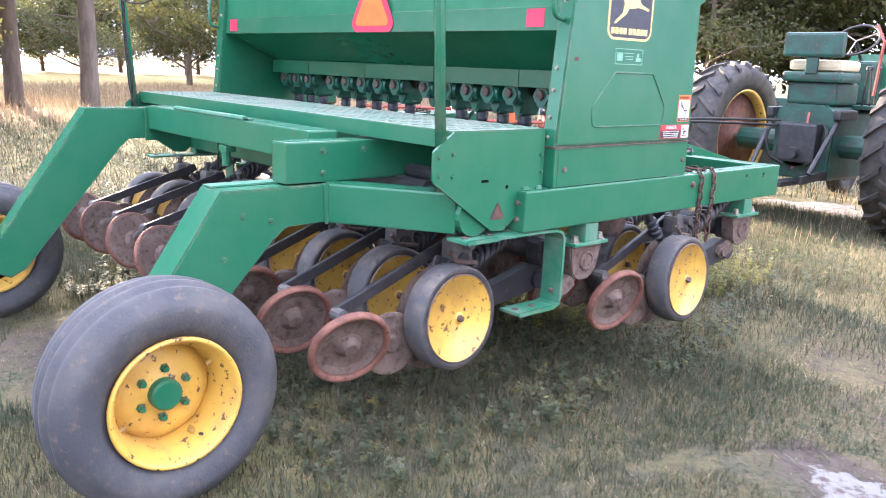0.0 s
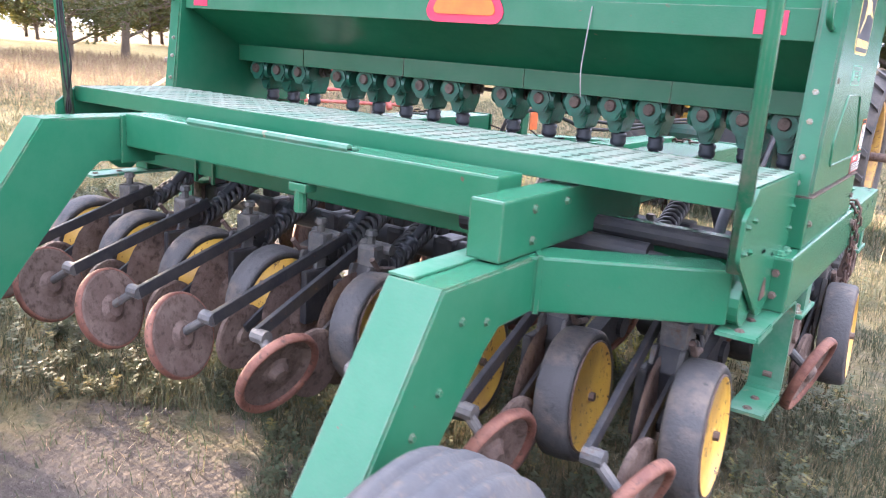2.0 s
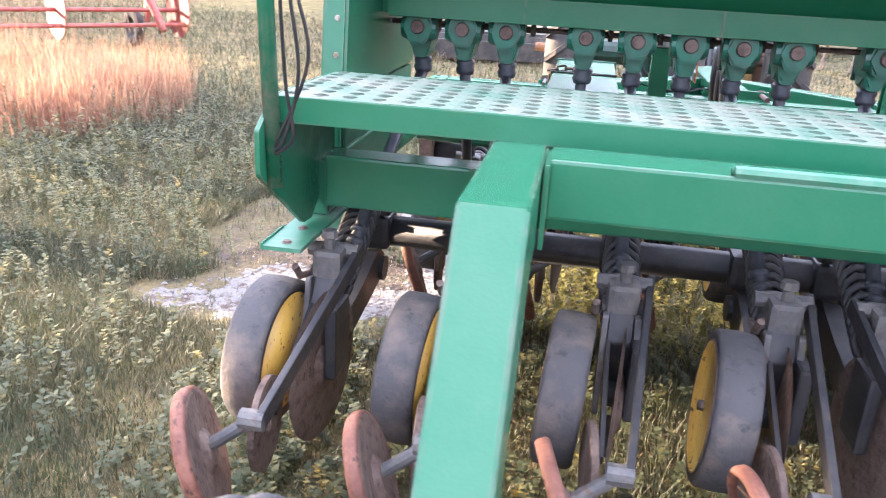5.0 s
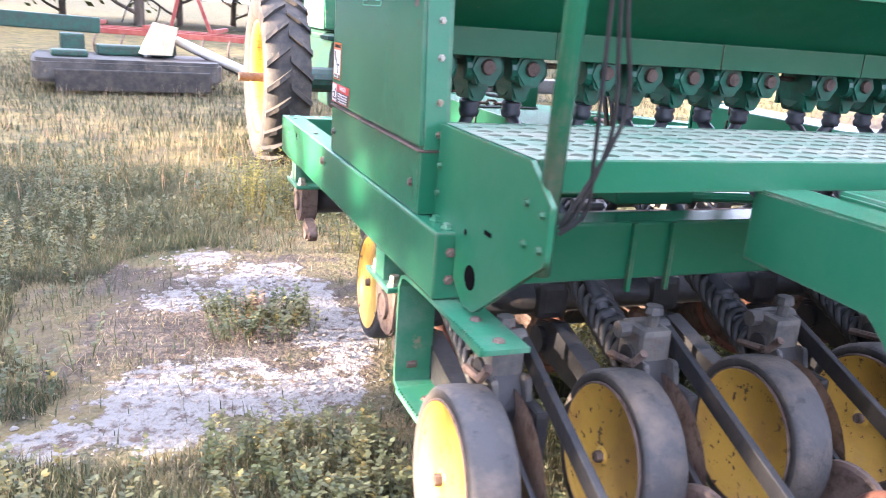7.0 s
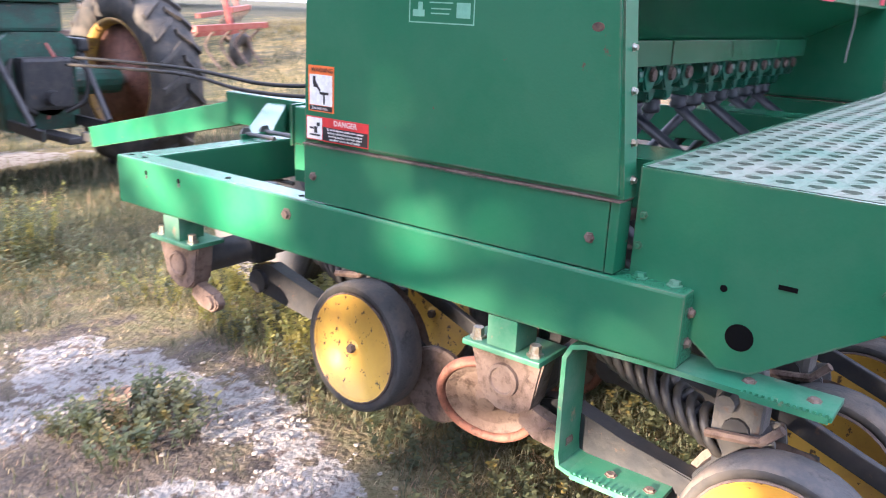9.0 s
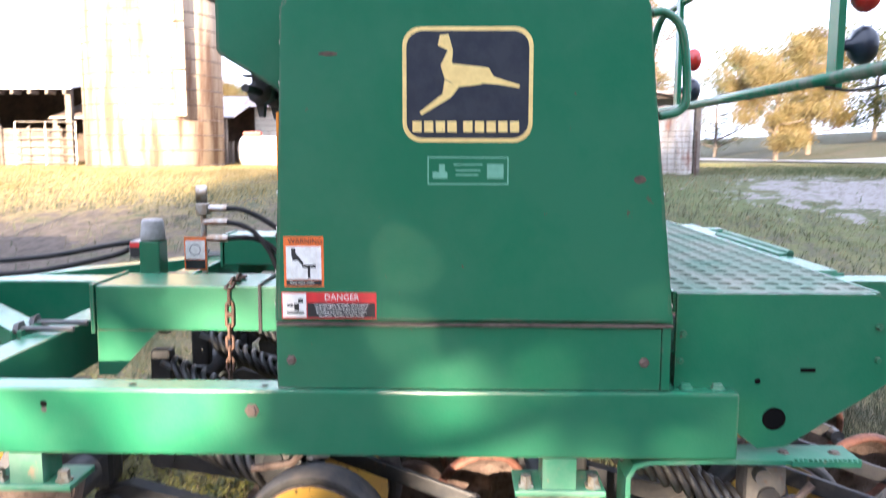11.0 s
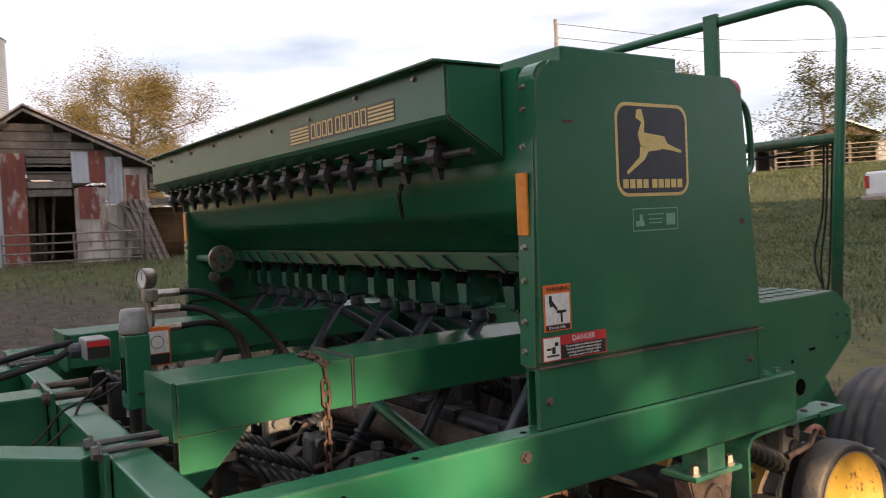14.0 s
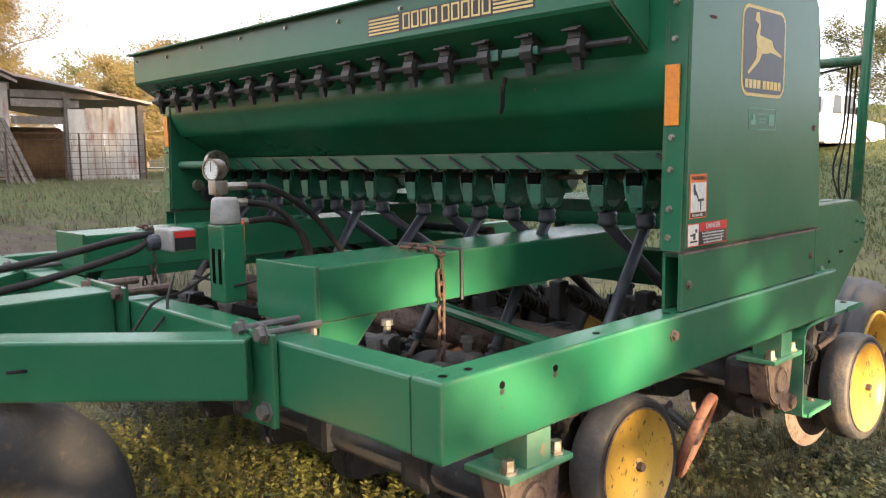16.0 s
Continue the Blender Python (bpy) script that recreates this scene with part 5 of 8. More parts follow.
    t.inputs["Scale"].default_value = 35
    t.inputs["Detail"].default_value = 8
    l.new(geo.outputs["Position"], t.inputs["Vector"])
    bp = n.new("ShaderNodeBump")
    bp.inputs["Strength"].default_value = 0.8
    bp.inputs["Distance"].default_value = 0.03
    l.new(t.outputs["Fac"], bp.inputs["Height"])
    l.new(bp.outputs["Normal"], b.inputs["Normal"])
    return m


# Straw spots lie where sun falls; its warmth is put into their colour.
SUNLIT_STRAW_SPOTS = [(22.0, 8.0, 12.0, 9.0), (14.0, 9.0, 8.0, 5.0), (17.0, -17.0, 6.0, 2.5)]
LAWN_SPOTS = [(8.0, -17.0, 16.0, 12.0), (11.0, -2.0, 3.0, 6.0)]
DIRT_SPOTS = [(-0.25, -1.75, 0.75, 0.6), (7.0, 1.0, 4.5, 3.2), (7.0, 6.0, 3.0, 2.0), (-1.85, 1.35, 0.95, 1.3), (2.75, -0.12, 0.36, 0.30)]
GRAVEL_SPOTS = [(-1.95, 2.28, 0.24, 0.20), (-1.62, 1.85, 0.36, 0.28), (-2.05, 1.60, 0.28, 0.16), (-1.42, 1.12, 0.24, 0.48), (-2.10, 0.60, 0.42, 0.26), (-1.72, 0.42, 0.34, 0.22), (-2.3, 0.30, 0.4, 0.2),
                (2.80, -0.12, 0.22, 0.16), (11.0, -8.0, 2.5, 3.0), (0.0, 6.4, 1.0, 0.5)]
GROUND = ground_material()


def rise(x, y):
    """Height of the yard: level round the drill, a gentle bank towards +X, a longer one towards -Y, a slight dip under the transport wheels."""
    def ease(u):
        u = max(0.0, min(1.0, u))
        return u * u * (3 - 2 * u)
    dip = 0.045 * math.exp(-((y + 2.1) / 0.8) ** 2 - (x / 2.2) ** 4)
    return max(1.05 * ease((x - 3.5) / 11), 3.6 * ease((-y - 4.6) / 39)) - 0.01 - dip


def ground():
    n = 150
    xs = [math.copysign(abs(u) ** 3.2, u) * 400 for u in (-1 + 2 * k / n for k in range(n + 1))]
    bm = bmesh.new()
    rows = []
    for y in xs:
        row = []
        for x in xs:
            d = math.hypot(x, y)
            z = 0.018 * noise.noise(Vector((x * 0.9, y * 0.9, 0))) if d < 40 else 0.0
            row.append(bm.verts.new((x, y, z + rise(x, y))))
        rows.append(row)
    for j in range(n):
        for i in range(n):
            bm.faces.new((rows[j][i], rows[j][i + 1], rows[j + 1][i + 1], rows[j + 1][i]))
    tagged(part("ground", bm, GROUND, smooth=True), "grassy farmyard ground with bare dirt and pale gravel patches", "ground", kind="structure")


ground()


# ---- the tractor ----
def tractor():
    tr = thing("tractor", "old green tractor with yellow wheels hitched before the drill", "tractor", (0.0, 5.4, 0))
    R = 0.81
    for s, mat in ((-1, YELLOW), (1, YELLOW_DULL)):
        b = lathe(bmesh.new(), [(-0.16, 0.50), (-0.20, 0.58), (-0.205, 0.68), (-0.19, R - 0.06), (-0.10, R - 0.03), (0, R - 0.022), (0.10, R - 0.03), (0.19, R - 0.06),
                                (0.205, 0.68), (0.20, 0.58), (0.16, 0.50), (0, 0.49)], 56, closed=True)
        tyre = part("rear_tyre", b, RUBBER_DARK, tr, "large ribbed tractor tyre", smooth=True)
        tyre.location = (s * 0.97, 0, 0.795)
        lug = bmesh.new()
        for k in range(22):
            for side in (-1, 1):
                a0 = 2 * math.pi * (k + (0.5 if side > 0 else 0)) / 22
                pts = []
                for u, da, r0 in ((0.0, 0.0, R - 0.030), (0.10, 0.10, R - 0.036), (0.20, 0.20, R - 0.075)):
                    pts.append((side * u, a0 + da, r0))
                w = 0.030
                ring = []
                for u, a, r0 in pts:
                    for rr, dd in ((r0, -w), (r0 + 0.045, -w * 0.8), (r0 + 0.045, w * 0.8), (r0, w)):
                        aa = a + dd / R
                        ring.append(lug.verts.new((u, -rr * math.sin(aa), rr * math.cos(aa))))
                for q in range(2):
                    for e in range(4):
                        lug.faces.new((ring[q * 4 + e], ring[q * 4 + (e + 1) % 4], ring[q * 4 + 4 + (e + 1) % 4], ring[q * 4 + 4 + e]))
                lug.faces.new(ring[0:4])
                lug.faces.new(ring[8:12][::-1])
        part("tread_lug", lug, RUBBER_DARK, tyre)["kind"] = "stuff"
        b = lathe(bmesh.new(), [(-0.165, 0.505), (-0.175, 0.52), (-0.160, 0.490), (-0.10, 0.470), (0.10, 0.470), (0.160, 0.490), (0.175, 0.52), (0.165, 0.505), (0, 0.495)], 44, closed=True)
        rim = part("rim", b, mat, tyre, "weathered yellow rim", smooth=True)
        b = lathe(bmesh.new(), [(-s * 0.05, 0.47), (-s * 0.04, 0.40), (s * 0.02, 0.33), (s * 0.03, 0.16), (s * 0.06, 0.12), (s * 0.06, 0.0)], 36)
        part("wheel_disc", b, mat if s < 0 else RUST_RED, rim, smooth=True)
        b = lathe(bmesh.new(), [(-s * 0.08, 0.468), (-s * 0.065, 0.39), (-s * 0.005, 0.32), (-s * 0.005, 0.0)], 36)
        part("inner_disc", b, RUST_RED, rim, "rusty inner side of the wheel", smooth=True)
        part("axle", tube(bmesh.new(), [(-s * 0.75, 0, 0), (s * 0.34, 0, 0)], 0.042, 14), RUST, tyre)
        bolts(rim, [(s * 0.022, 0.24 * math.cos(k * math.pi / 4), 0.24 * math.sin(k * math.pi / 4)) for k in range(8)], "x", 0.02, s * 0.03, RUST, "wheel_bolt")
    # rear housing
    prof = rounded([(-0.30, 0.45), (0.30, 0.45), (0.30, 1.12), (0.20, 1.20), (-0.20, 1.20), (-0.30, 1.12)], 0.04, 3)
    part("transmission_case", prism(bmesh.new(), prof, -0.28, 1.2, "y", 0.02), GREEN_OLD, tr, "oily green gear case")
    b = tube(bmesh.new(), [(-0.80, 0, 0.795), (0.80, 0, 0.795)], [0.12, 0.12], 14)
    part("axle_housing", b, GREEN_OLD, tr)
    b = boxed(-0.20, 0.20, -0.42, -0.27, 0.62, 1.02, 0.03)
    lathe(b, [(-0.50, 0.055), (-0.40, 0.06), (-0.40, 0.14)], 14, "y", (0, 0, 0.72))
    part("power_takeoff", b, IRON, tr)
    for s in (-1, 1):
        b = beam(bmesh.new(), (s * 0.26, -0.1, 0.52), (s * 0.30, -0.85, 0.50), 0.035, 0.08, 0.006)
        part("lift_arm", b, IRON, tr)
        b = tube(bmesh.new(), [(s * 0.34, -0.25, 1.10), (s * 0.30, -0.70, 0.55)], 0.025, 8)
        box(b, s * 0.30, s * 0.38, -0.35, 0.05, 1.06, 1.16, 0.02)
        part("lift_link", b, IRON, tr)
        b = tube(bmesh.new(), smooth_line([(s * 0.22, -0.30, 1.0), (s * 0.30, -0.42, 0.92), (s * 0.26, -0.45, 0.70), (s * 0.12, -0.40, 0.60)]), 0.018, 8)
        part("remote_hose", b, HOSE, tr)
    b = tube(bmesh.new(), smooth_line([(0.05, -0.31, 1.12), (0.08, -0.40, 0.95), (0.02, -0.36, 0.72), (-0.02, -0.38, 0.55)]), 0.012, 6)
    part("red_cable", b, RED_PAINT, tr)
    b = boxed(-0.07, 0.07, -0.75, -0.10, 0.40, 0.45, 0.008)
    part("drawbar", b, IRON, tr)
    # seat pedestal, seat, platform
    b = boxed(-0.25, 0.25, -0.22, 0.30, 1.20, 1.42, 0.03)
    box(b, -0.30, 0.30, -0.28, 0.20, 1.42, 1.52, 0.03)
    part("seat_pedestal", b, GREEN_OLD, tr)
    part("platform", boxed(-0.42, 0.42, 0.25, 1.15, 1.16, 1.20, 0.006), GREEN_OLD, tr)
    b = boxed(-0.27, 0.27, -0.22, 0.24, 1.53, 1.64, 0.045)
    part("seat_cushion", b, CREAM, tr, "worn beige seat cushion")
    b = boxed(-0.30, 0.30, -0.32, -0.24, 1.66, 1.90, 0.03)
    box(b, -0.06, 0.06, -0.30, -0.26, 1.50, 1.66, 0.01)
    part("seat_back", b, GREEN_OLD, tr, "faded green seat back")
    # console, steering wheel, levers
    b = boxed(-0.16, 0.16, 0.78, 1.10, 1.20, 1.66, 0.03)
    part("dash", b, GREEN_OLD, tr)
    b = tube(bmesh.new(), [(0, 0.92, 1.60), (0, 0.66, 1.86)], 0.02, 8)
    col = part("steering_column", b, IRON, tr)
    ring = [(0.23 * math.cos(a), 0.66 + 0.16 * math.sin(a), 1.87 + 0.16 * math.sin(a)) for a in (2 * math.pi * k / 28 for k in range(28))]
    part("steering_wheel", tube(bmesh.new(), ring, 0.013, 8, closed=True), BLACK, col, smooth=True)
    b = bmesh.new()
    for k in range(3):
        a = 2 * math.pi * k / 3 + 0.5
        tube(b, [(0, 0.66, 1.86), (0.22 * math.cos(a), 0.66 + 0.16 * math.sin(a), 1.87 + 0.16 * math.sin(a))], 0.008, 6)
    part("spoke", b, STEEL, col)
    for k, (x, y, t) in enumerate(((0.30, 0.3, 0.10), (0.36, 0.35, -0.05), (-0.32, 0.40, 0.06), (0.24, 0.75, 0.12))):
        b = tube(bmesh.new(), [(x, y, 1.15), (x + t * 0.3, y - 0.05, 1.55)], 0.010, 6)
        lathe(b, [(1.55, 0.0), (1.56, 0.022), (1.59, 0.022), (1.60, 0.0)], 8, "z", (x + t * 0.3, y - 0.05, 0))
        part("lever", b, IRON, tr)
    # engine, hood, front axle
    part("engine_block", boxed(-0.24, 0.24, 1.21, 2.35, 0.60, 1.22, 0.03), GREEN_OLD, tr)
    prof = rounded([(-0.27, 1.24), (0.27, 1.24), (0.27, 1.62), (0.20, 1.74), (-0.20, 1.74), (-0.27, 1.62)], [0, 0, 0.05, 0.05, 0.05, 0.05], 3)
    part("hood", prism(bmesh.new(), prof, 1.12, 2.75, "y", 0.02), GREEN_TOP, tr, "faded green hood")
    part("hood_side", boxed(-0.278, 0.278, 1.16, 2.55, 1.26, 1.46, 0.004), CREAM, tr)
    part("grille", boxed(-0.26, 0.26, 2.752, 2.80, 0.85, 1.70, 0.02), GREEN_OLD, tr)
    part("exhaust", tube(bmesh.new(), [(0.0, 2.0, 1.74), (0.0, 2.0, 2.45)], 0.035, 10), RUST, tr)
    part("front_axle", beam(bmesh.new(), (-0.62, 2.5, 0.55), (0.62, 2.5, 0.55), 0.10, 0.10, 0.01), GREEN_OLD, tr)
    for s in (-1, 1):
        t2 = part("front_tyre", lathe(bmesh.new(), tyre_profile(0.36, 0.20, 0.20, 0.02, 3), 32, closed=True), RUBBER_DARK, tr, smooth=True)
        t2.location = (s * 0.70, 2.5, 0.35)
        part("rim", lathe(bmesh.new(), [(s * 0.08, 0.205), (s * 0.02, 0.18), (s * 0.03, 0.0)], 24), YELLOW_DULL, t2)
    for x, y0 in ((0.30, 0.55), (0.40, 0.62)):
        b = tube(bmesh.new(), [(x, y0, 1.30), (x + 0.04, y0 - 0.03, 1.85), (x - 0.06, y0, 2.02)], 0.016, 6)
        part("hand_lever", b, RED_PAINT, tr, "red hand lever")
    return tr


tractor()

# ---- outdoor materials ----
DECK_RUBBER = material("scuffed_dark_deck", (0.035, 0.035, 0.038), 0.35, second=(0.09, 0.085, 0.08), scale=4, third=(0.16, 0.13, 0.10), third_scale=12, third_lo=0.56, third_hi=0.7)
LEAF = material("leaf_green", (0.045, 0.065, 0.018), 0.6, second=(0.10, 0.095, 0.022), scale=0.9, lo=0.35, hi=0.65, third=(0.15, 0.10, 0.03), third_scale=2.5,
                third_lo=0.55, third_hi=0.7, translucent=0.45, vary=0.2)
LEAF_GOLD = material("leaf_autumn", (0.19, 0.135, 0.045), 0.6, second=(0.15, 0.125, 0.04), scale=0.9, lo=0.35, hi=0.65, third=(0.25, 0.15, 0.05), third_scale=2.5,
                     third_lo=0.55, third_hi=0.7, translucent=0.45, vary=0.2)
BARK = material("bark", (0.09, 0.07, 0.055), 0.9, second=(0.15, 0.12, 0.095), scale=6, bump=0.8, bump_scale=25, stretch=(1, 1, 0.25))
TIN = material("galvanised_tin", (0.44, 0.45, 0.48), 0.45, 0.5, second=(0.33, 0.33, 0.35), scale=2.0, lo=0.35, hi=0.7, third=(0.26, 0.15, 0.095), third_scale=4,
               third_lo=0.58, third_hi=0.72, stretch=(1, 1, 0.35))
TIN_RUST = material("rusted_tin", (0.25, 0.075, 0.050), 0.7, 0.2, second=(0.17, 0.050, 0.038), scale=2.4, third=(0.40, 0.35, 0.32), third_scale=4, third_lo=0.53,
                    third_hi=0.62, stretch=(1, 1, 0.4))
TIN_PALE = material("whitish_tin", (0.50, 0.46, 0.41), 0.6, 0.15, second=(0.30, 0.25, 0.205), scale=2.2, lo=0.40, hi=0.62, third=(0.24, 0.115, 0.075), third_scale=4.5,
                    third_lo=0.54, third_hi=0.68, stretch=(1, 1, 0.3))
ROOF = material("old_metal_roof", (0.30, 0.29, 0.30), 0.55, 0.4, second=(0.38, 0.27, 0.22), scale=0.7, third=(0.24, 0.13, 0.09), third_scale=2.2, third_lo=0.58,
                third_hi=0.72)
GREY_WOOD = material("weathered_wood", (0.20, 0.165, 0.135), 0.9, second=(0.11, 0.09, 0.075), scale=2.5, lo=0.35, hi=0.7, bump=0.5, bump_scale=30,
                     third=(0.30, 0.26, 0.22), third_scale=9, third_lo=0.55, third_hi=0.7, vary=0.25)
# Darker boards for inner and back walls; also the shed gable's painted shade.
DARK_WOOD_AND_SHADE = material("dark_wood_and_shade", (0.07, 0.05, 0.038), 0.95, second=(0.12, 0.085, 0.06), scale=3, vary=0.2)
WHITEWASH = material("whitewashed_boards", (0.74, 0.70, 0.62), 0.8, second=(0.60, 0.55, 0.46), scale=1.6, third=(0.40, 0.33, 0.26), third_scale=6, third_lo=0.62,
                     third_hi=0.72)
CONCRETE = material("silo_staves", (0.50, 0.41, 0.32), 0.9, second=(0.36, 0.27, 0.19), scale=0.9, lo=0.4, hi=0.65, third=(0.19, 0.112, 0.075), third_scale=2.6,
                    third_lo=0.46, third_hi=0.60, stretch=(1, 1, 0.10), bump=0.3)
BIN = material("bright_corrugated_steel", (0.62, 0.62, 0.63), 0.32, 0.8, second=(0.54, 0.54, 0.55), scale=2)
ROAD_MAT = material("grey_road", (0.24, 0.235, 0.24), 0.9, second=(0.30, 0.29, 0.28), scale=1.5, bump=0.3)
HAY = material("hay", (0.34, 0.20, 0.08), 0.95, second=(0.24, 0.13, 0.055), scale=5, bump=0.8, bump_scale=40)
WHITE_CAR = material("white_car_paint", (0.78, 0.78, 0.78), 0.25, second=(0.72, 0.71, 0.70), scale=2, coat=0.4)
GLASS_DARK = material("car_window", (0.03, 0.035, 0.04), 0.08, spec=0.8)
BRIGHT_RED = material("bright_red_paint", (0.62, 0.045, 0.02), 0.4, second=(0.55, 0.06, 0.03), scale=3, third=(0.30, 0.10, 0.06), third_scale=9, third_lo=0.66,
                      third_hi=0.72)
PALE = material("pale_plastic", (0.62, 0.60, 0.55), 0.7, second=(0.5, 0.48, 0.44), scale=2)


# ---- trees ----
def tree_mesh(seed, h, spread, base, leaves, leaf, sparse=0.0, limbs=0):
    """Trunk with forked limbs, and a crown of many small leaf blades round the twig ends."""
    rnd = random.Random(seed)
    wood = bmesh.new()
    tips = []

    def limb(p, d, length, r, depth):
        pts, rad = [p.copy()], [r]
        q = p.copy()
        for k in range(4):
            d = (d + Vector((rnd.uniform(-0.25, 0.25), rnd.uniform(-0.25, 0.25), rnd.uniform(-0.08, 0.20)))).normalized()
            q = q + d * length / 4
            pts.append(q.copy())
            rad.append(r * (1 - 0.16 * (k + 1)))
            if depth < 3 and k >= 1:
                for _ in range(1 if depth == 2 else 2):
                    side = Vector((rnd.uniform(-1, 1), rnd.uniform(-1, 1), rnd.uniform(-0.15, 0.55))).normalized()
                    limb(q, (d * 0.5 + side).normalized(), length * rnd.uniform(0.45, 0.70), r * 0.5, depth + 1)
            if depth >= 2:
                tips.append(q.copy())
        tube(wood, pts, rad, 6 if depth < 2 else 4, cap=False)
    r0 = h * 0.022 if h < 11 else h * 0.012
    pts = [Vector((0, 0, -0.3)), Vector((0.02 * h * rnd.uniform(-1, 1), 0.02 * h * rnd.uniform(-1, 1), base)), Vector((0.03 * h * rnd.uniform(-1, 1), 0.03 * h * rnd.uniform(-1, 1), h * 0.6)),
           Vector((0.04 * h * rnd.uniform(-1, 1), 0.04 * h * rnd.uniform(-1, 1), h * 0.9))]
    line = smooth_line(pts, 4)
    tube(wood, line, [r0 * (1.25 - 1.0 * i / len(line)) for i in range(len(line))], 9)
    count = limbs or (17 if base > 2.5 else 9)
    for i in range(count):
        z = base + (h * 0.86 - base) * ((i + rnd.random() * 0.6) / count) ** 1.35
        a = i * 2.4 + rnd.uniform(-0.4, 0.4)
        k = math.sin(math.pi * min(0.98, max(0.10, (z - base + 0.10 * h) / (h - base + 0.10 * h))) ** 0.8)
        limb(Vector((0, 0, z)), Vector((math.cos(a), math.sin(a), rnd.uniform(0.05, 0.5))), spread * (0.35 + 0.75 * k), r0 * 0.45, 1)
    verts, faces = [], []
    for _ in range(leaves):
        c = rnd.choice(tips)
        if sparse and noise.noise(c * 0.8) < -0.25 + sparse * 0.2:
            continue
        o = Vector((rnd.gauss(0, 1), rnd.gauss(0, 1), rnd.gauss(0, 0.8))) * spread * 0.11
        u = Vector((rnd.uniform(-1, 1), rnd.uniform(-1, 1), rnd.uniform(-1, 1))).normalized()
        v = u.orthogonal().normalized()
        s = leaf * rnd.uniform(0.5, 1.3)
        k = len(verts)
        p = c + o
        verts += [tuple(p - u * s), tuple(p + v * s * 0.5), tuple(p + u * s), tuple(p - v * s * 0.5)]
        faces.append((k, k + 1, k + 2, k + 3))
    data = bpy.data.meshes.new("crown")
    data.from_pydata(verts, [], faces)
    return wood, data


def tree_kind(seed, h, spread, base, leaves, leaf, leaf_mat, label, sparse=0.0, limbs=0):
    root = thing("tree", label, "tree", (0, 0, 0))
    wood, crown = tree_mesh(seed, h, spread, base, leaves, leaf, sparse, limbs)
    part("trunk", wood, BARK, root, smooth=True)
    crown.materials.append(leaf_mat)
    ob = new("crown", crown)
    ob.parent = root
    return root


def plant(root, places, group, first=True):
    """Sets the kind at its first place and copies it to the others: (x, y, turn, size)."""
    for i, (x, y, turn, size) in enumerate(places):
        m = pose(x, y, rise(x, y), 0, 0, turn)
        ob = root if i == 0 else copy_thing(root, m)
        ob.matrix_basis = m @ Matrix.Diagonal((size, size, size, 1))
        ob["group"] = group


# First two trees show; the rest stand unseen, added to shade the drill.
shade = tree_kind(11, 8.7, 3.3, 3.3, 64000, 0.088, LEAF, "leafy tree with a bare trunk, part of the row shading the drill", 0.7)
plant(shade, [(-17.0, 3.6, 250, 1.0), (-19.5, 2.5, 30, 1.04), (-16.5, -0.5, 190, 0.80), (-15.5, -3.4, 140, 0.84), (-17.5, -5.4, 60, 0.82), (-16.5, -8.0, 20, 0.84), (-17.0, -10.8, 110, 0.80),
              (-18.5, -13.5, 300, 0.9), (-28.0, -9.5, 330, 1.2)],
      "trees at the field edge")
dark = tree_kind(12, 8.8, 3.6, 0.9, 12000, 0.11, LEAF, "dense dark tree at the field edge")
plant(dark, [(-27.0, 14.5, 20, 0.68), (-36.0, 14.6, 200, 0.8), (-30.0, 19.0, 70, 1.0), (-33.0, 8.5, 100, 0.58), (-27.0, 23.0, 40, 1.0), (-34.0, 1.4, 160, 0.55), (-24.0, 29.0, 310, 1.0),
             (-18.0, 33.0, 10, 1.0)], "trees at the field edge")
woods = tree_kind(13, 10.0, 4.8, 0.5, 9000, 0.20, LEAF, "broad tree in the far wood")
far = []
rw = random.Random(9)
for i in range(26):
    far.append((-50 + i * 3.2 + rw.uniform(-1, 1), 46 + rw.uniform(-6, 6) - i * 0.1, rw.uniform(0, 360), rw.uniform(0.8, 1.2)))
for i in range(24):
    far.append((-57 + rw.uniform(-4, 4), -12 + i * 2.9, rw.uniform(0, 360), rw.uniform(0.62, 0.78)))
plant(woods, far, "trees of the far wood")
gold = tree_kind(16, 7.8, 2.5, 0.8, 46000, 0.068, LEAF_GOLD, "autumn tree with dense golden leaves")
plant(gold, [(62.0, 13.5, 80, 0.8), (66.0, 10.0, 190, 0.95), (58.0, 17.5, 10, 0.7), (46.0, -21.0, 110, 0.9), (38.0, -16.0, 200, 0.75), (36.0, -27.0, 10, 0.9),
             (42.0, -31.0, 160, 0.95), (48.0, -34.0, 300, 1.0)], "autumn trees round the yard")
cedar = tree_kind(23, 7.4, 2.5, 0.9, 90000, 0.040, LEAF_GOLD, "broad autumn tree behind the barn with fine golden leaves", 0.0, 24)
plant(cedar, [(31.0, -6.4, 75, 0.94)], "autumn trees round the yard")
green2 = tree_kind(15, 9.0, 4.0, 0.6, 12000, 0.12, LEAF, "green leafy tree beside the road")
plant(green2, [(52.0, -28.0, 30, 0.8), (47.0, -42.0, 130, 1.0), (38.0, -46.0, 220, 0.9), (58.0, -19.0, 310, 0.7), (28.0, -52.0, 70, 0.8), (74.0, 30.0, 20, 0.9), (76.0, 22.0, 120, 0.75),
               (17.0, -58.0, 20, 0.7), (10.5, -47.0, 99, 0.55), (64.0, -26.0, 200, 0.9), (56.0, -38.0, 10, 1.0)], "green trees along the road")


# Unseen shrubs, added to keep low sun off the ground behind the drill.
shrub = tree_kind(17, 3.4, 1.5, 0.15, 9000, 0.06, LEAF, "low dense shrub out of view, added to block sun")
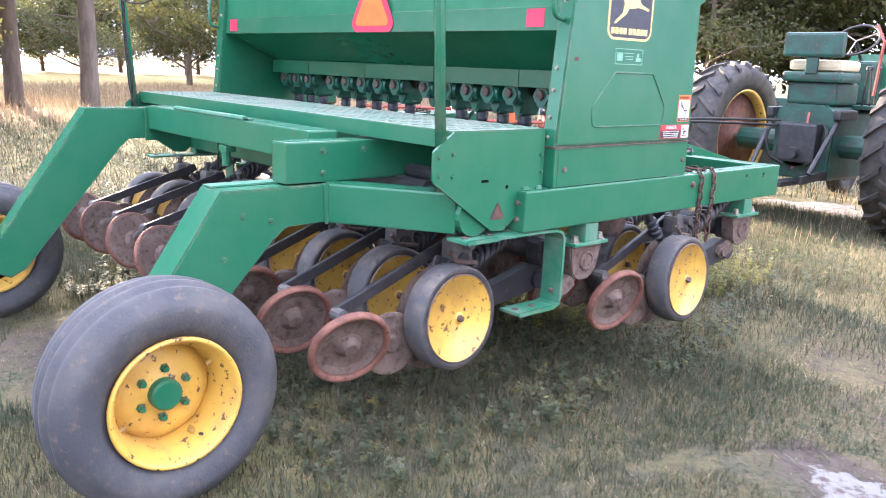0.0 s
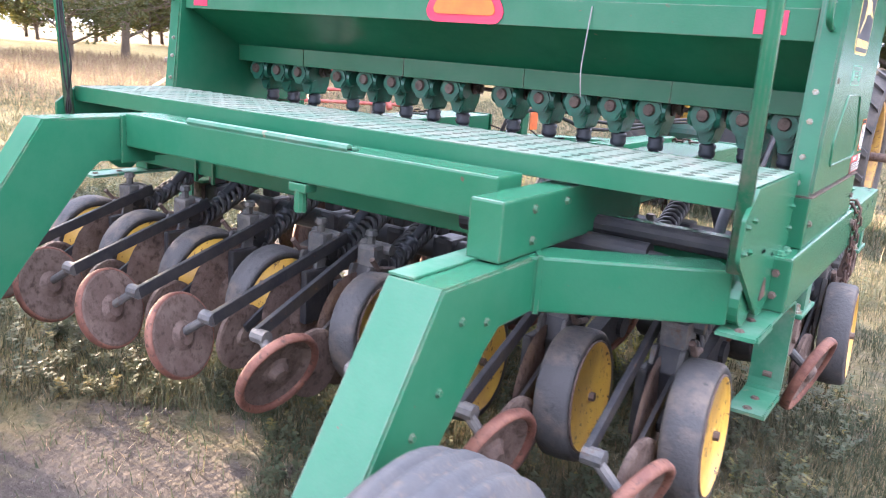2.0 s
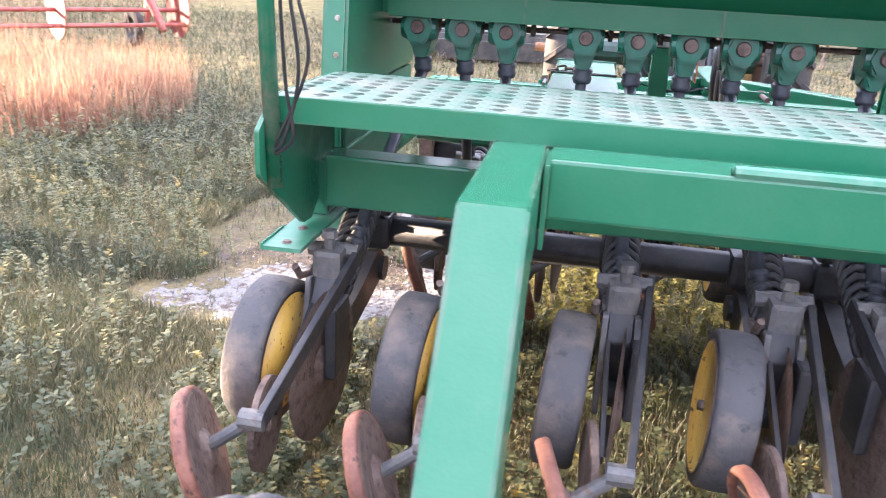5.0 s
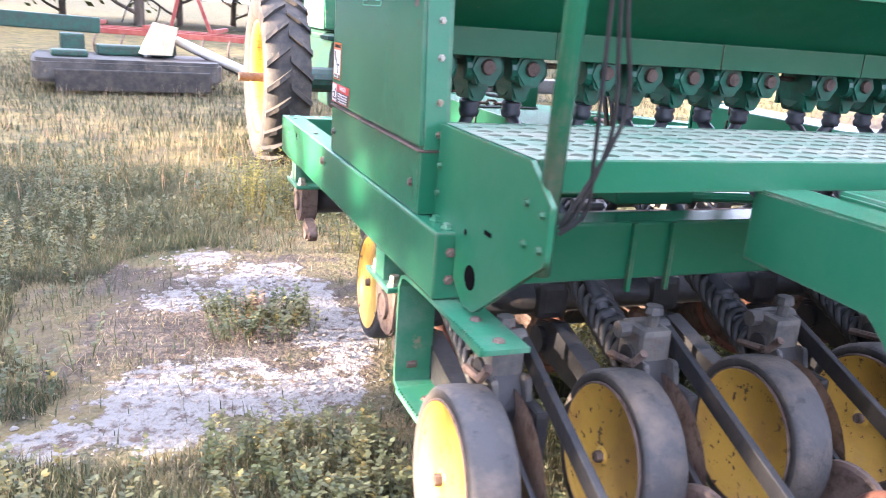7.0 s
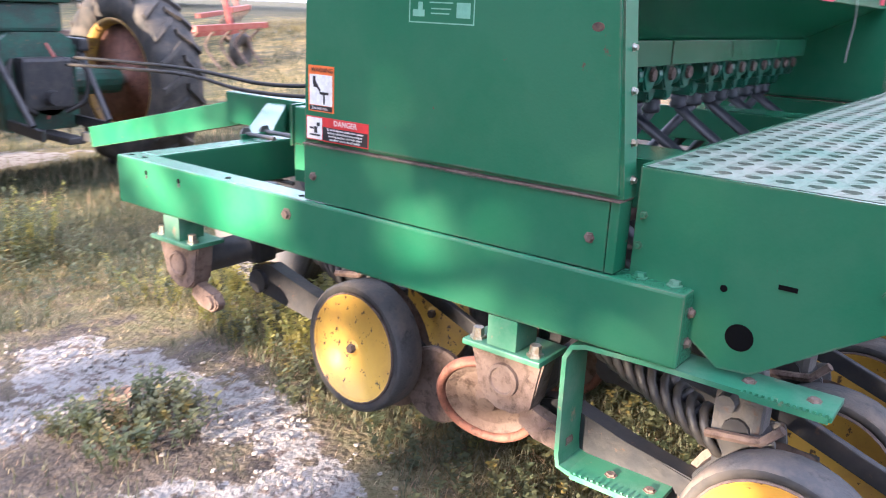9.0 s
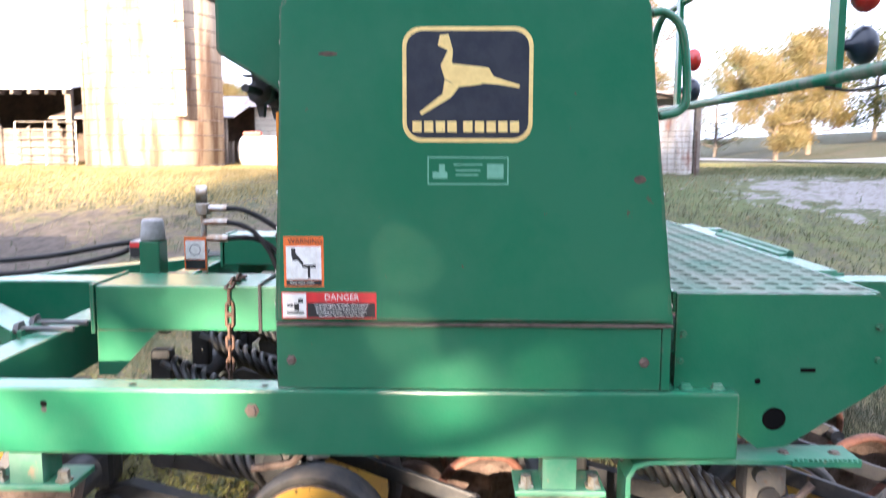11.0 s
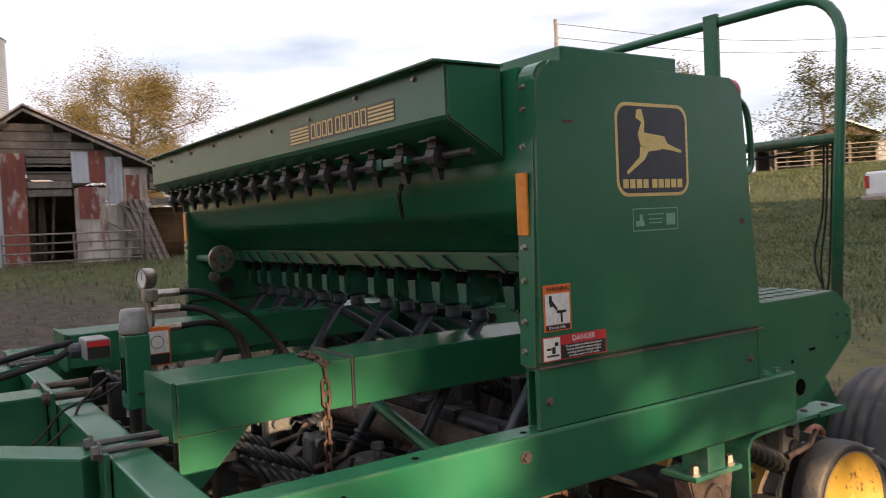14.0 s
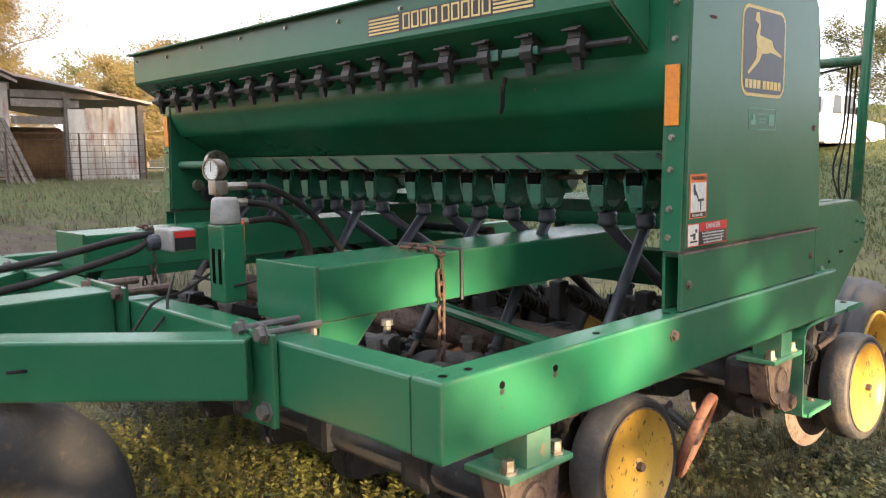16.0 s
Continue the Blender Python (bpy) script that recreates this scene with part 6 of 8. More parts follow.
plant(shrub, [(-14.0, -2.4, 20, 1.0), (-14.2, -1.3, 60, 0.9), (-14.4, -4.6, 120, 1.1), (-14.0, -6.8, 230, 0.95), (-15.0, -9.0, 300, 1.1)], "shrubs at the field edge")


# ---- buildings ----
def gable(name, label, cat, x0, x1, y0, y1, z0, eave, ridge, wall_mat, roof_mat, along="x", over=0.3):
    """A house with four walls of real thickness and a two-sided roof; the ridge runs along an axis."""
    h = thing(name, label, cat)
    t = 0.12
    ym, xm = (y0 + y1) / 2, (x0 + x1) / 2
    if along == "x":
        for x in (x0, x1 - t):
            part("gable_wall", prism(bmesh.new(), [(y0, z0), (y1, z0), (y1, eave), (ym, ridge), (y0, eave)], x, x + t, "x"), wall_mat, h)
        for y in (y0, y1 - t):
            part("wall", boxed(x0 + t, x1 - t, y, y + t, z0, eave - 0.05), wall_mat, h)
        for s, ya in ((-1, y0), (1, y1)):
            k = (ridge - eave) / (ym - y0)
            prof = [(ym, ridge + 0.05), (ya + s * over, eave - over * k + 0.05), (ya + s * over, eave - over * k), (ym, ridge)]
            part("roof", prism(bmesh.new(), prof, x0 - over, x1 + over, "x"), roof_mat, h)
    else:
        for y in (y0, y1 - t):
            part("gable_wall", prism(bmesh.new(), [(x0, z0), (x1, z0), (x1, eave), (xm, ridge), (x0, eave)], y, y + t, "y"), wall_mat, h)
        for x in (x0, x1 - t):
            part("wall", boxed(x, x + t, y0 + t, y1 - t, z0, eave - 0.05), wall_mat, h)
        for s, xa in ((-1, x0), (1, x1)):
            k = (ridge - eave) / (xm - x0)
            prof = [(xm, ridge + 0.05), (xa + s * over, eave - over * k + 0.05), (xa + s * over, eave - over * k), (xm, ridge)]
            part("roof", prism(bmesh.new(), prof, y0 - over, y1 + over, "y"), roof_mat, h)
    return h


def tin_shed():
    """The tin and board shed with its sagging lean-to."""
    X, y0, y1, z0, eave, ridge = 14.5, -2.30, 1.58, 1.0, 2.78, 4.10
    s = thing("barn", "old barn of grey boards patched with tin and rusty sheets", "barn")
    ym, eave_low, y_low = -0.24, 3.02, -2.62
    part("side_wall", boxed(X, X + 9, y1 - 0.1, y1, z0 - 0.2, eave), TIN, s)
    part("back_wall", prism(bmesh.new(), [(y0, z0), (y1, z0), (y1, eave), (ym, ridge), (y0, eave)], X + 8.9, X + 9, "x"), DARK_WOOD_AND_SHADE, s)
    part("inner_wall", boxed(X + 2.8, X + 2.9, y0, y1 - 0.1, z0, eave), DARK_WOOD_AND_SHADE, s)
    # corrugated sheets on the front
    def sheet(ya, yb, za, zb, mat, name="tin_sheet", x=X, tilt=0.0):
        b = bmesh.new()
        n = max(3, int((yb - ya) / 0.055))
        top, bot = [], []
        for k in range(n + 1):
            y = ya + (yb - ya) * k / n
            dx = 0.012 * (k % 2)
            top.append((b.verts.new((x - dx + tilt, y, zb)), b.verts.new((x - dx + 0.02 + tilt, y, zb))))
            bot.append((b.verts.new((x - dx, y, za)), b.verts.new((x - dx + 0.02, y, za))))
        for k in range(n):
            for q in (0, 1):
                b.faces.new((top[k][q], top[k + 1][q], bot[k + 1][q], bot[k][q]))
        for k in (0, n):
            b.faces.new((top[k][0], top[k][1], bot[k][1], bot[k][0]))
        return part(name, b, mat, s)
    for k in range(4):
        sheet(0.18 + k * 0.348, 0.515 + k * 0.348, z0 - 0.1, eave + 0.02 + 0.01 * (k % 2), TIN)
    sheet(-0.26, 0.17, z0 - 0.1, 3.25, TIN_RUST, "rusty_sheet")
    sheet(-1.42, -1.10, 2.66, 3.30, TIN, x=X - 0.04, tilt=0.03)
    sheet(-1.73, -1.43, 2.66, 3.32, TIN_RUST, "rusty_sheet", x=X - 0.04, tilt=0.03)
    sheet(-1.73, -1.12, z0 - 0.05, 2.56, TIN_PALE, "pale_sheet", x=X - 0.01)
    sheet(-1.60, -1.20, 1.92, 2.58, TIN_RUST, "rusty_sheet", x=X - 0.03)
    sheet(-2.08, -1.745, 2.22, 3.20, TIN, x=X - 0.012)
    sheet(-2.09, -1.745, z0, 2.20, TIN_PALE, "pale_sheet", x=X - 0.014)
    sheet(-2.57, -2.10, 1.15, 2.95, TIN_PALE, "pale_sheet", x=X - 0.012)
    sheet(-2.40, -2.13, 2.20, 2.82, TIN_RUST, "rusty_sheet", x=X - 0.032)
    # boards of the gable
    rnd = random.Random(3)
    zb = eave + 0.06
    k = 0
    while zb < ridge - 0.2:
        hb = rnd.uniform(0.15, 0.20)
        half = (ridge - zb - hb) / (ridge - eave) * (y1 - ym)
        wide = min(2.36, (ridge - zb - hb) / (ridge - eave_low) * (ym - y_low))
        if half > 0.1 and not (k == 1):
            b = boxed(X + 0.02, X + 0.045, ym - wide - rnd.uniform(0, 0.03), ym + half, zb, zb + hb - 0.015)
            part("board", b, GREY_WOOD, s)
        zb += hb
        k += 1
    for i in range(5):
        b = boxed(X + 0.02, X + 0.04, -1.10 + rnd.uniform(-0.02, 0.02), -0.28, 2.40 + i * 0.165, 2.535 + i * 0.165)
        part("board", b, GREY_WOOD, s)
    for i in range(4):
        y = -2.72 + i * 0.125
        b = beam(bmesh.new(), (X - 0.62 - 0.04 * rnd.random(), y - 0.05, z0 - 0.05), (X - 0.06, y + 0.30, z0 + 1.22 + 0.12 * rnd.random()), 0.11, 0.025, 0)
        part("loose_plank", b, GREY_WOOD, s)
    for p, q in (((-0.50, -2.80, 0.10), (-0.12, -1.70, 0.85)), ((-0.20, -2.55, 0.95), (-0.10, -1.95, 1.22)), ((-0.45, -2.00, 0.00), (-0.15, -2.25, 0.90)), ((-0.16, -2.48, 1.05), (-0.10, -2.02, 1.0))):
        b = beam(bmesh.new(), (X + p[0], p[1], z0 + p[2]), (X + q[0], q[1], z0 + q[2]), 0.10, 0.03, 0)
        part("loose_plank", b, GREY_WOOD, s)
    for i in range(7):
        y = -0.30 - i * 0.07
        part("post", beam(bmesh.new(), (X + 0.5 + 0.2 * rnd.random(), y, z0), (X + 0.3, y + 0.2 * (rnd.random() - 0.5), z0 + 1.5), 0.05, 0.05, 0), DARK_WOOD_AND_SHADE, s)
    # roof sheets
    for sg, ya, ez in ((-1, y_low, eave_low), (1, y1, eave)):
        kk = (ridge - ez) / abs(ym - ya)
        over = 0.28 if sg > 0 else 0.05
        prof = [(ym, ridge + 0.10), (ya + sg * over, ez - over * kk + 0.10), (ya + sg * over, ez - over * kk + 0.06), (ym, ridge + 0.06)]
        part("roof", prism(bmesh.new(), prof, X - 0.28, X + 9.2, "x"), ROOF, s)
        part("verge_board", prism(bmesh.new(), [(u, v - 0.10) for u, v in prof[:2]] + [(u, v - 0.12) for u, v in prof[2:]], X - 0.30, X - 0.27, "x"), GREY_WOOD, s)
    # lean-to
    prof = [(-2.66, 3.13), (-5.40, 2.67), (-5.40, 2.62), (-2.66, 3.08)]
    part("lean_to_roof", prism(bmesh.new(), prof, X - 0.25, X + 6, "x"), ROOF, s)
    for y, z, w in ((-2.62, 2.80, 2.1), (-2.62, 2.62, 1.3), (-2.62, 2.28, 1.0)):
        part("rail_board", boxed(X, X + 0.03, y - w, y, z - 0.1, z + 0.05), GREY_WOOD, s)
    part("lean_to_post", boxed(X - 0.05, X + 0.09, -3.72, -3.60, z0 - 0.1, 2.72), GREY_WOOD, s)
    part("lean_to_post", boxed(X - 0.05, X + 0.09, -5.25, -5.12, z0 - 0.1, 2.62), GREY_WOOD, s)
    for k in range(4):
        sheet(-5.06 + k * 0.355, -4.72 + k * 0.355, z0 - 0.1, 2.58 - 0.03 * k, TIN_PALE, "pale_sheet", x=X - 0.12 - 0.006 * (k % 2), tilt=0.05)
    part("lean_to_back", boxed(X + 5.9, X + 6, -5.3, -2.5, z0, 1.9), DARK_WOOD_AND_SHADE, s)
    for i in range(4):
        b = lathe(bmesh.new(), [(0.0, 0.0), (0.0, 0.55), (0.05, 0.60), (1.05, 0.60), (1.1, 0.55), (1.1, 0.0)], 20, "y", (X + 1.6 + 1.3 * (i // 2), -3.75 + 1.2 * (i % 2) - 0.3, z0 + 0.58))
        tagged(part("hay_bale", b, HAY, smooth=True), "round brown hay bale under the lean-to roof", "hay bale", "hay bales")


def farm_gate(x, y0, y1, z0, h, mat, lean=0.0, bars=6, name="gate", label="grey tubular farm gate leaning on the barn", wire=False, r=0.018):
    g = thing(name, label, "gate", (x, y0, z0))
    w = y1 - y0
    for k in range(bars):
        z = 0.12 + (h - 0.12) * k / (bars - 1)
        part("bar", tube(bmesh.new(), [(lean * z, 0, z), (lean * z, w, z)], r, 6), mat, g)
    for k in range(3):
        y = w * k / 2
        part("upright", tube(bmesh.new(), [(lean * 0.1, y, 0.0), (lean * h, y, h)], 0.02, 6), mat, g)
    if wire:
        b = bmesh.new()
        for k in range(int(w / 0.15)):
            tube(b, [(lean * 0.1 + 0.02, 0.15 * k, 0.1), (lean * h + 0.02, 0.15 * k, h)], 0.004, 4)
        part("wire_mesh", b, mat, g)
    return g


tin_shed()
farm_gate(13.1, -2.05, 0.35, rise(13.1, -1) - 0.16, 0.80, GREY_WOOD, 0.12, 5)
farm_gate(13.9, -5.0, -2.3, rise(13.9, -3), 0.95, CHAIN, 0.0, 8, "wire_fence", "rusty wire fence before the lean-to", True, 0.005)

house = gable("farm_building", "long whitewashed farm building with an old metal roof", "building", 26.0, 33.0, -3.0, 7.6, 0.9, 3.25, 4.9, WHITEWASH, ROOF, "y", 0.35)
for y, z, w, hh in ((5.55, 1.95, 0.62, 0.75), (4.25, 1.95, 0.62, 0.75), (1.0, 1.95, 0.6, 0.5)):
    wnd = part("window", boxed(25.975, 25.998, y, y + w, z, z + hh), GLASS_DARK, house)
    b = bmesh.new()
    for a0, a1, c0, c1 in ((-0.08, w + 0.08, -0.10, 0.0), (-0.08, w + 0.08, hh, hh + 0.08), (-0.08, 0.0, 0.0, hh), (w, w + 0.08, 0.0, hh), (0, w, hh * 0.5 - 0.02, hh * 0.5 + 0.02)):
        box(b, 25.955, 25.974, y + a0, y + a1, z + c0, z + c1)
    part("window_frame", b, GREY_WOOD, wnd)
for k in range(24):
    part("rafter_end", boxed(25.70, 25.99, -2.6 + k * 0.42, -2.52 + k * 0.42, 3.03, 3.12), GREY_WOOD, house)
for k in range(11):
    part("board_joint", boxed(25.992, 25.9985, -3.0, 7.6, 1.12 + k * 0.19, 1.13 + k * 0.19), GREY_WOOD, house)

porch = thing("open_shed", "open-fronted shed with a low metal roof beside the whitewashed building", "shed")
part("roof", prism(bmesh.new(), [(23.6, 2.62), (27.5, 3.55), (27.5, 3.60), (23.6, 2.67)], 7.7, 14.0, "y"), ROOF, porch)
for y in (8.0, 9.9, 12.0, 13.8):
    part("post", boxed(23.75, 23.9, y, y + 0.15, 0.8, 2.66), GREY_WOOD, porch)
part("back_wall", boxed(27.3, 27.4, 7.7, 14.0, 0.8, 3.4), DARK_WOOD_AND_SHADE, porch)
for k in range(16):
    part("slat", boxed(23.70, 23.73, 7.75 + k * 0.13, 7.83 + k * 0.13, 0.9, 1.85), GREY_WOOD, porch)
farm_gate(23.0, 8.2, 12.0, rise(23, 9), 1.3, STEEL, 0.0, 6, "wire_fence", "wire fence before the open shed", True, 0.007)
farm_gate(21.0, 1.5, 5.6, rise(21, 3), 1.35, STEEL, 0.0, 7, "gate", "long tubular gate before the whitewashed building")
b = lathe(bmesh.new(), [(0, 0.0), (0, 0.42), (0.05, 0.5), (1.75, 0.5), (1.8, 0.42), (1.8, 0.0)], 22, "y", (22.6, 5.4, rise(22, 6) + 0.48))
tagged(part("water_tank", b, PALE, smooth=True), "pale cylindrical tank lying by the fence", "tank")
b = boxed(22.4, 22.7, 6.5, 7.1, rise(22, 6) + 0.98, rise(22, 6) + 1.12, 0.05)
tagged(part("fuel_can", b, RED_PAINT), "small red can on the pale tank", "can")
b = lathe(bmesh.new(), tyre_profile(0.36, 0.2, 0.22), 20, "x", (21.8, 4.6, rise(22, 5) + 0.34), closed=True)
tagged(part("old_tyre", b, RUBBER_DARK, smooth=True), "worn black tyre leaning by the tank", "tyre")


def silo():
    s = thing("silo", "tall stained concrete stave silo with steel hoops", "silo", (20.8, 9.3, 0.75))
    part("wall", lathe(bmesh.new(), [(0, 2.0), (15, 2.0), (15, 1.85), (0, 1.85)], 48, "z", closed=True), CONCRETE, s, smooth=True)
    part("dome", lathe(bmesh.new(), [(15.0, 2.05), (15.7, 1.6), (16.2, 0.8), (16.35, 0.0)], 32, "z"), TIN, s, smooth=True)
    for k in range(34):
        part("hoop", lathe(bmesh.new(), [(0.35 + k * 0.43, 2.0), (0.37 + k * 0.43, 2.014), (0.39 + k * 0.43, 2.0)], 40, "z"), RUST, s)
    a = radians(219)
    for k in range(10):
        c = Vector((2.06 * math.cos(a), 2.06 * math.sin(a), 0))
        b = box(bmesh.new(), -0.10, 0.32, -0.11, 0.11, 1.75 + k * 1.3, 3.01 + k * 1.3, 0.02, Matrix.Translation(c) @ Matrix.Rotation(a, 4, "Z"))
        part("chute_section", b, CONCRETE, s)


silo()


def grain_bin():
    s = thing("grain_bin", "tall shiny corrugated steel grain bin with a cone roof", "silo", (41.0, -1.3, 0.9))
    prof = [(0, 1.6)]
    for k in range(90):
        prof += [(0.1 + k * 0.114, 1.60), (0.157 + k * 0.114, 1.625)]
    prof += [(10.35, 1.6)]
    part("wall", lathe(bmesh.new(), prof, 40, "z"), BIN, s)
    part("roof", lathe(bmesh.new(), [(10.32, 1.68), (11.25, 0.35), (11.35, 0.35), (11.42, 0.0)], 28, "z"), BIN, s)
    b = bmesh.new()
    for k in range(2):
        tube(b, [(-1.45 - 0.0, 0.95 + 0.35 * k, 0), (-1.45, 0.95 + 0.35 * k, 10.6)], 0.02, 5)
    for k in range(34):
        tube(b, [(-1.45, 0.95, 0.3 + k * 0.3), (-1.45, 1.30, 0.3 + k * 0.3)], 0.014, 4)
    part("ladder", b, STEEL, s)


grain_bin()

barn2 = thing("pole_barn", "low open barn of weathered planks with a tin roof", "barn")
part("roof", prism(bmesh.new(), [(21.2, 3.42), (28.0, 4.5), (28.0, 4.56), (21.2, 3.48)], 12.0, 24.0, "y"), TIN, barn2)
for y in (12.2, 14.6, 17.0, 19.6, 22.0):
    part("post", boxed(21.5, 21.7, y, y + 0.18, 0.8, 3.46), GREY_WOOD, barn2)
part("back_wall", boxed(27.8, 27.9, 12.0, 24.0, 0.8, 4.4), DARK_WOOD_AND_SHADE, barn2)
for k in range(22):
    part("rafter_end", boxed(21.0, 21.5, 12.1 + k * 0.54, 12.2 + k * 0.54, 3.26, 3.40), GREY_WOOD, barn2)
for y0, y1 in ((12.5, 14.5), (14.9, 16.8), (17.3, 19.5), (19.9, 21.9)):
    for k in range(6):
        part("plank", boxed(21.44, 21.48, y0, y1, 1.05 + k * 0.20, 1.22 + k * 0.20), GREY_WOOD, barn2)
    for y in (y0 + 0.05, (y0 + y1) / 2, y1 - 0.1):
        part("batten", boxed(21.40, 21.438, y, y + 0.07, 1.0, 2.3), GREY_WOOD, barn2)

def pallet(x, y, z, turn, lean):
    """A weathered pallet that leans on its edge."""
    p = thing("pallet", "weathered wooden pallet leaning on a gate", "pallet", (x, y, z), turn, "pallets")
    tip = Matrix.Rotation(radians(lean), 4, "Y")
    for k in range(7):
        b = boxed(-0.012, 0.012, -0.62 + 0.19 * k, -0.50 + 0.19 * k, 0.0, 1.10)
        bmesh.ops.transform(b, matrix=tip, verts=b.verts)
        part("slat", b, GREY_WOOD, p)
    for k in range(3):
        b = boxed(0.014, 0.10, -0.62, 0.64, 0.03 + 0.48 * k, 0.09 + 0.48 * k)
        bmesh.ops.transform(b, matrix=tip, verts=b.verts)
        part("runner", b, GREY_WOOD, p)
    return p


zp = rise(20.9, 16)
pallet(20.75, 16.95, zp, 4, 16)
pallet(20.80, 15.50, zp, -3, 18)
farm_gate(21.15, 14.4, 18.6, zp, 1.30, STEEL, 0.0, 6, "gate", "tubular gate across the open barn behind pallets")
farm_gate(21.2, 11.95, 13.85, zp, 1.38, STEEL, 0.0, 6, "gate", "tubular gate beside the silo")
b = boxed(20.45, 20.75, 17.2, 17.75, zp, zp + 0.30, 0.03)
tagged(part("crate", b, WHITEWASH), "small white box on the grass", "box")


def machine_shed():
    """Open-ended pole shed on the rise; its gable end looks down at the yard."""
    m = thing("machine_shed", "open machine shed with a metal roof and painted gable shade", "shed", (26.9, -51.9, 3.5), 52)
    for g in (-1, 1):
        prof = [(0, 3.86), (g * 2.75, 2.78), (g * 2.75, 2.74), (0, 3.80)]
        part("roof", prism(bmesh.new(), prof, -11.0, 0.4, "y"), TIN, m)
        part("verge_board", prism(bmesh.new(), [(u, v - 0.07) for u, v in prof], 0.40, 0.44, "y"), WHITEWASH, m)
        for y in (-0.1, -3.6, -7.2, -10.6):
            part("post", boxed(g * 2.35 - 0.09, g * 2.35 + 0.09, y - 0.09, y + 0.09, -0.3, 2.85), GREY_WOOD, m)
    # Dark sheet fills the open gable, standing for the shade under the roof.
    part("gable_end", prism(bmesh.new(), [(-2.5, 2.70), (2.5, 2.70), (0, 3.70)], -0.06, 0.0, "y"), DARK_WOOD_AND_SHADE, m)
    part("back_wall", prism(bmesh.new(), [(-2.4, -0.2), (2.4, -0.2), (2.4, 2.76), (0, 3.7), (-2.4, 2.76)], -10.9, -10.8, "y"), DARK_WOOD_AND_SHADE, m)
    part("side_wall", boxed(-2.46, -2.40, -10.7, -0.2, -0.2, 2.7), DARK_WOOD_AND_SHADE, m)
    f = thing("rail_fence", "pale rail fence along the top of the rise", "fence", (21.3, -41.4, rise(21.3, -41.4)), 30)
    for k in range(5):
        part("rail", boxed(-4.5, 3.2, -0.03, 0.03, 0.22 + 0.26 * k, 0.27 + 0.26 * k), GREY_WOOD, f)
    for k in range(5):
        part("post", boxed(-4.5 + 1.9 * k, -4.36 + 1.9 * k, -0.14, -0.032, -0.3, 1.42), GREY_WOOD, f)
    w = thing("shed", "small pale shed beside the machine shed", "shed", (26.4, -59.0, 3.5), 52)
    part("wall", boxed(-1.7, 1.7, -4.0, 0.0, -0.2, 2.5), PALE, w)
    for g in (-1, 1):
        part("roof", prism(bmesh.new(), [(0, 3.16), (g * 2.0, 2.50), (g * 2.0, 2.45), (0, 3.10)], -4.2, 0.25, "y"), TIN, w)


machine_shed()


# ---- vehicles and machines in the yard ----
def pickup():
    p = thing("pickup_truck", "white pickup truck parked on the grass", "truck", (7.1, -19.05, rise(7.1, -19.05) + 0.05), -10)
    # length along local -Y: tail at y 0, nose towards -Y
    part("bed", prism(bmesh.new(), rounded([(0.0, 0.55), (-2.1, 0.55), (-2.1, 1.18), (0.0, 1.18)], 0.05, 3), -0.92, 0.92, "x", 0.03), WHITE_CAR, p)
    part("bumper", boxed(-0.95, 0.95, 0.02, 0.14, 0.42, 0.56, 0.03), STEEL, p)
    for s in (-1, 1):
        part("tail_lamp", boxed(s * 0.80, s * 0.915, 0.002, 0.03, 0.75, 1.08, 0.01), RED_LENS, p)
    part("tailgate_band", boxed(-0.76, 0.76, 0.002, 0.012, 0.62, 1.12, 0.005), WHITE_CAR, p)
    out = rounded([(-2.12, 0.50), (-3.95, 0.50), (-3.95, 1.20), (-3.45, 1.93), (-2.30, 1.95), (-2.12, 1.24)], [0, 0, 0.05, 0.1, 0.1, 0], 4)
    part("cab", prism(bmesh.new(), out, -0.90, 0.90, "x", 0.04), WHITE_CAR, p)
    part("rear_window", boxed(-0.68, 0.68, -2.16, -2.12, 1.36, 1.80, 0.01, None), GLASS_DARK, p)
    for s in (-1, 1):
        for w in ([(-2.34, 1.32), (-2.80, 1.32), (-2.80, 1.84), (-2.42, 1.84)], [(-2.94, 1.32), (-3.78, 1.32), (-3.42, 1.84), (-2.94, 1.84)]):
            part("side_window", prism(bmesh.new(), w, s * 0.902, s * 0.915, "x"), GLASS_DARK, p)
        part("door_seam", boxed(s * 0.901, s * 0.906, -2.885, -2.865, 0.60, 1.88), RUBBER_DARK, p)
        part("door_handle", boxed(s * 0.906, s * 0.93, -3.12, -2.98, 1.16, 1.20, 0.006), BLACK, p)
        part("side_mirror", boxed(s * 0.93, s * 1.12, -3.66, -3.56, 1.30, 1.50, 0.02), BLACK, p)
    part("tailgate_handle", boxed(-0.10, 0.10, 0.013, 0.025, 1.03, 1.07, 0.004), BLACK, p)
    part("plate_bar", boxed(-0.15, 0.15, 0.142, 0.150, 0.44, 0.54), WHITE, p)
    part("hood", prism(bmesh.new(), rounded([(-3.96, 0.50), (-5.3, 0.50), (-5.3, 1.05), (-3.96, 1.19)], [0, 0.05, 0.12, 0], 3), -0.90, 0.90, "x", 0.04), WHITE_CAR, p)
    for y in (-1.05, -4.2):
        for s in (-1, 1):
            t = part("tyre", lathe(bmesh.new(), tyre_profile(0.37, 0.22, 0.24), 24, "x", (s * 0.80, y, 0.36), closed=True), RUBBER_DARK, p, smooth=True)
            part("rim", lathe(bmesh.new(), [(s * 0.90, 0.215), (s * 0.87, 0.17), (s * 0.89, 0.0)], 20, "x", (0, y, 0.36)), STEEL, t)


pickup()


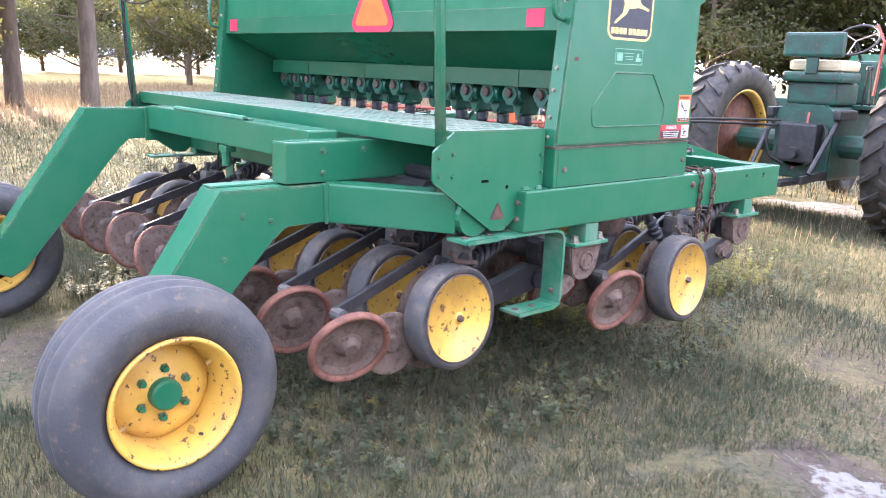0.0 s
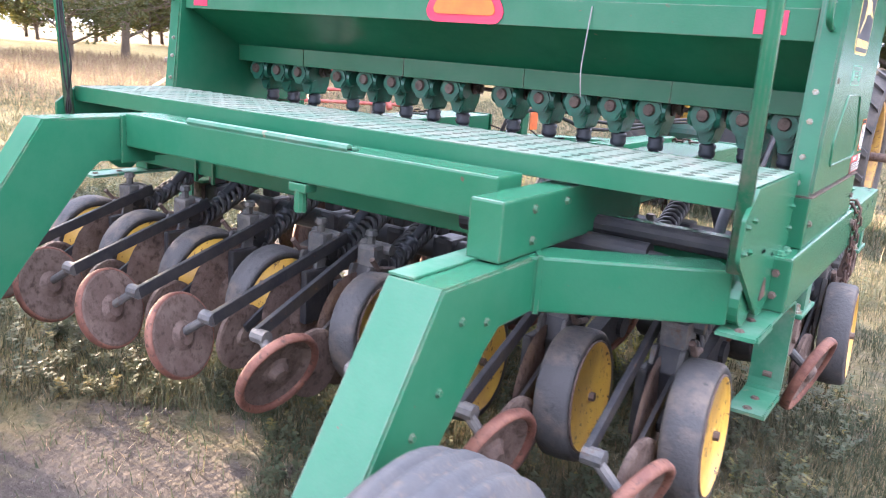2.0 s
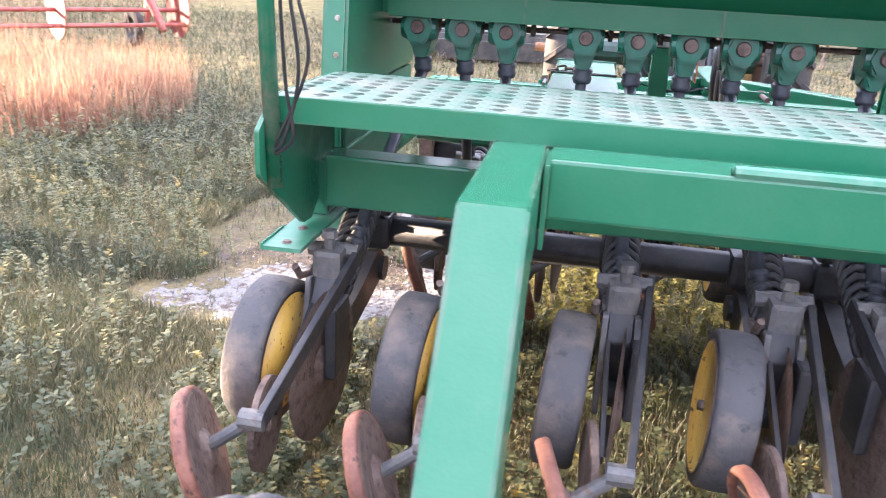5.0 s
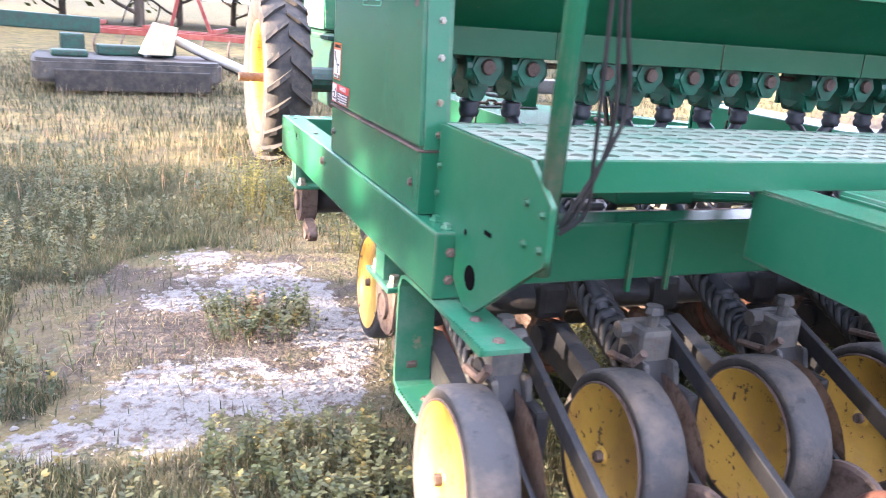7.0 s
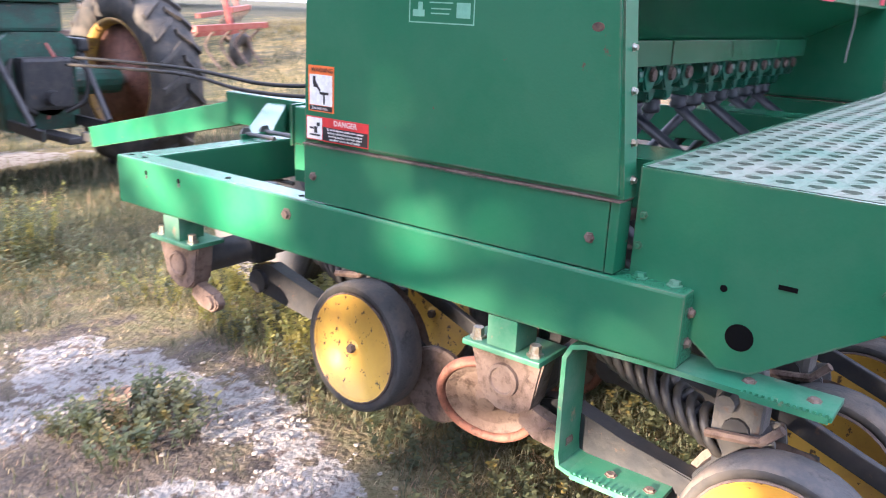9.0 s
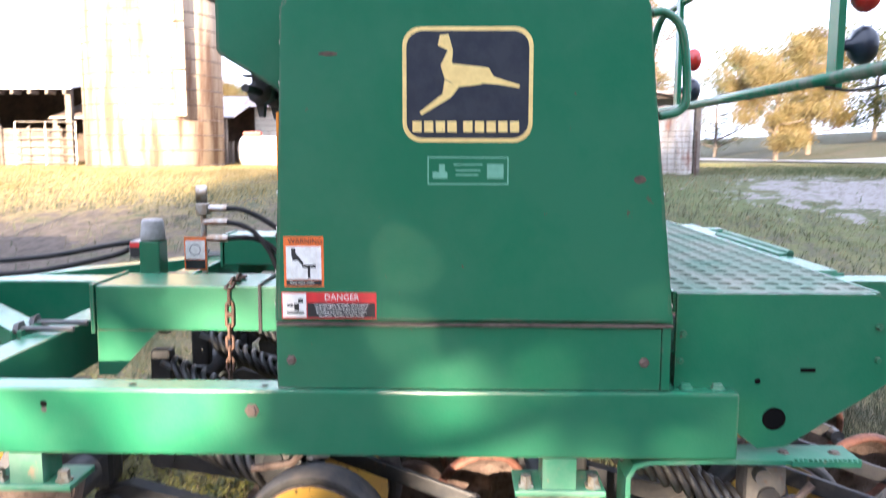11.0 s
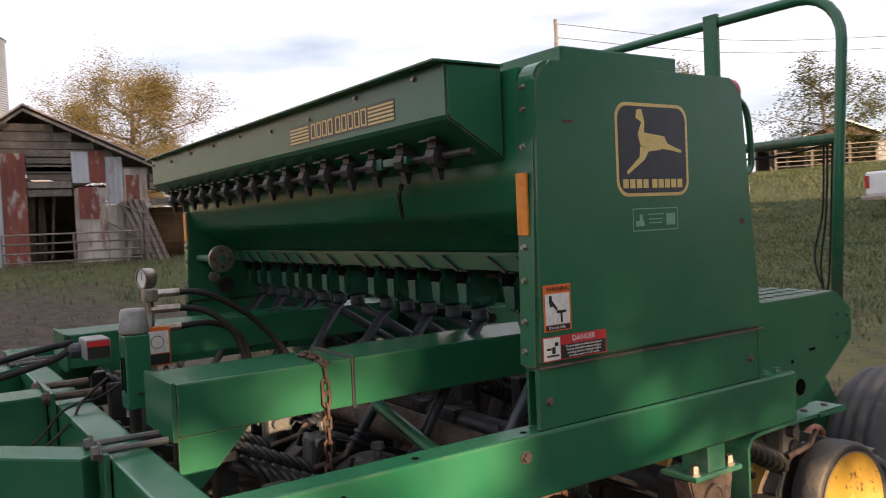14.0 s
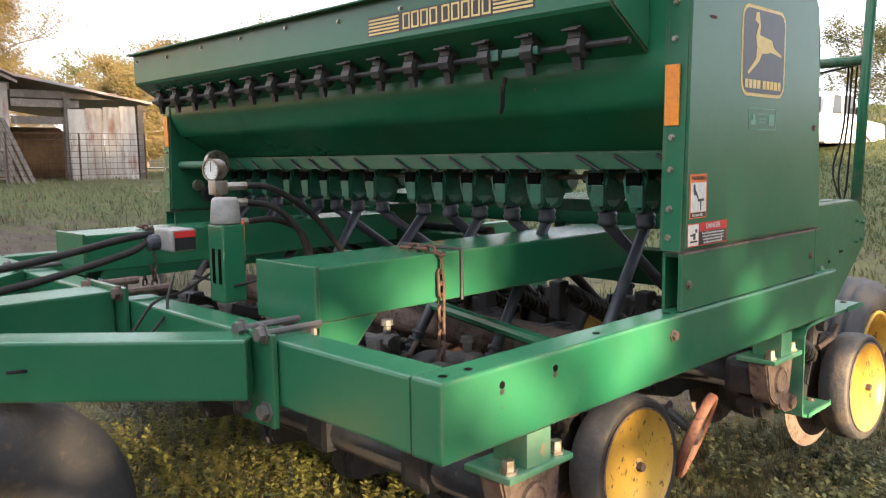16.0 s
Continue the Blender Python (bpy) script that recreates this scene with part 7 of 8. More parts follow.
def feed_mixer():
    """Grinder mixer on a low frame: a round tank on a cone, an auger, a mill and a tray."""
    m = thing("feed_mixer", "bright red feed grinder mixer with a round tank and auger", "farm machine", (16.5, -15.5, rise(16.5, -15.5)), -129.5)
    b = lathe(bmesh.new(), [(0.62, 0.22), (1.30, 0.78), (1.34, 0.80), (2.46, 0.80), (2.50, 0.82), (2.54, 0.80), (2.58, 0.40), (2.60, 0.0)], 28, "z")
    tank = part("tank", b, BRIGHT_RED, m, "round red mixing tank with a cone bottom")
    for z in (1.32, 1.72, 2.12):
        part("tank_band", lathe(bmesh.new(), [(z, 0.80), (z + 0.01, 0.825), (z + 0.04, 0.825), (z + 0.05, 0.80)], 28, "z"), BRIGHT_RED, tank)
    b = bmesh.new()
    for x in (-0.05, 0.30):
        tube(b, [(x, -0.84, 0.95), (x, -0.84, 1.95)], 0.018, 6)
    for k in range(5):
        tube(b, [(-0.05, -0.84, 1.05 + 0.2 * k), (0.30, -0.84, 1.05 + 0.2 * k)], 0.014, 6)
    part("ladder", b, BRIGHT_RED, tank)
    for y in (-0.92, 0.62):
        part("frame", boxed(-1.75, 1.35, y, y + 0.13, 0.36, 0.52, 0.02), BRIGHT_RED, m)
    for x in (-1.3, 0.0, 1.2):
        part("cross_member", boxed(x, x + 0.12, -0.78, 0.61, 0.38, 0.50, 0.01), BRIGHT_RED, m)
    for x in (-0.7, 0.7):
        for y in (-0.70, 0.66):
            part("tank_leg", beam(bmesh.new(), (x, y, 0.52), (x * 0.92, y * 0.75, 1.36), 0.08, 0.08, 0.008), BRIGHT_RED, m)
    part("tray", prism(bmesh.new(), [(-0.38, 0.53), (0.42, 0.53), (0.60, 0.92), (-0.56, 0.92)], -1.30, -0.93, "y", 0.01), BRIGHT_RED, m)
    part("auger_tube", tube(bmesh.new(), [(-0.42, -1.02, 0.50), (-1.02, -0.90, 1.95)], 0.13, 12), BRIGHT_RED, m, smooth=True)
    part("auger_tube", tube(bmesh.new(), [(-1.60, -0.2, 1.5), (-2.6, -0.2, 2.3)], 0.11, 12), BRIGHT_RED, m, smooth=True)
    part("mill_box", boxed(-1.62, -1.05, -0.85, 0.2, 0.53, 1.35, 0.06), BRIGHT_RED, m)
    part("discharge_head", boxed(-1.20, -0.85, -1.05, -0.70, 1.80, 2.10, 0.04), PALE, m)
    part("spout", beam(bmesh.new(), (0.72, -0.95, 0.80), (1.25, -0.95, 1.18), 0.34, 0.26, 0.02), CREAM, m, "cream spout")
    part("bin", prism(bmesh.new(), [(0.72, 0.53), (1.28, 0.53), (1.42, 0.86), (0.66, 0.86)], -1.34, -0.95, "y", 0.01), BRIGHT_RED, m)
    part("guard", boxed(0.62, 1.05, -1.0, -0.92, 1.22, 1.75, 0.02), PALE, m)
    for x in (-2.05, 1.05):
        y = -0.55 if x < 0 else 0.85
        t = part("tyre", lathe(bmesh.new(), tyre_profile(0.46 if x < 0 else 0.38, 0.2, 0.26), 26, "x", (x, y, 0.45 if x < 0 else 0.38), closed=True), RUBBER_DARK, m, smooth=True)
        part("rim", lathe(bmesh.new(), [(x - 0.1, 0.21), (x, 0.1), (x, 0)], 16, "x", (0, y, 0.45 if x < 0 else 0.38)), RUST, t)
    part("axle", tube(bmesh.new(), [(-2.05, -0.55, 0.45), (-1.6, -0.55, 0.45)], 0.05, 8), IRON, m)


feed_mixer()


def wagon():
    w = thing("hay_wagon", "rusty red grain wagon on four wheels in the yard", "wagon", (17.6, -21.6, rise(17.6, -21.6)), 40)
    part("deck", boxed(-2.2, 2.2, -1.0, 1.0, 0.85, 1.0, 0.02), RUST, w)
    part("grain_box", prism(bmesh.new(), [(-1.0, 1.55), (1.0, 1.55), (1.35, 2.35), (-1.35, 2.35)], -2.3, 2.3, "x", 0.02), RUST_RED, w, "rusty red sloping grain box")
    for x in (-2.0, -0.7, 0.7, 2.0):
        part("upright", boxed(x - 0.05, x + 0.05, -1.02, -0.94, 1.0, 1.56), RUST, w)
    for x in (-1.6, 1.6):
        for y in (-0.85, 0.85):
            part("wheel", lathe(bmesh.new(), tyre_profile(0.38, 0.15, 0.2), 20, "y", (x, y, 0.38), closed=True), RUST, w, smooth=True)
    b = lathe(bmesh.new(), [(-0.5, 0.0), (-0.5, 0.3), (-0.4, 0.38), (0.4, 0.38), (0.5, 0.3), (0.5, 0.0)], 18, "x", (-3.2, -0.6, 0.75))
    part("tank", b, PALE, w, smooth=True)


wagon()


def hay_rake():
    r = thing("hay_rake", "faded red hay rake with a reel of tines in tall grass", "farm machine", (-8.3, 7.6, 0), 52)
    for y, z in ((0.0, 0.62), (0.25, 0.95), (-0.25, 0.42)):
        part("reel_bar", tube(bmesh.new(), [(-1.7, y, z), (1.9, y, z)], 0.032, 8), RED_PAINT, r)
        tn = bmesh.new()
        for k in range(26):
            x = -1.6 + k * 0.135
            tube(tn, [(x, y, z), (x + 0.02, y - 0.06, z - 0.32)], 0.006, 4)
        part("tine", tn, RUST, r)
    for x in (-1.7, 0.1, 1.9):
        part("reel_end", lathe(bmesh.new(), [(x, 0.0), (x, 0.42), (x + 0.02, 0.42), (x + 0.02, 0.0)], 14, "x", (0, 0, 0.62)), RED_PAINT, r)
    part("main_beam", beam(bmesh.new(), (-1.9, 0.45, 1.18), (2.0, 0.45, 1.18), 0.10, 0.10, 0.01), RED_PAINT, r)
    part("curved_arm", tube(bmesh.new(), smooth_line([(0.4, 0.45, 1.22), (0.9, 0.2, 1.25), (1.3, -0.2, 0.9), (1.45, -0.5, 0.35)]), 0.06, 8), RED_PAINT, r, smooth=True)
    part("upright", beam(bmesh.new(), (1.6, 0.45, 0.4), (1.7, 0.45, 1.75), 0.08, 0.08, 0.008), RED_PAINT, r)
    part("upright", beam(bmesh.new(), (0.2, 0.45, 1.0), (0.15, 0.45, 1.7), 0.06, 0.06, 0.008), RED_PAINT, r)
    part("upright", beam(bmesh.new(), (1.2, 0.50, 0.9), (1.75, 0.45, 1.55), 0.08, 0.03, 0.004), CREAM, r)
    part("brace", beam(bmesh.new(), (-2.9, -0.3, 0.30), (-1.6, 0.45, 1.15), 0.05, 0.05, 0.005), CREAM, r)
    part("guard", boxed(-2.4, -1.2, -0.2, 0.35, 0.92, 1.0, 0.01), RUST, r)
    for x in (-1.3, 1.5):
        part("wheel", lathe(bmesh.new(), tyre_profile(0.30, 0.16, 0.14), 20, "x", (x, 0.75, 0.30), closed=True), RUBBER_DARK, r, smooth=True)


hay_rake()


def scrap_row():
    """Parked implements beyond the tractor."""
    m = thing("rotary_mower", "faded green rotary mower deck lying in the weeds", "farm machine", (-2.2, 11.6, 0), 8)
    part("deck", prism(bmesh.new(), rounded([(-1.5, -0.9), (1.2, -0.9), (1.5, 0.7), (-1.4, 0.9)], 0.2, 3), 0.16, 0.50, "z", 0.05), DECK_RUBBER, m, "dark rubber-edged mower deck")
    for dx, dy, w, h in ((-1.2, -0.5, 0.5, 0.10), (-0.5, 0.1, 0.7, 0.16), (0.3, 0.2, 0.4, 0.22), (-1.0, 0.4, 0.35, 0.30)):
        part("cover_plate", boxed(dx, dx + w, dy, dy + 0.35, 0.501, 0.501 + h, 0.03), GREEN_OLD, m)
    part("skirt", boxed(-1.2, 1.0, -0.98, -0.92, 0.05, 0.36, 0.02), RUBBER_DARK, m)
    part("hood", prism(bmesh.new(), [(0.1, 0.56), (0.55, 0.56), (0.65, 1.0), (0.35, 1.05)], -0.3, 0.15, "y"), CREAM, m)
    part("roller", tube(bmesh.new(), [(0.7, 0.1, 0.78), (1.7, -0.75, 0.35)], 0.075, 12), PALE, m, smooth=True)
    part("hitch_frame", beam(bmesh.new(), (0.5, 0.3, 0.85), (1.9, -0.5, 0.20), 0.09, 0.09, 0.01), IRON, m)
    part("green_beam", beam(bmesh.new(), (-2.2, 1.6, 0.95), (-0.3, 1.5, 0.9), 0.22, 0.26, 0.02), GREEN_OLD, m)
    t = thing("tillage_frame", "red field tillage frame among weeds", "farm machine", (-1.2, 15.2, 0), -14)
    for y in (-0.6, 0.2, 0.9):
        part("bar", beam(bmesh.new(), (-2.2, y, 0.75), (2.4, y, 0.72), 0.10, 0.10, 0.01), RED_PAINT, t)
    for x in (-1.8, -0.6, 0.7, 1.9):
        part("cross_bar", beam(bmesh.new(), (x, -0.7, 0.86), (x, 1.0, 0.86), 0.08, 0.08, 0.01), RED_PAINT, t)
    for k in range(9):
        part("shank", tube(bmesh.new(), smooth_line([(-2.0 + k * 0.5, -0.6, 0.72), (-2.0 + k * 0.5, -0.9, 0.5), (-2.0 + k * 0.5, -0.6, 0.08)]), 0.02, 6), RUST, t)
    part("mast", beam(bmesh.new(), (-0.3, 0.2, 0.8), (-0.1, 0.2, 1.6), 0.07, 0.07, 0.01), RED_PAINT, t)
    part("mast", beam(bmesh.new(), (0.5, 0.2, 0.8), (0.2, 0.2, 1.6), 0.07, 0.07, 0.01), RED_PAINT, t)
    part("hose", tube(bmesh.new(), smooth_line([(-1.2, 0, 0.9), (-1.0, 0.1, 1.35), (-0.5, 0.1, 1.3), (-0.6, 0.2, 0.9)]), 0.015, 6), HOSE, t)
    c = thing("box_trailer", "green steel box on a dark trailer frame", "trailer", (1.2, 17.0, 0), 10)
    part("box", boxed(-0.6, 0.6, -0.5, 0.5, 0.75, 1.35, 0.03), GREEN_TOP, c)
    part("chassis", boxed(-0.8, 1.7, -0.5, 0.5, 0.52, 0.72, 0.02), IRON, c)
    for x in (-0.4, 0.9):
        part("wheel", lathe(bmesh.new(), tyre_profile(0.32, 0.16, 0.18), 18, "y", (x, -0.55, 0.32), closed=True), RUBBER_DARK, c, smooth=True)
    v = thing("seed_trailer", "pale low trailer with a white tank in the sun", "trailer", (4.6, 17.5, 0), 0)
    part("tank", boxed(-1.4, 1.6, -0.7, 0.7, 0.8, 1.75, 0.15), PALE, v)
    part("chassis", boxed(-1.7, 1.9, -0.6, 0.6, 0.5, 0.72, 0.02), RUST, v)
    for x in (-0.9, 1.0):
        part("wheel", lathe(bmesh.new(), tyre_profile(0.36, 0.16, 0.2), 18, "y", (x, -0.65, 0.36), closed=True), RUBBER_DARK, v, smooth=True)
    for i, (x, y, a, col) in enumerate(((6.6, 11.0, 20, RED_PAINT), (3.4, 12.6, -25, RUST), (8.8, 13.5, 40, RED_PAINT))):
        q = thing("plough_frame", "rusty red implement frame parked in dry grass", "farm machine", (x, y, rise(x, y)), a)
        part("bar", beam(bmesh.new(), (-1.3, 0, 0.8), (1.3, 0.1, 0.85), 0.11, 0.11, 0.01), col, q)
        part("bar", beam(bmesh.new(), (-1.1, 0.7, 0.65), (1.2, 0.7, 0.7), 0.10, 0.10, 0.01), col, q)
        part("mast", beam(bmesh.new(), (0.0, 0.1, 0.85), (0.1, 0.3, 1.55), 0.08, 0.08, 0.01), col, q)
        for k in range(5):
            part("shank", tube(bmesh.new(), smooth_line([(-1.1 + k * 0.5, 0.0, 0.8), (-1.1 + k * 0.5, 0.25, 0.5), (-1.1 + k * 0.5, -0.05, 0.1)]), 0.025, 6), RUST, q)
        part("wheel", lathe(bmesh.new(), tyre_profile(0.34, 0.16, 0.2), 18, "y", (1.0, 0.5, 0.34), closed=True), RUBBER_DARK, q, smooth=True)


scrap_row()


# ---- road, poles and wires ----
def road():
    bm = bmesh.new()
    pts = [(20, -60), (27, -36), (30, -22), (36, -17), (52, -13), (90, -12)]
    line = smooth_line([(x, y, 0) for x, y in pts], 10)
    left, right = [], []
    for i, p in enumerate(line):
        d = (line[min(i + 1, len(line) - 1)] - line[max(i - 1, 0)]).normalized()
        n = Vector((-d.y, d.x, 0)) * 2.3
        left.append(bm.verts.new((p.x + n.x, p.y + n.y, rise(p.x + n.x, p.y + n.y) + 0.05)))
        right.append(bm.verts.new((p.x - n.x, p.y - n.y, rise(p.x - n.x, p.y - n.y) + 0.05)))
    for i in range(len(line) - 1):
        bm.faces.new((left[i], left[i + 1], right[i + 1], right[i]))
    tagged(part("road", bm, ROAD_MAT), "pale grey country road", "road", kind="structure")


road()
for x, y in ((27.5, -26.5), (17.0, -64.0)):
    b = tube(bmesh.new(), [(0, 0, 0), (0, 0, 9.5)], [0.14, 0.09], 10)
    p = tagged(part("utility_pole", b, GREY_WOOD), "bare wooden utility pole beside the road", "pole", "utility poles")
    p.matrix_basis = pose(x, y, rise(x, y), 0, 0, 60)
for dz in (0.0, -0.7):
    ln = [(27.5, -26.5, 11.4 + dz), (24.0, -40, 11.0 + dz), (17.0, -64.0, 12.8 + dz)]
    tagged(part("power_line", tube(bmesh.new(), smooth_line(ln, 6), 0.02, 4), BLACK), "thin black overhead power line", "cable")


# ---- grass, weeds and stones ----
def bare(x, y):
    """How bare the soil is, 0 to 1."""
    v = 0.0
    for cx, cy, rx, ry in GRAVEL_SPOTS:
        d = math.hypot((x - cx) / rx, (y - cy) / ry) + 0.5 * noise.noise(Vector((x * 1.6, y * 1.6, 3)))
        v = max(v, 1.0 if d < 1 else 0.0)
    for cx, cy, rx, ry in DIRT_SPOTS:
        d = math.hypot((x - cx) / rx, (y - cy) / ry) + 0.5 * noise.noise(Vector((x * 1.6, y * 1.6, 7)))
        v = max(v, 0.92 if d < 0.9 else 0.0)
    return v


GRASS = material("grass_blades", (0.045, 0.061, 0.028), 0.65, second=(0.082, 0.084, 0.048), scale=1.1, lo=0.38, hi=0.62, third=(0.19, 0.150, 0.090), third_scale=22,
                 third_lo=0.55, third_hi=0.66, translucent=0.35)
DRY = material("dry_grass", (0.27, 0.205, 0.135), 0.8, second=(0.22, 0.135, 0.095), scale=1.5, third=(0.36, 0.30, 0.17), third_scale=9, third_lo=0.5, third_hi=0.6,
               translucent=0.35)
YARD = material("yard_grass_blades", (0.095, 0.118, 0.045), 0.75, second=(0.17, 0.150, 0.075), scale=0.6, lo=0.35, hi=0.65, third=(0.26, 0.20, 0.11), third_scale=6, third_lo=0.5,
                third_hi=0.65, translucent=0.35)
LAWN_GRASS = material("lawn_grass_blades", (0.050, 0.078, 0.024), 0.65, second=(0.095, 0.105, 0.042), scale=0.5, lo=0.38, hi=0.62, third=(0.17, 0.15, 0.06), third_scale=5,
                      third_lo=0.54, third_hi=0.68, translucent=0.35)
# Dry blades made more golden to carry the yard's sunlight.
SUNLIT_STRAW = material("sunlit_straw_blades", (0.30, 0.225, 0.095), 0.75, second=(0.20, 0.165, 0.062), scale=0.8, lo=0.38, hi=0.62, third=(0.36, 0.28, 0.15), third_scale=8,
                 third_lo=0.52, third_hi=0.66, translucent=0.35)
REDDISH = material("reddish_dry_grass", (0.30, 0.16, 0.105), 0.8, second=(0.36, 0.24, 0.15), scale=2.5, third=(0.22, 0.10, 0.07), third_scale=9, third_lo=0.5, third_hi=0.6,
                   translucent=0.4)
# Yellowish weeds, brightened to carry low sunlight in their colour.
WEED_SUNLIT_YELLOW = material("sunlit_yellow_weed_leaves", (0.20, 0.20, 0.045), 0.6, second=(0.27, 0.24, 0.07), scale=4, third=(0.12, 0.14, 0.04), third_scale=12, third_lo=0.5,
                       third_hi=0.65, translucent=0.5)
WEED = material("weed_leaves", (0.062, 0.082, 0.040), 0.6, second=(0.098, 0.106, 0.056), scale=4, third=(0.26, 0.20, 0.05), third_scale=12, third_lo=0.55, third_hi=0.68,
                translucent=0.4)


def blades(name, count, area, height, mat, label, seed, lean=0.5, width=0.006, avoid=0.985, clump=0.35, keep=None):
    """Loose blades of grass, each a bent tapering strip of three faces, as one object."""
    rnd = random.Random(seed)
    verts, faces = [], []
    x0, x1, y0, y1 = area
    made = tries = 0
    while made < count and tries < count * 6:
        tries += 1
        x, y = rnd.uniform(x0, x1), rnd.uniform(y0, y1)
        if keep and not keep(x, y):
            continue
        rim = min(x - x0, x1 - x, y - y0, y1 - y) / (0.16 * min(x1 - x0, y1 - y0))
        if rim < 1 and rnd.random() > rim + 0.35 * noise.noise(Vector((x, y, 2))):
            continue
        if rnd.random() < bare(x, y) * avoid:
            continue
        k = 0.5 + 0.5 * noise.noise(Vector((x * 1.3, y * 1.3, seed)))
        if rnd.random() > 0.35 + clump * 2 * k:
            continue
        h = height * rnd.uniform(0.35, 1.0) * (0.55 + 0.9 * k)
        a = rnd.uniform(0, 2 * math.pi)
        lx, ly = math.cos(a) * h * lean * rnd.random(), math.sin(a) * h * lean * rnd.random()
        w = width * rnd.uniform(0.6, 1.4)
        b = a + 1.57 + rnd.uniform(-0.6, 0.6)
        wx, wy = math.cos(b) * w, math.sin(b) * w
        z = rise(x, y)
        i = len(verts)
        verts += [(x - wx, y - wy, z), (x + wx, y + wy, z), (x + lx * 0.4 - wx * 0.7, y + ly * 0.4 - wy * 0.7, z + h * 0.6), (x + lx * 0.4 + wx * 0.7, y + ly * 0.4 + wy * 0.7, z + h * 0.6),
                  (x + lx, y + ly, z + h)]
        faces += [(i, i + 1, i + 3, i + 2), (i + 2, i + 3, i + 4)]
        made += 1
    data = bpy.data.meshes.new(name)
    data.from_pydata(verts, [], faces)
    data.materials.append(mat)
    tagged(new(name, data), label, "grass", kind="stuff")


blades("grass", 150000, (-5.2, -1.4, -3.0, 5.2), 0.085, GRASS, "short trampled grass beside the drill", 21, 1.0, 0.0019)
blades("grass", 120000, (-1.7, 5.4, -4.4, 1.2), 0.075, GRASS, "short trampled grass behind the drill", 27, 1.0, 0.0019)
blades("grass", 60000, (-1.7, 5.4, 1.0, 7.0), 0.085, GRASS, "short trampled grass round the tongue", 28, 1.0, 0.0024)
blades("grass", 80000, (-16.0, 12.0, -6.0, 20.0), 0.13, GRASS, "rough grass of the farmyard", 22, 0.9, 0.0055, keep=lambda x, y: not (-5 < x < 5 and -4 < y < 5))
blades("thatch", 70000, (-5.2, 5.4, -4.4, 5.2), 0.035, DRY, "flat dead grass matted on the soil", 45, 2.6, 0.0013, avoid=0.8)
blades("dry_grass", 9000, (-14.0, 4.0, 3.0, 16.0), 0.22, DRY, "dry tan grass stalks", 23, 0.5, 0.003, clump=0.2, keep=lambda x, y: not (-1.8 < x < 1.8 and y < 4))
blades("dry_grass", 4200, (-7.2, -4.4, 2.6, 5.6), 0.72, REDDISH, "tall reddish dry grass", 24, 0.45, 0.004, clump=0.4,
       keep=lambda x, y: ((x + 5.6) / 1.15) ** 2 + ((y - 4.0) / 1.35) ** 2 < 1)
blades("yard_grass", 110000, (9.0, 30.0, 1.0, 17.0), 0.085, SUNLIT_STRAW, "straw-yellow grass of the far yard with sunlight in its colour", 25, 1.0, 0.007, clump=0.3)
blades("yard_grass", 70000, (4.0, 30.0, -22.0, 3.0), 0.075, YARD, "thin yellow-green grass of the far yard", 29, 1.1, 0.007, clump=0.25)
blades("bank_grass", 60000, (-2.0, 20.0, -26.0, -6.0), 0.11, LAWN_GRASS, "green grass of the long bank", 30, 1.0, 0.009, clump=0.3)
blades("bank_grass", 24000, (2.0, 30.0, -46.0, -24.0), 0.22, LAWN_GRASS, "green grass on top of the bank", 44, 0.9, 0.016, clump=0.3)
blades("stubble", 26000, (-34.0, -11.0, -8.0, 22.0), 0.40, DRY, "golden dry stubble of the field", 26, 0.5, 0.008, clump=0.3)


def weeds(count, area, height, seed, keep=None, mat=None, bare_too=False):
    """Leafy weeds: a thin stem with many small leaves."""
    rnd = random.Random(seed)
    verts, faces = [], []
    x0, x1, y0, y1 = area
    for _ in range(count):
        x, y = rnd.uniform(x0, x1), rnd.uniform(y0, y1)
        if keep and not keep(x, y) or (not bare_too and rnd.random() < bare(x, y)):
            continue
        h = height * rnd.uniform(0.4, 1.1)
        tx, ty = rnd.gauss(0, 0.25) * h, rnd.gauss(0, 0.25) * h
        z = rise(x, y)
        i = len(verts)
        verts += [(x - 0.003, y, z), (x + 0.003, y, z), (x + tx, y + ty, z + h)]
        faces.append((i, i + 1, i + 2))
        for k in range(int(20 + h * 70)):
            u = rnd.uniform(0.15, 1.0)
            p = Vector((x + tx * u, y + ty * u, z + h * u))
            a = rnd.uniform(0, 6.283)
            d = Vector((math.cos(a), math.sin(a), rnd.uniform(-0.2, 0.6))) * rnd.uniform(0.011, 0.030)
            s = Vector((-d.y, d.x, 0)) * 0.35
            i = len(verts)
            verts += [tuple(p), tuple(p + d * 0.5 + s), tuple(p + d), tuple(p + d * 0.5 - s)]
            faces.append((i, i + 1, i + 2, i + 3))
    data = bpy.data.meshes.new("weeds")
    data.from_pydata(verts, [], faces)
    data.materials.append(mat or WEED)
    tagged(new("weeds", data), "leafy green-yellow weeds", "weeds", kind="stuff")


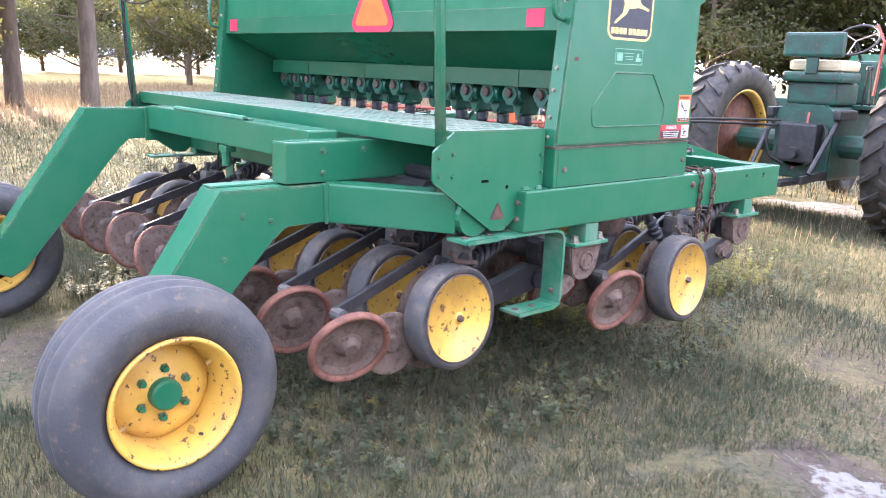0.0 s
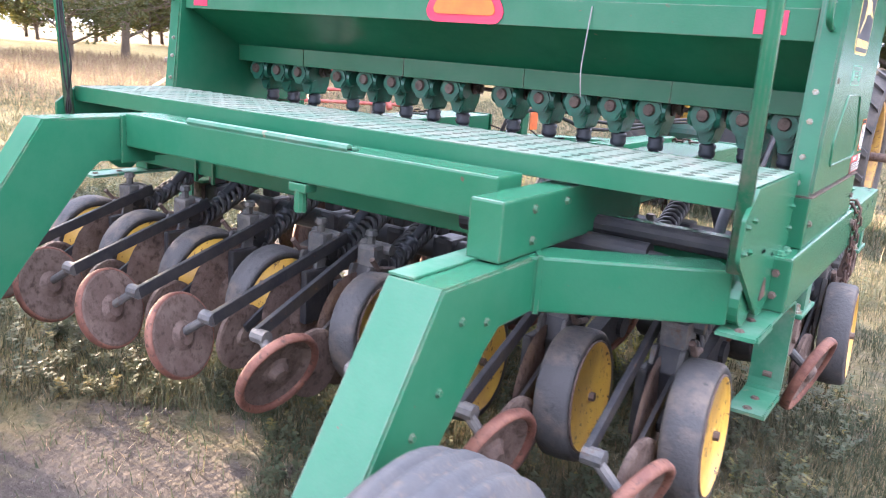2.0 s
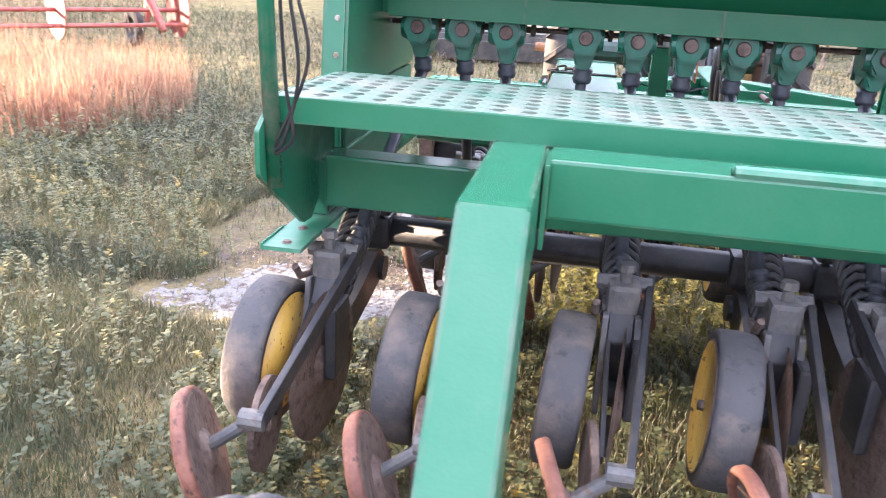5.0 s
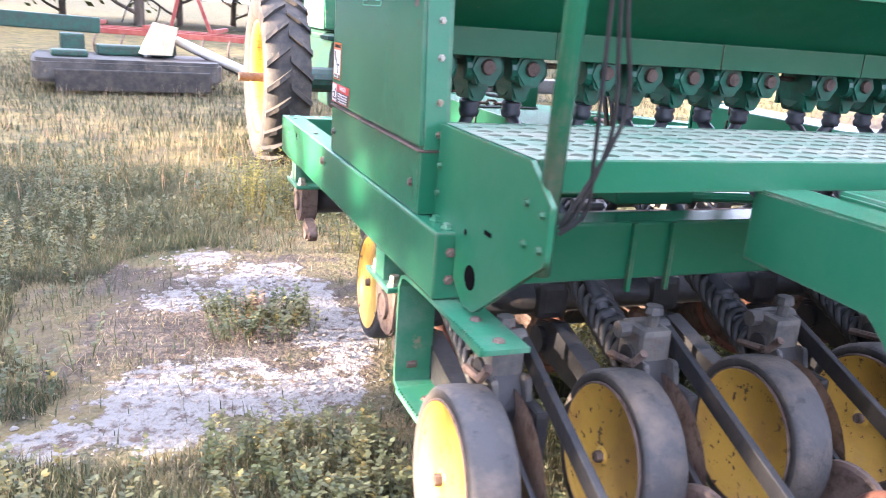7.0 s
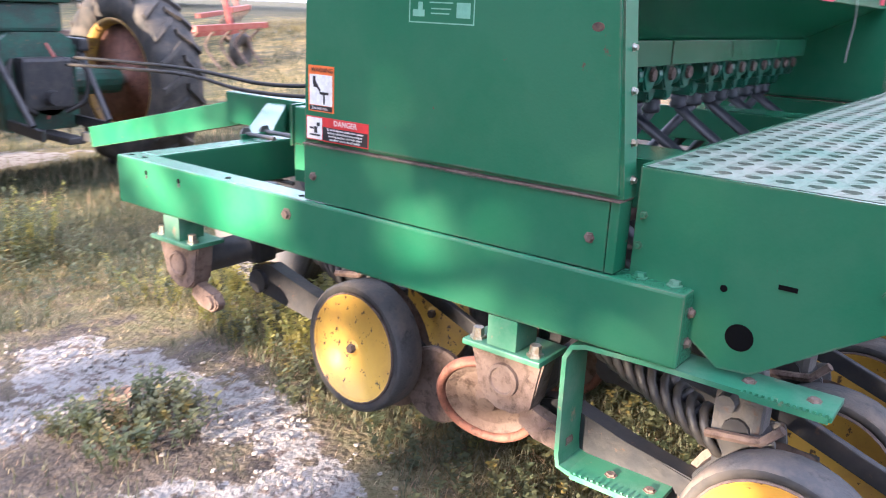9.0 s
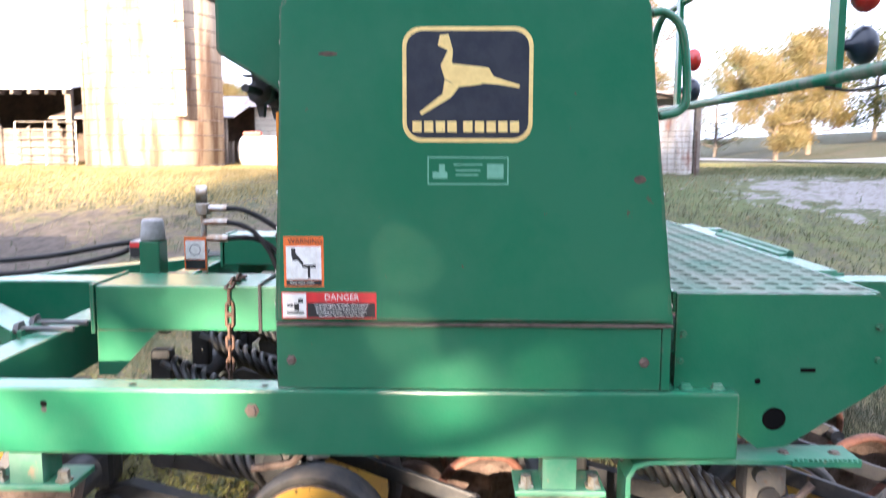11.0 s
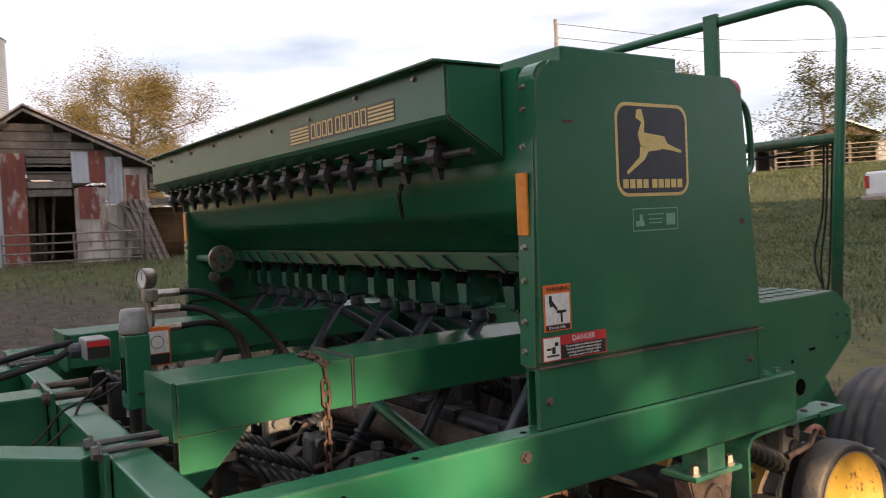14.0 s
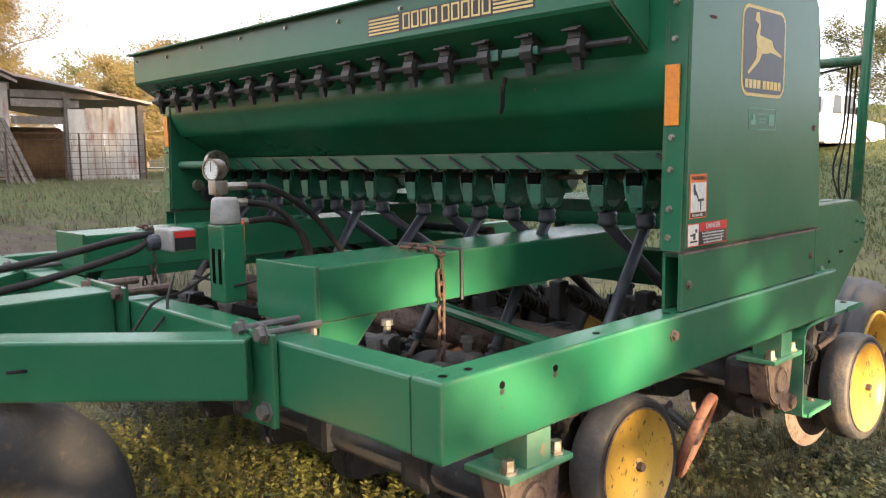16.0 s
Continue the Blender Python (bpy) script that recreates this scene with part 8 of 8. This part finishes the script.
weeds(900, (-1.0, 1.15, 0.2, 2.4), 0.25, 31, mat=WEED_SUNLIT_YELLOW)
weeds(420, (-1.6, 1.6, 0.9, 3.2), 0.20, 38)
weeds(1500, (-1.7, 1.8, -1.6, 1.2), 0.11, 32)
weeds(160, (-2.9, -0.9, 2.7, 4.6), 0.15, 33)
weeds(2300, (-6.5, -2.3, -1.8, 6.0), 0.26, 34)
weeds(260, (-2.1, -1.5, -1.2, 0.1), 0.17, 36)
weeds(170, (-1.75, -0.75, 3.15, 4.0), 0.36, 37)
weeds(60, (-1.6, -0.85, 3.3, 3.95), 0.42, 40, mat=WEED_SUNLIT_YELLOW)
weeds(110, (-1.95, -1.50, 1.02, 1.42), 0.13, 41, bare_too=True)
weeds(8, (-1.84, -1.72, 1.25, 1.36), 0.15, 46, mat=DRY, bare_too=True)
weeds(900, (-14.0, -4.5, -2.0, 9.0), 0.55, 35)
weeds(900, (-8.5, -3.5, 0.5, 6.5), 0.34, 39)


def stones():
    rnd = random.Random(6)
    verts, faces = [], []
    for _ in range(700):
        cx, cy, rx, ry = rnd.choice(GRAVEL_SPOTS[:7])
        x, y = cx + rnd.gauss(0, 0.55) * rx, cy + rnd.gauss(0, 0.55) * ry
        r = rnd.uniform(0.004, 0.015)
        z = rise(x, y) + 0.004
        i = len(verts)
        n = 6
        for k in range(n):
            a = 6.283 * k / n
            verts.append((x + r * rnd.uniform(0.7, 1.2) * math.cos(a), y + r * rnd.uniform(0.7, 1.2) * math.sin(a), z))
        for k in range(n):
            a = 6.283 * k / n
            verts.append((x + 0.6 * r * math.cos(a), y + 0.6 * r * math.sin(a), z + r * rnd.uniform(0.3, 0.6)))
        faces.append(tuple(range(i + n, i + 2 * n)))
        for k in range(n):
            faces.append((i + k, i + (k + 1) % n, i + n + (k + 1) % n, i + n + k))
    data = bpy.data.meshes.new("gravel")
    data.from_pydata(verts, [], faces)
    data.materials.append(material("pale_gravel", (0.21, 0.198, 0.186), 0.9, second=(0.20, 0.17, 0.145), scale=14, bump=0.3))
    tagged(new("gravel", data), "loose pale gravel", "gravel", kind="stuff")


stones()
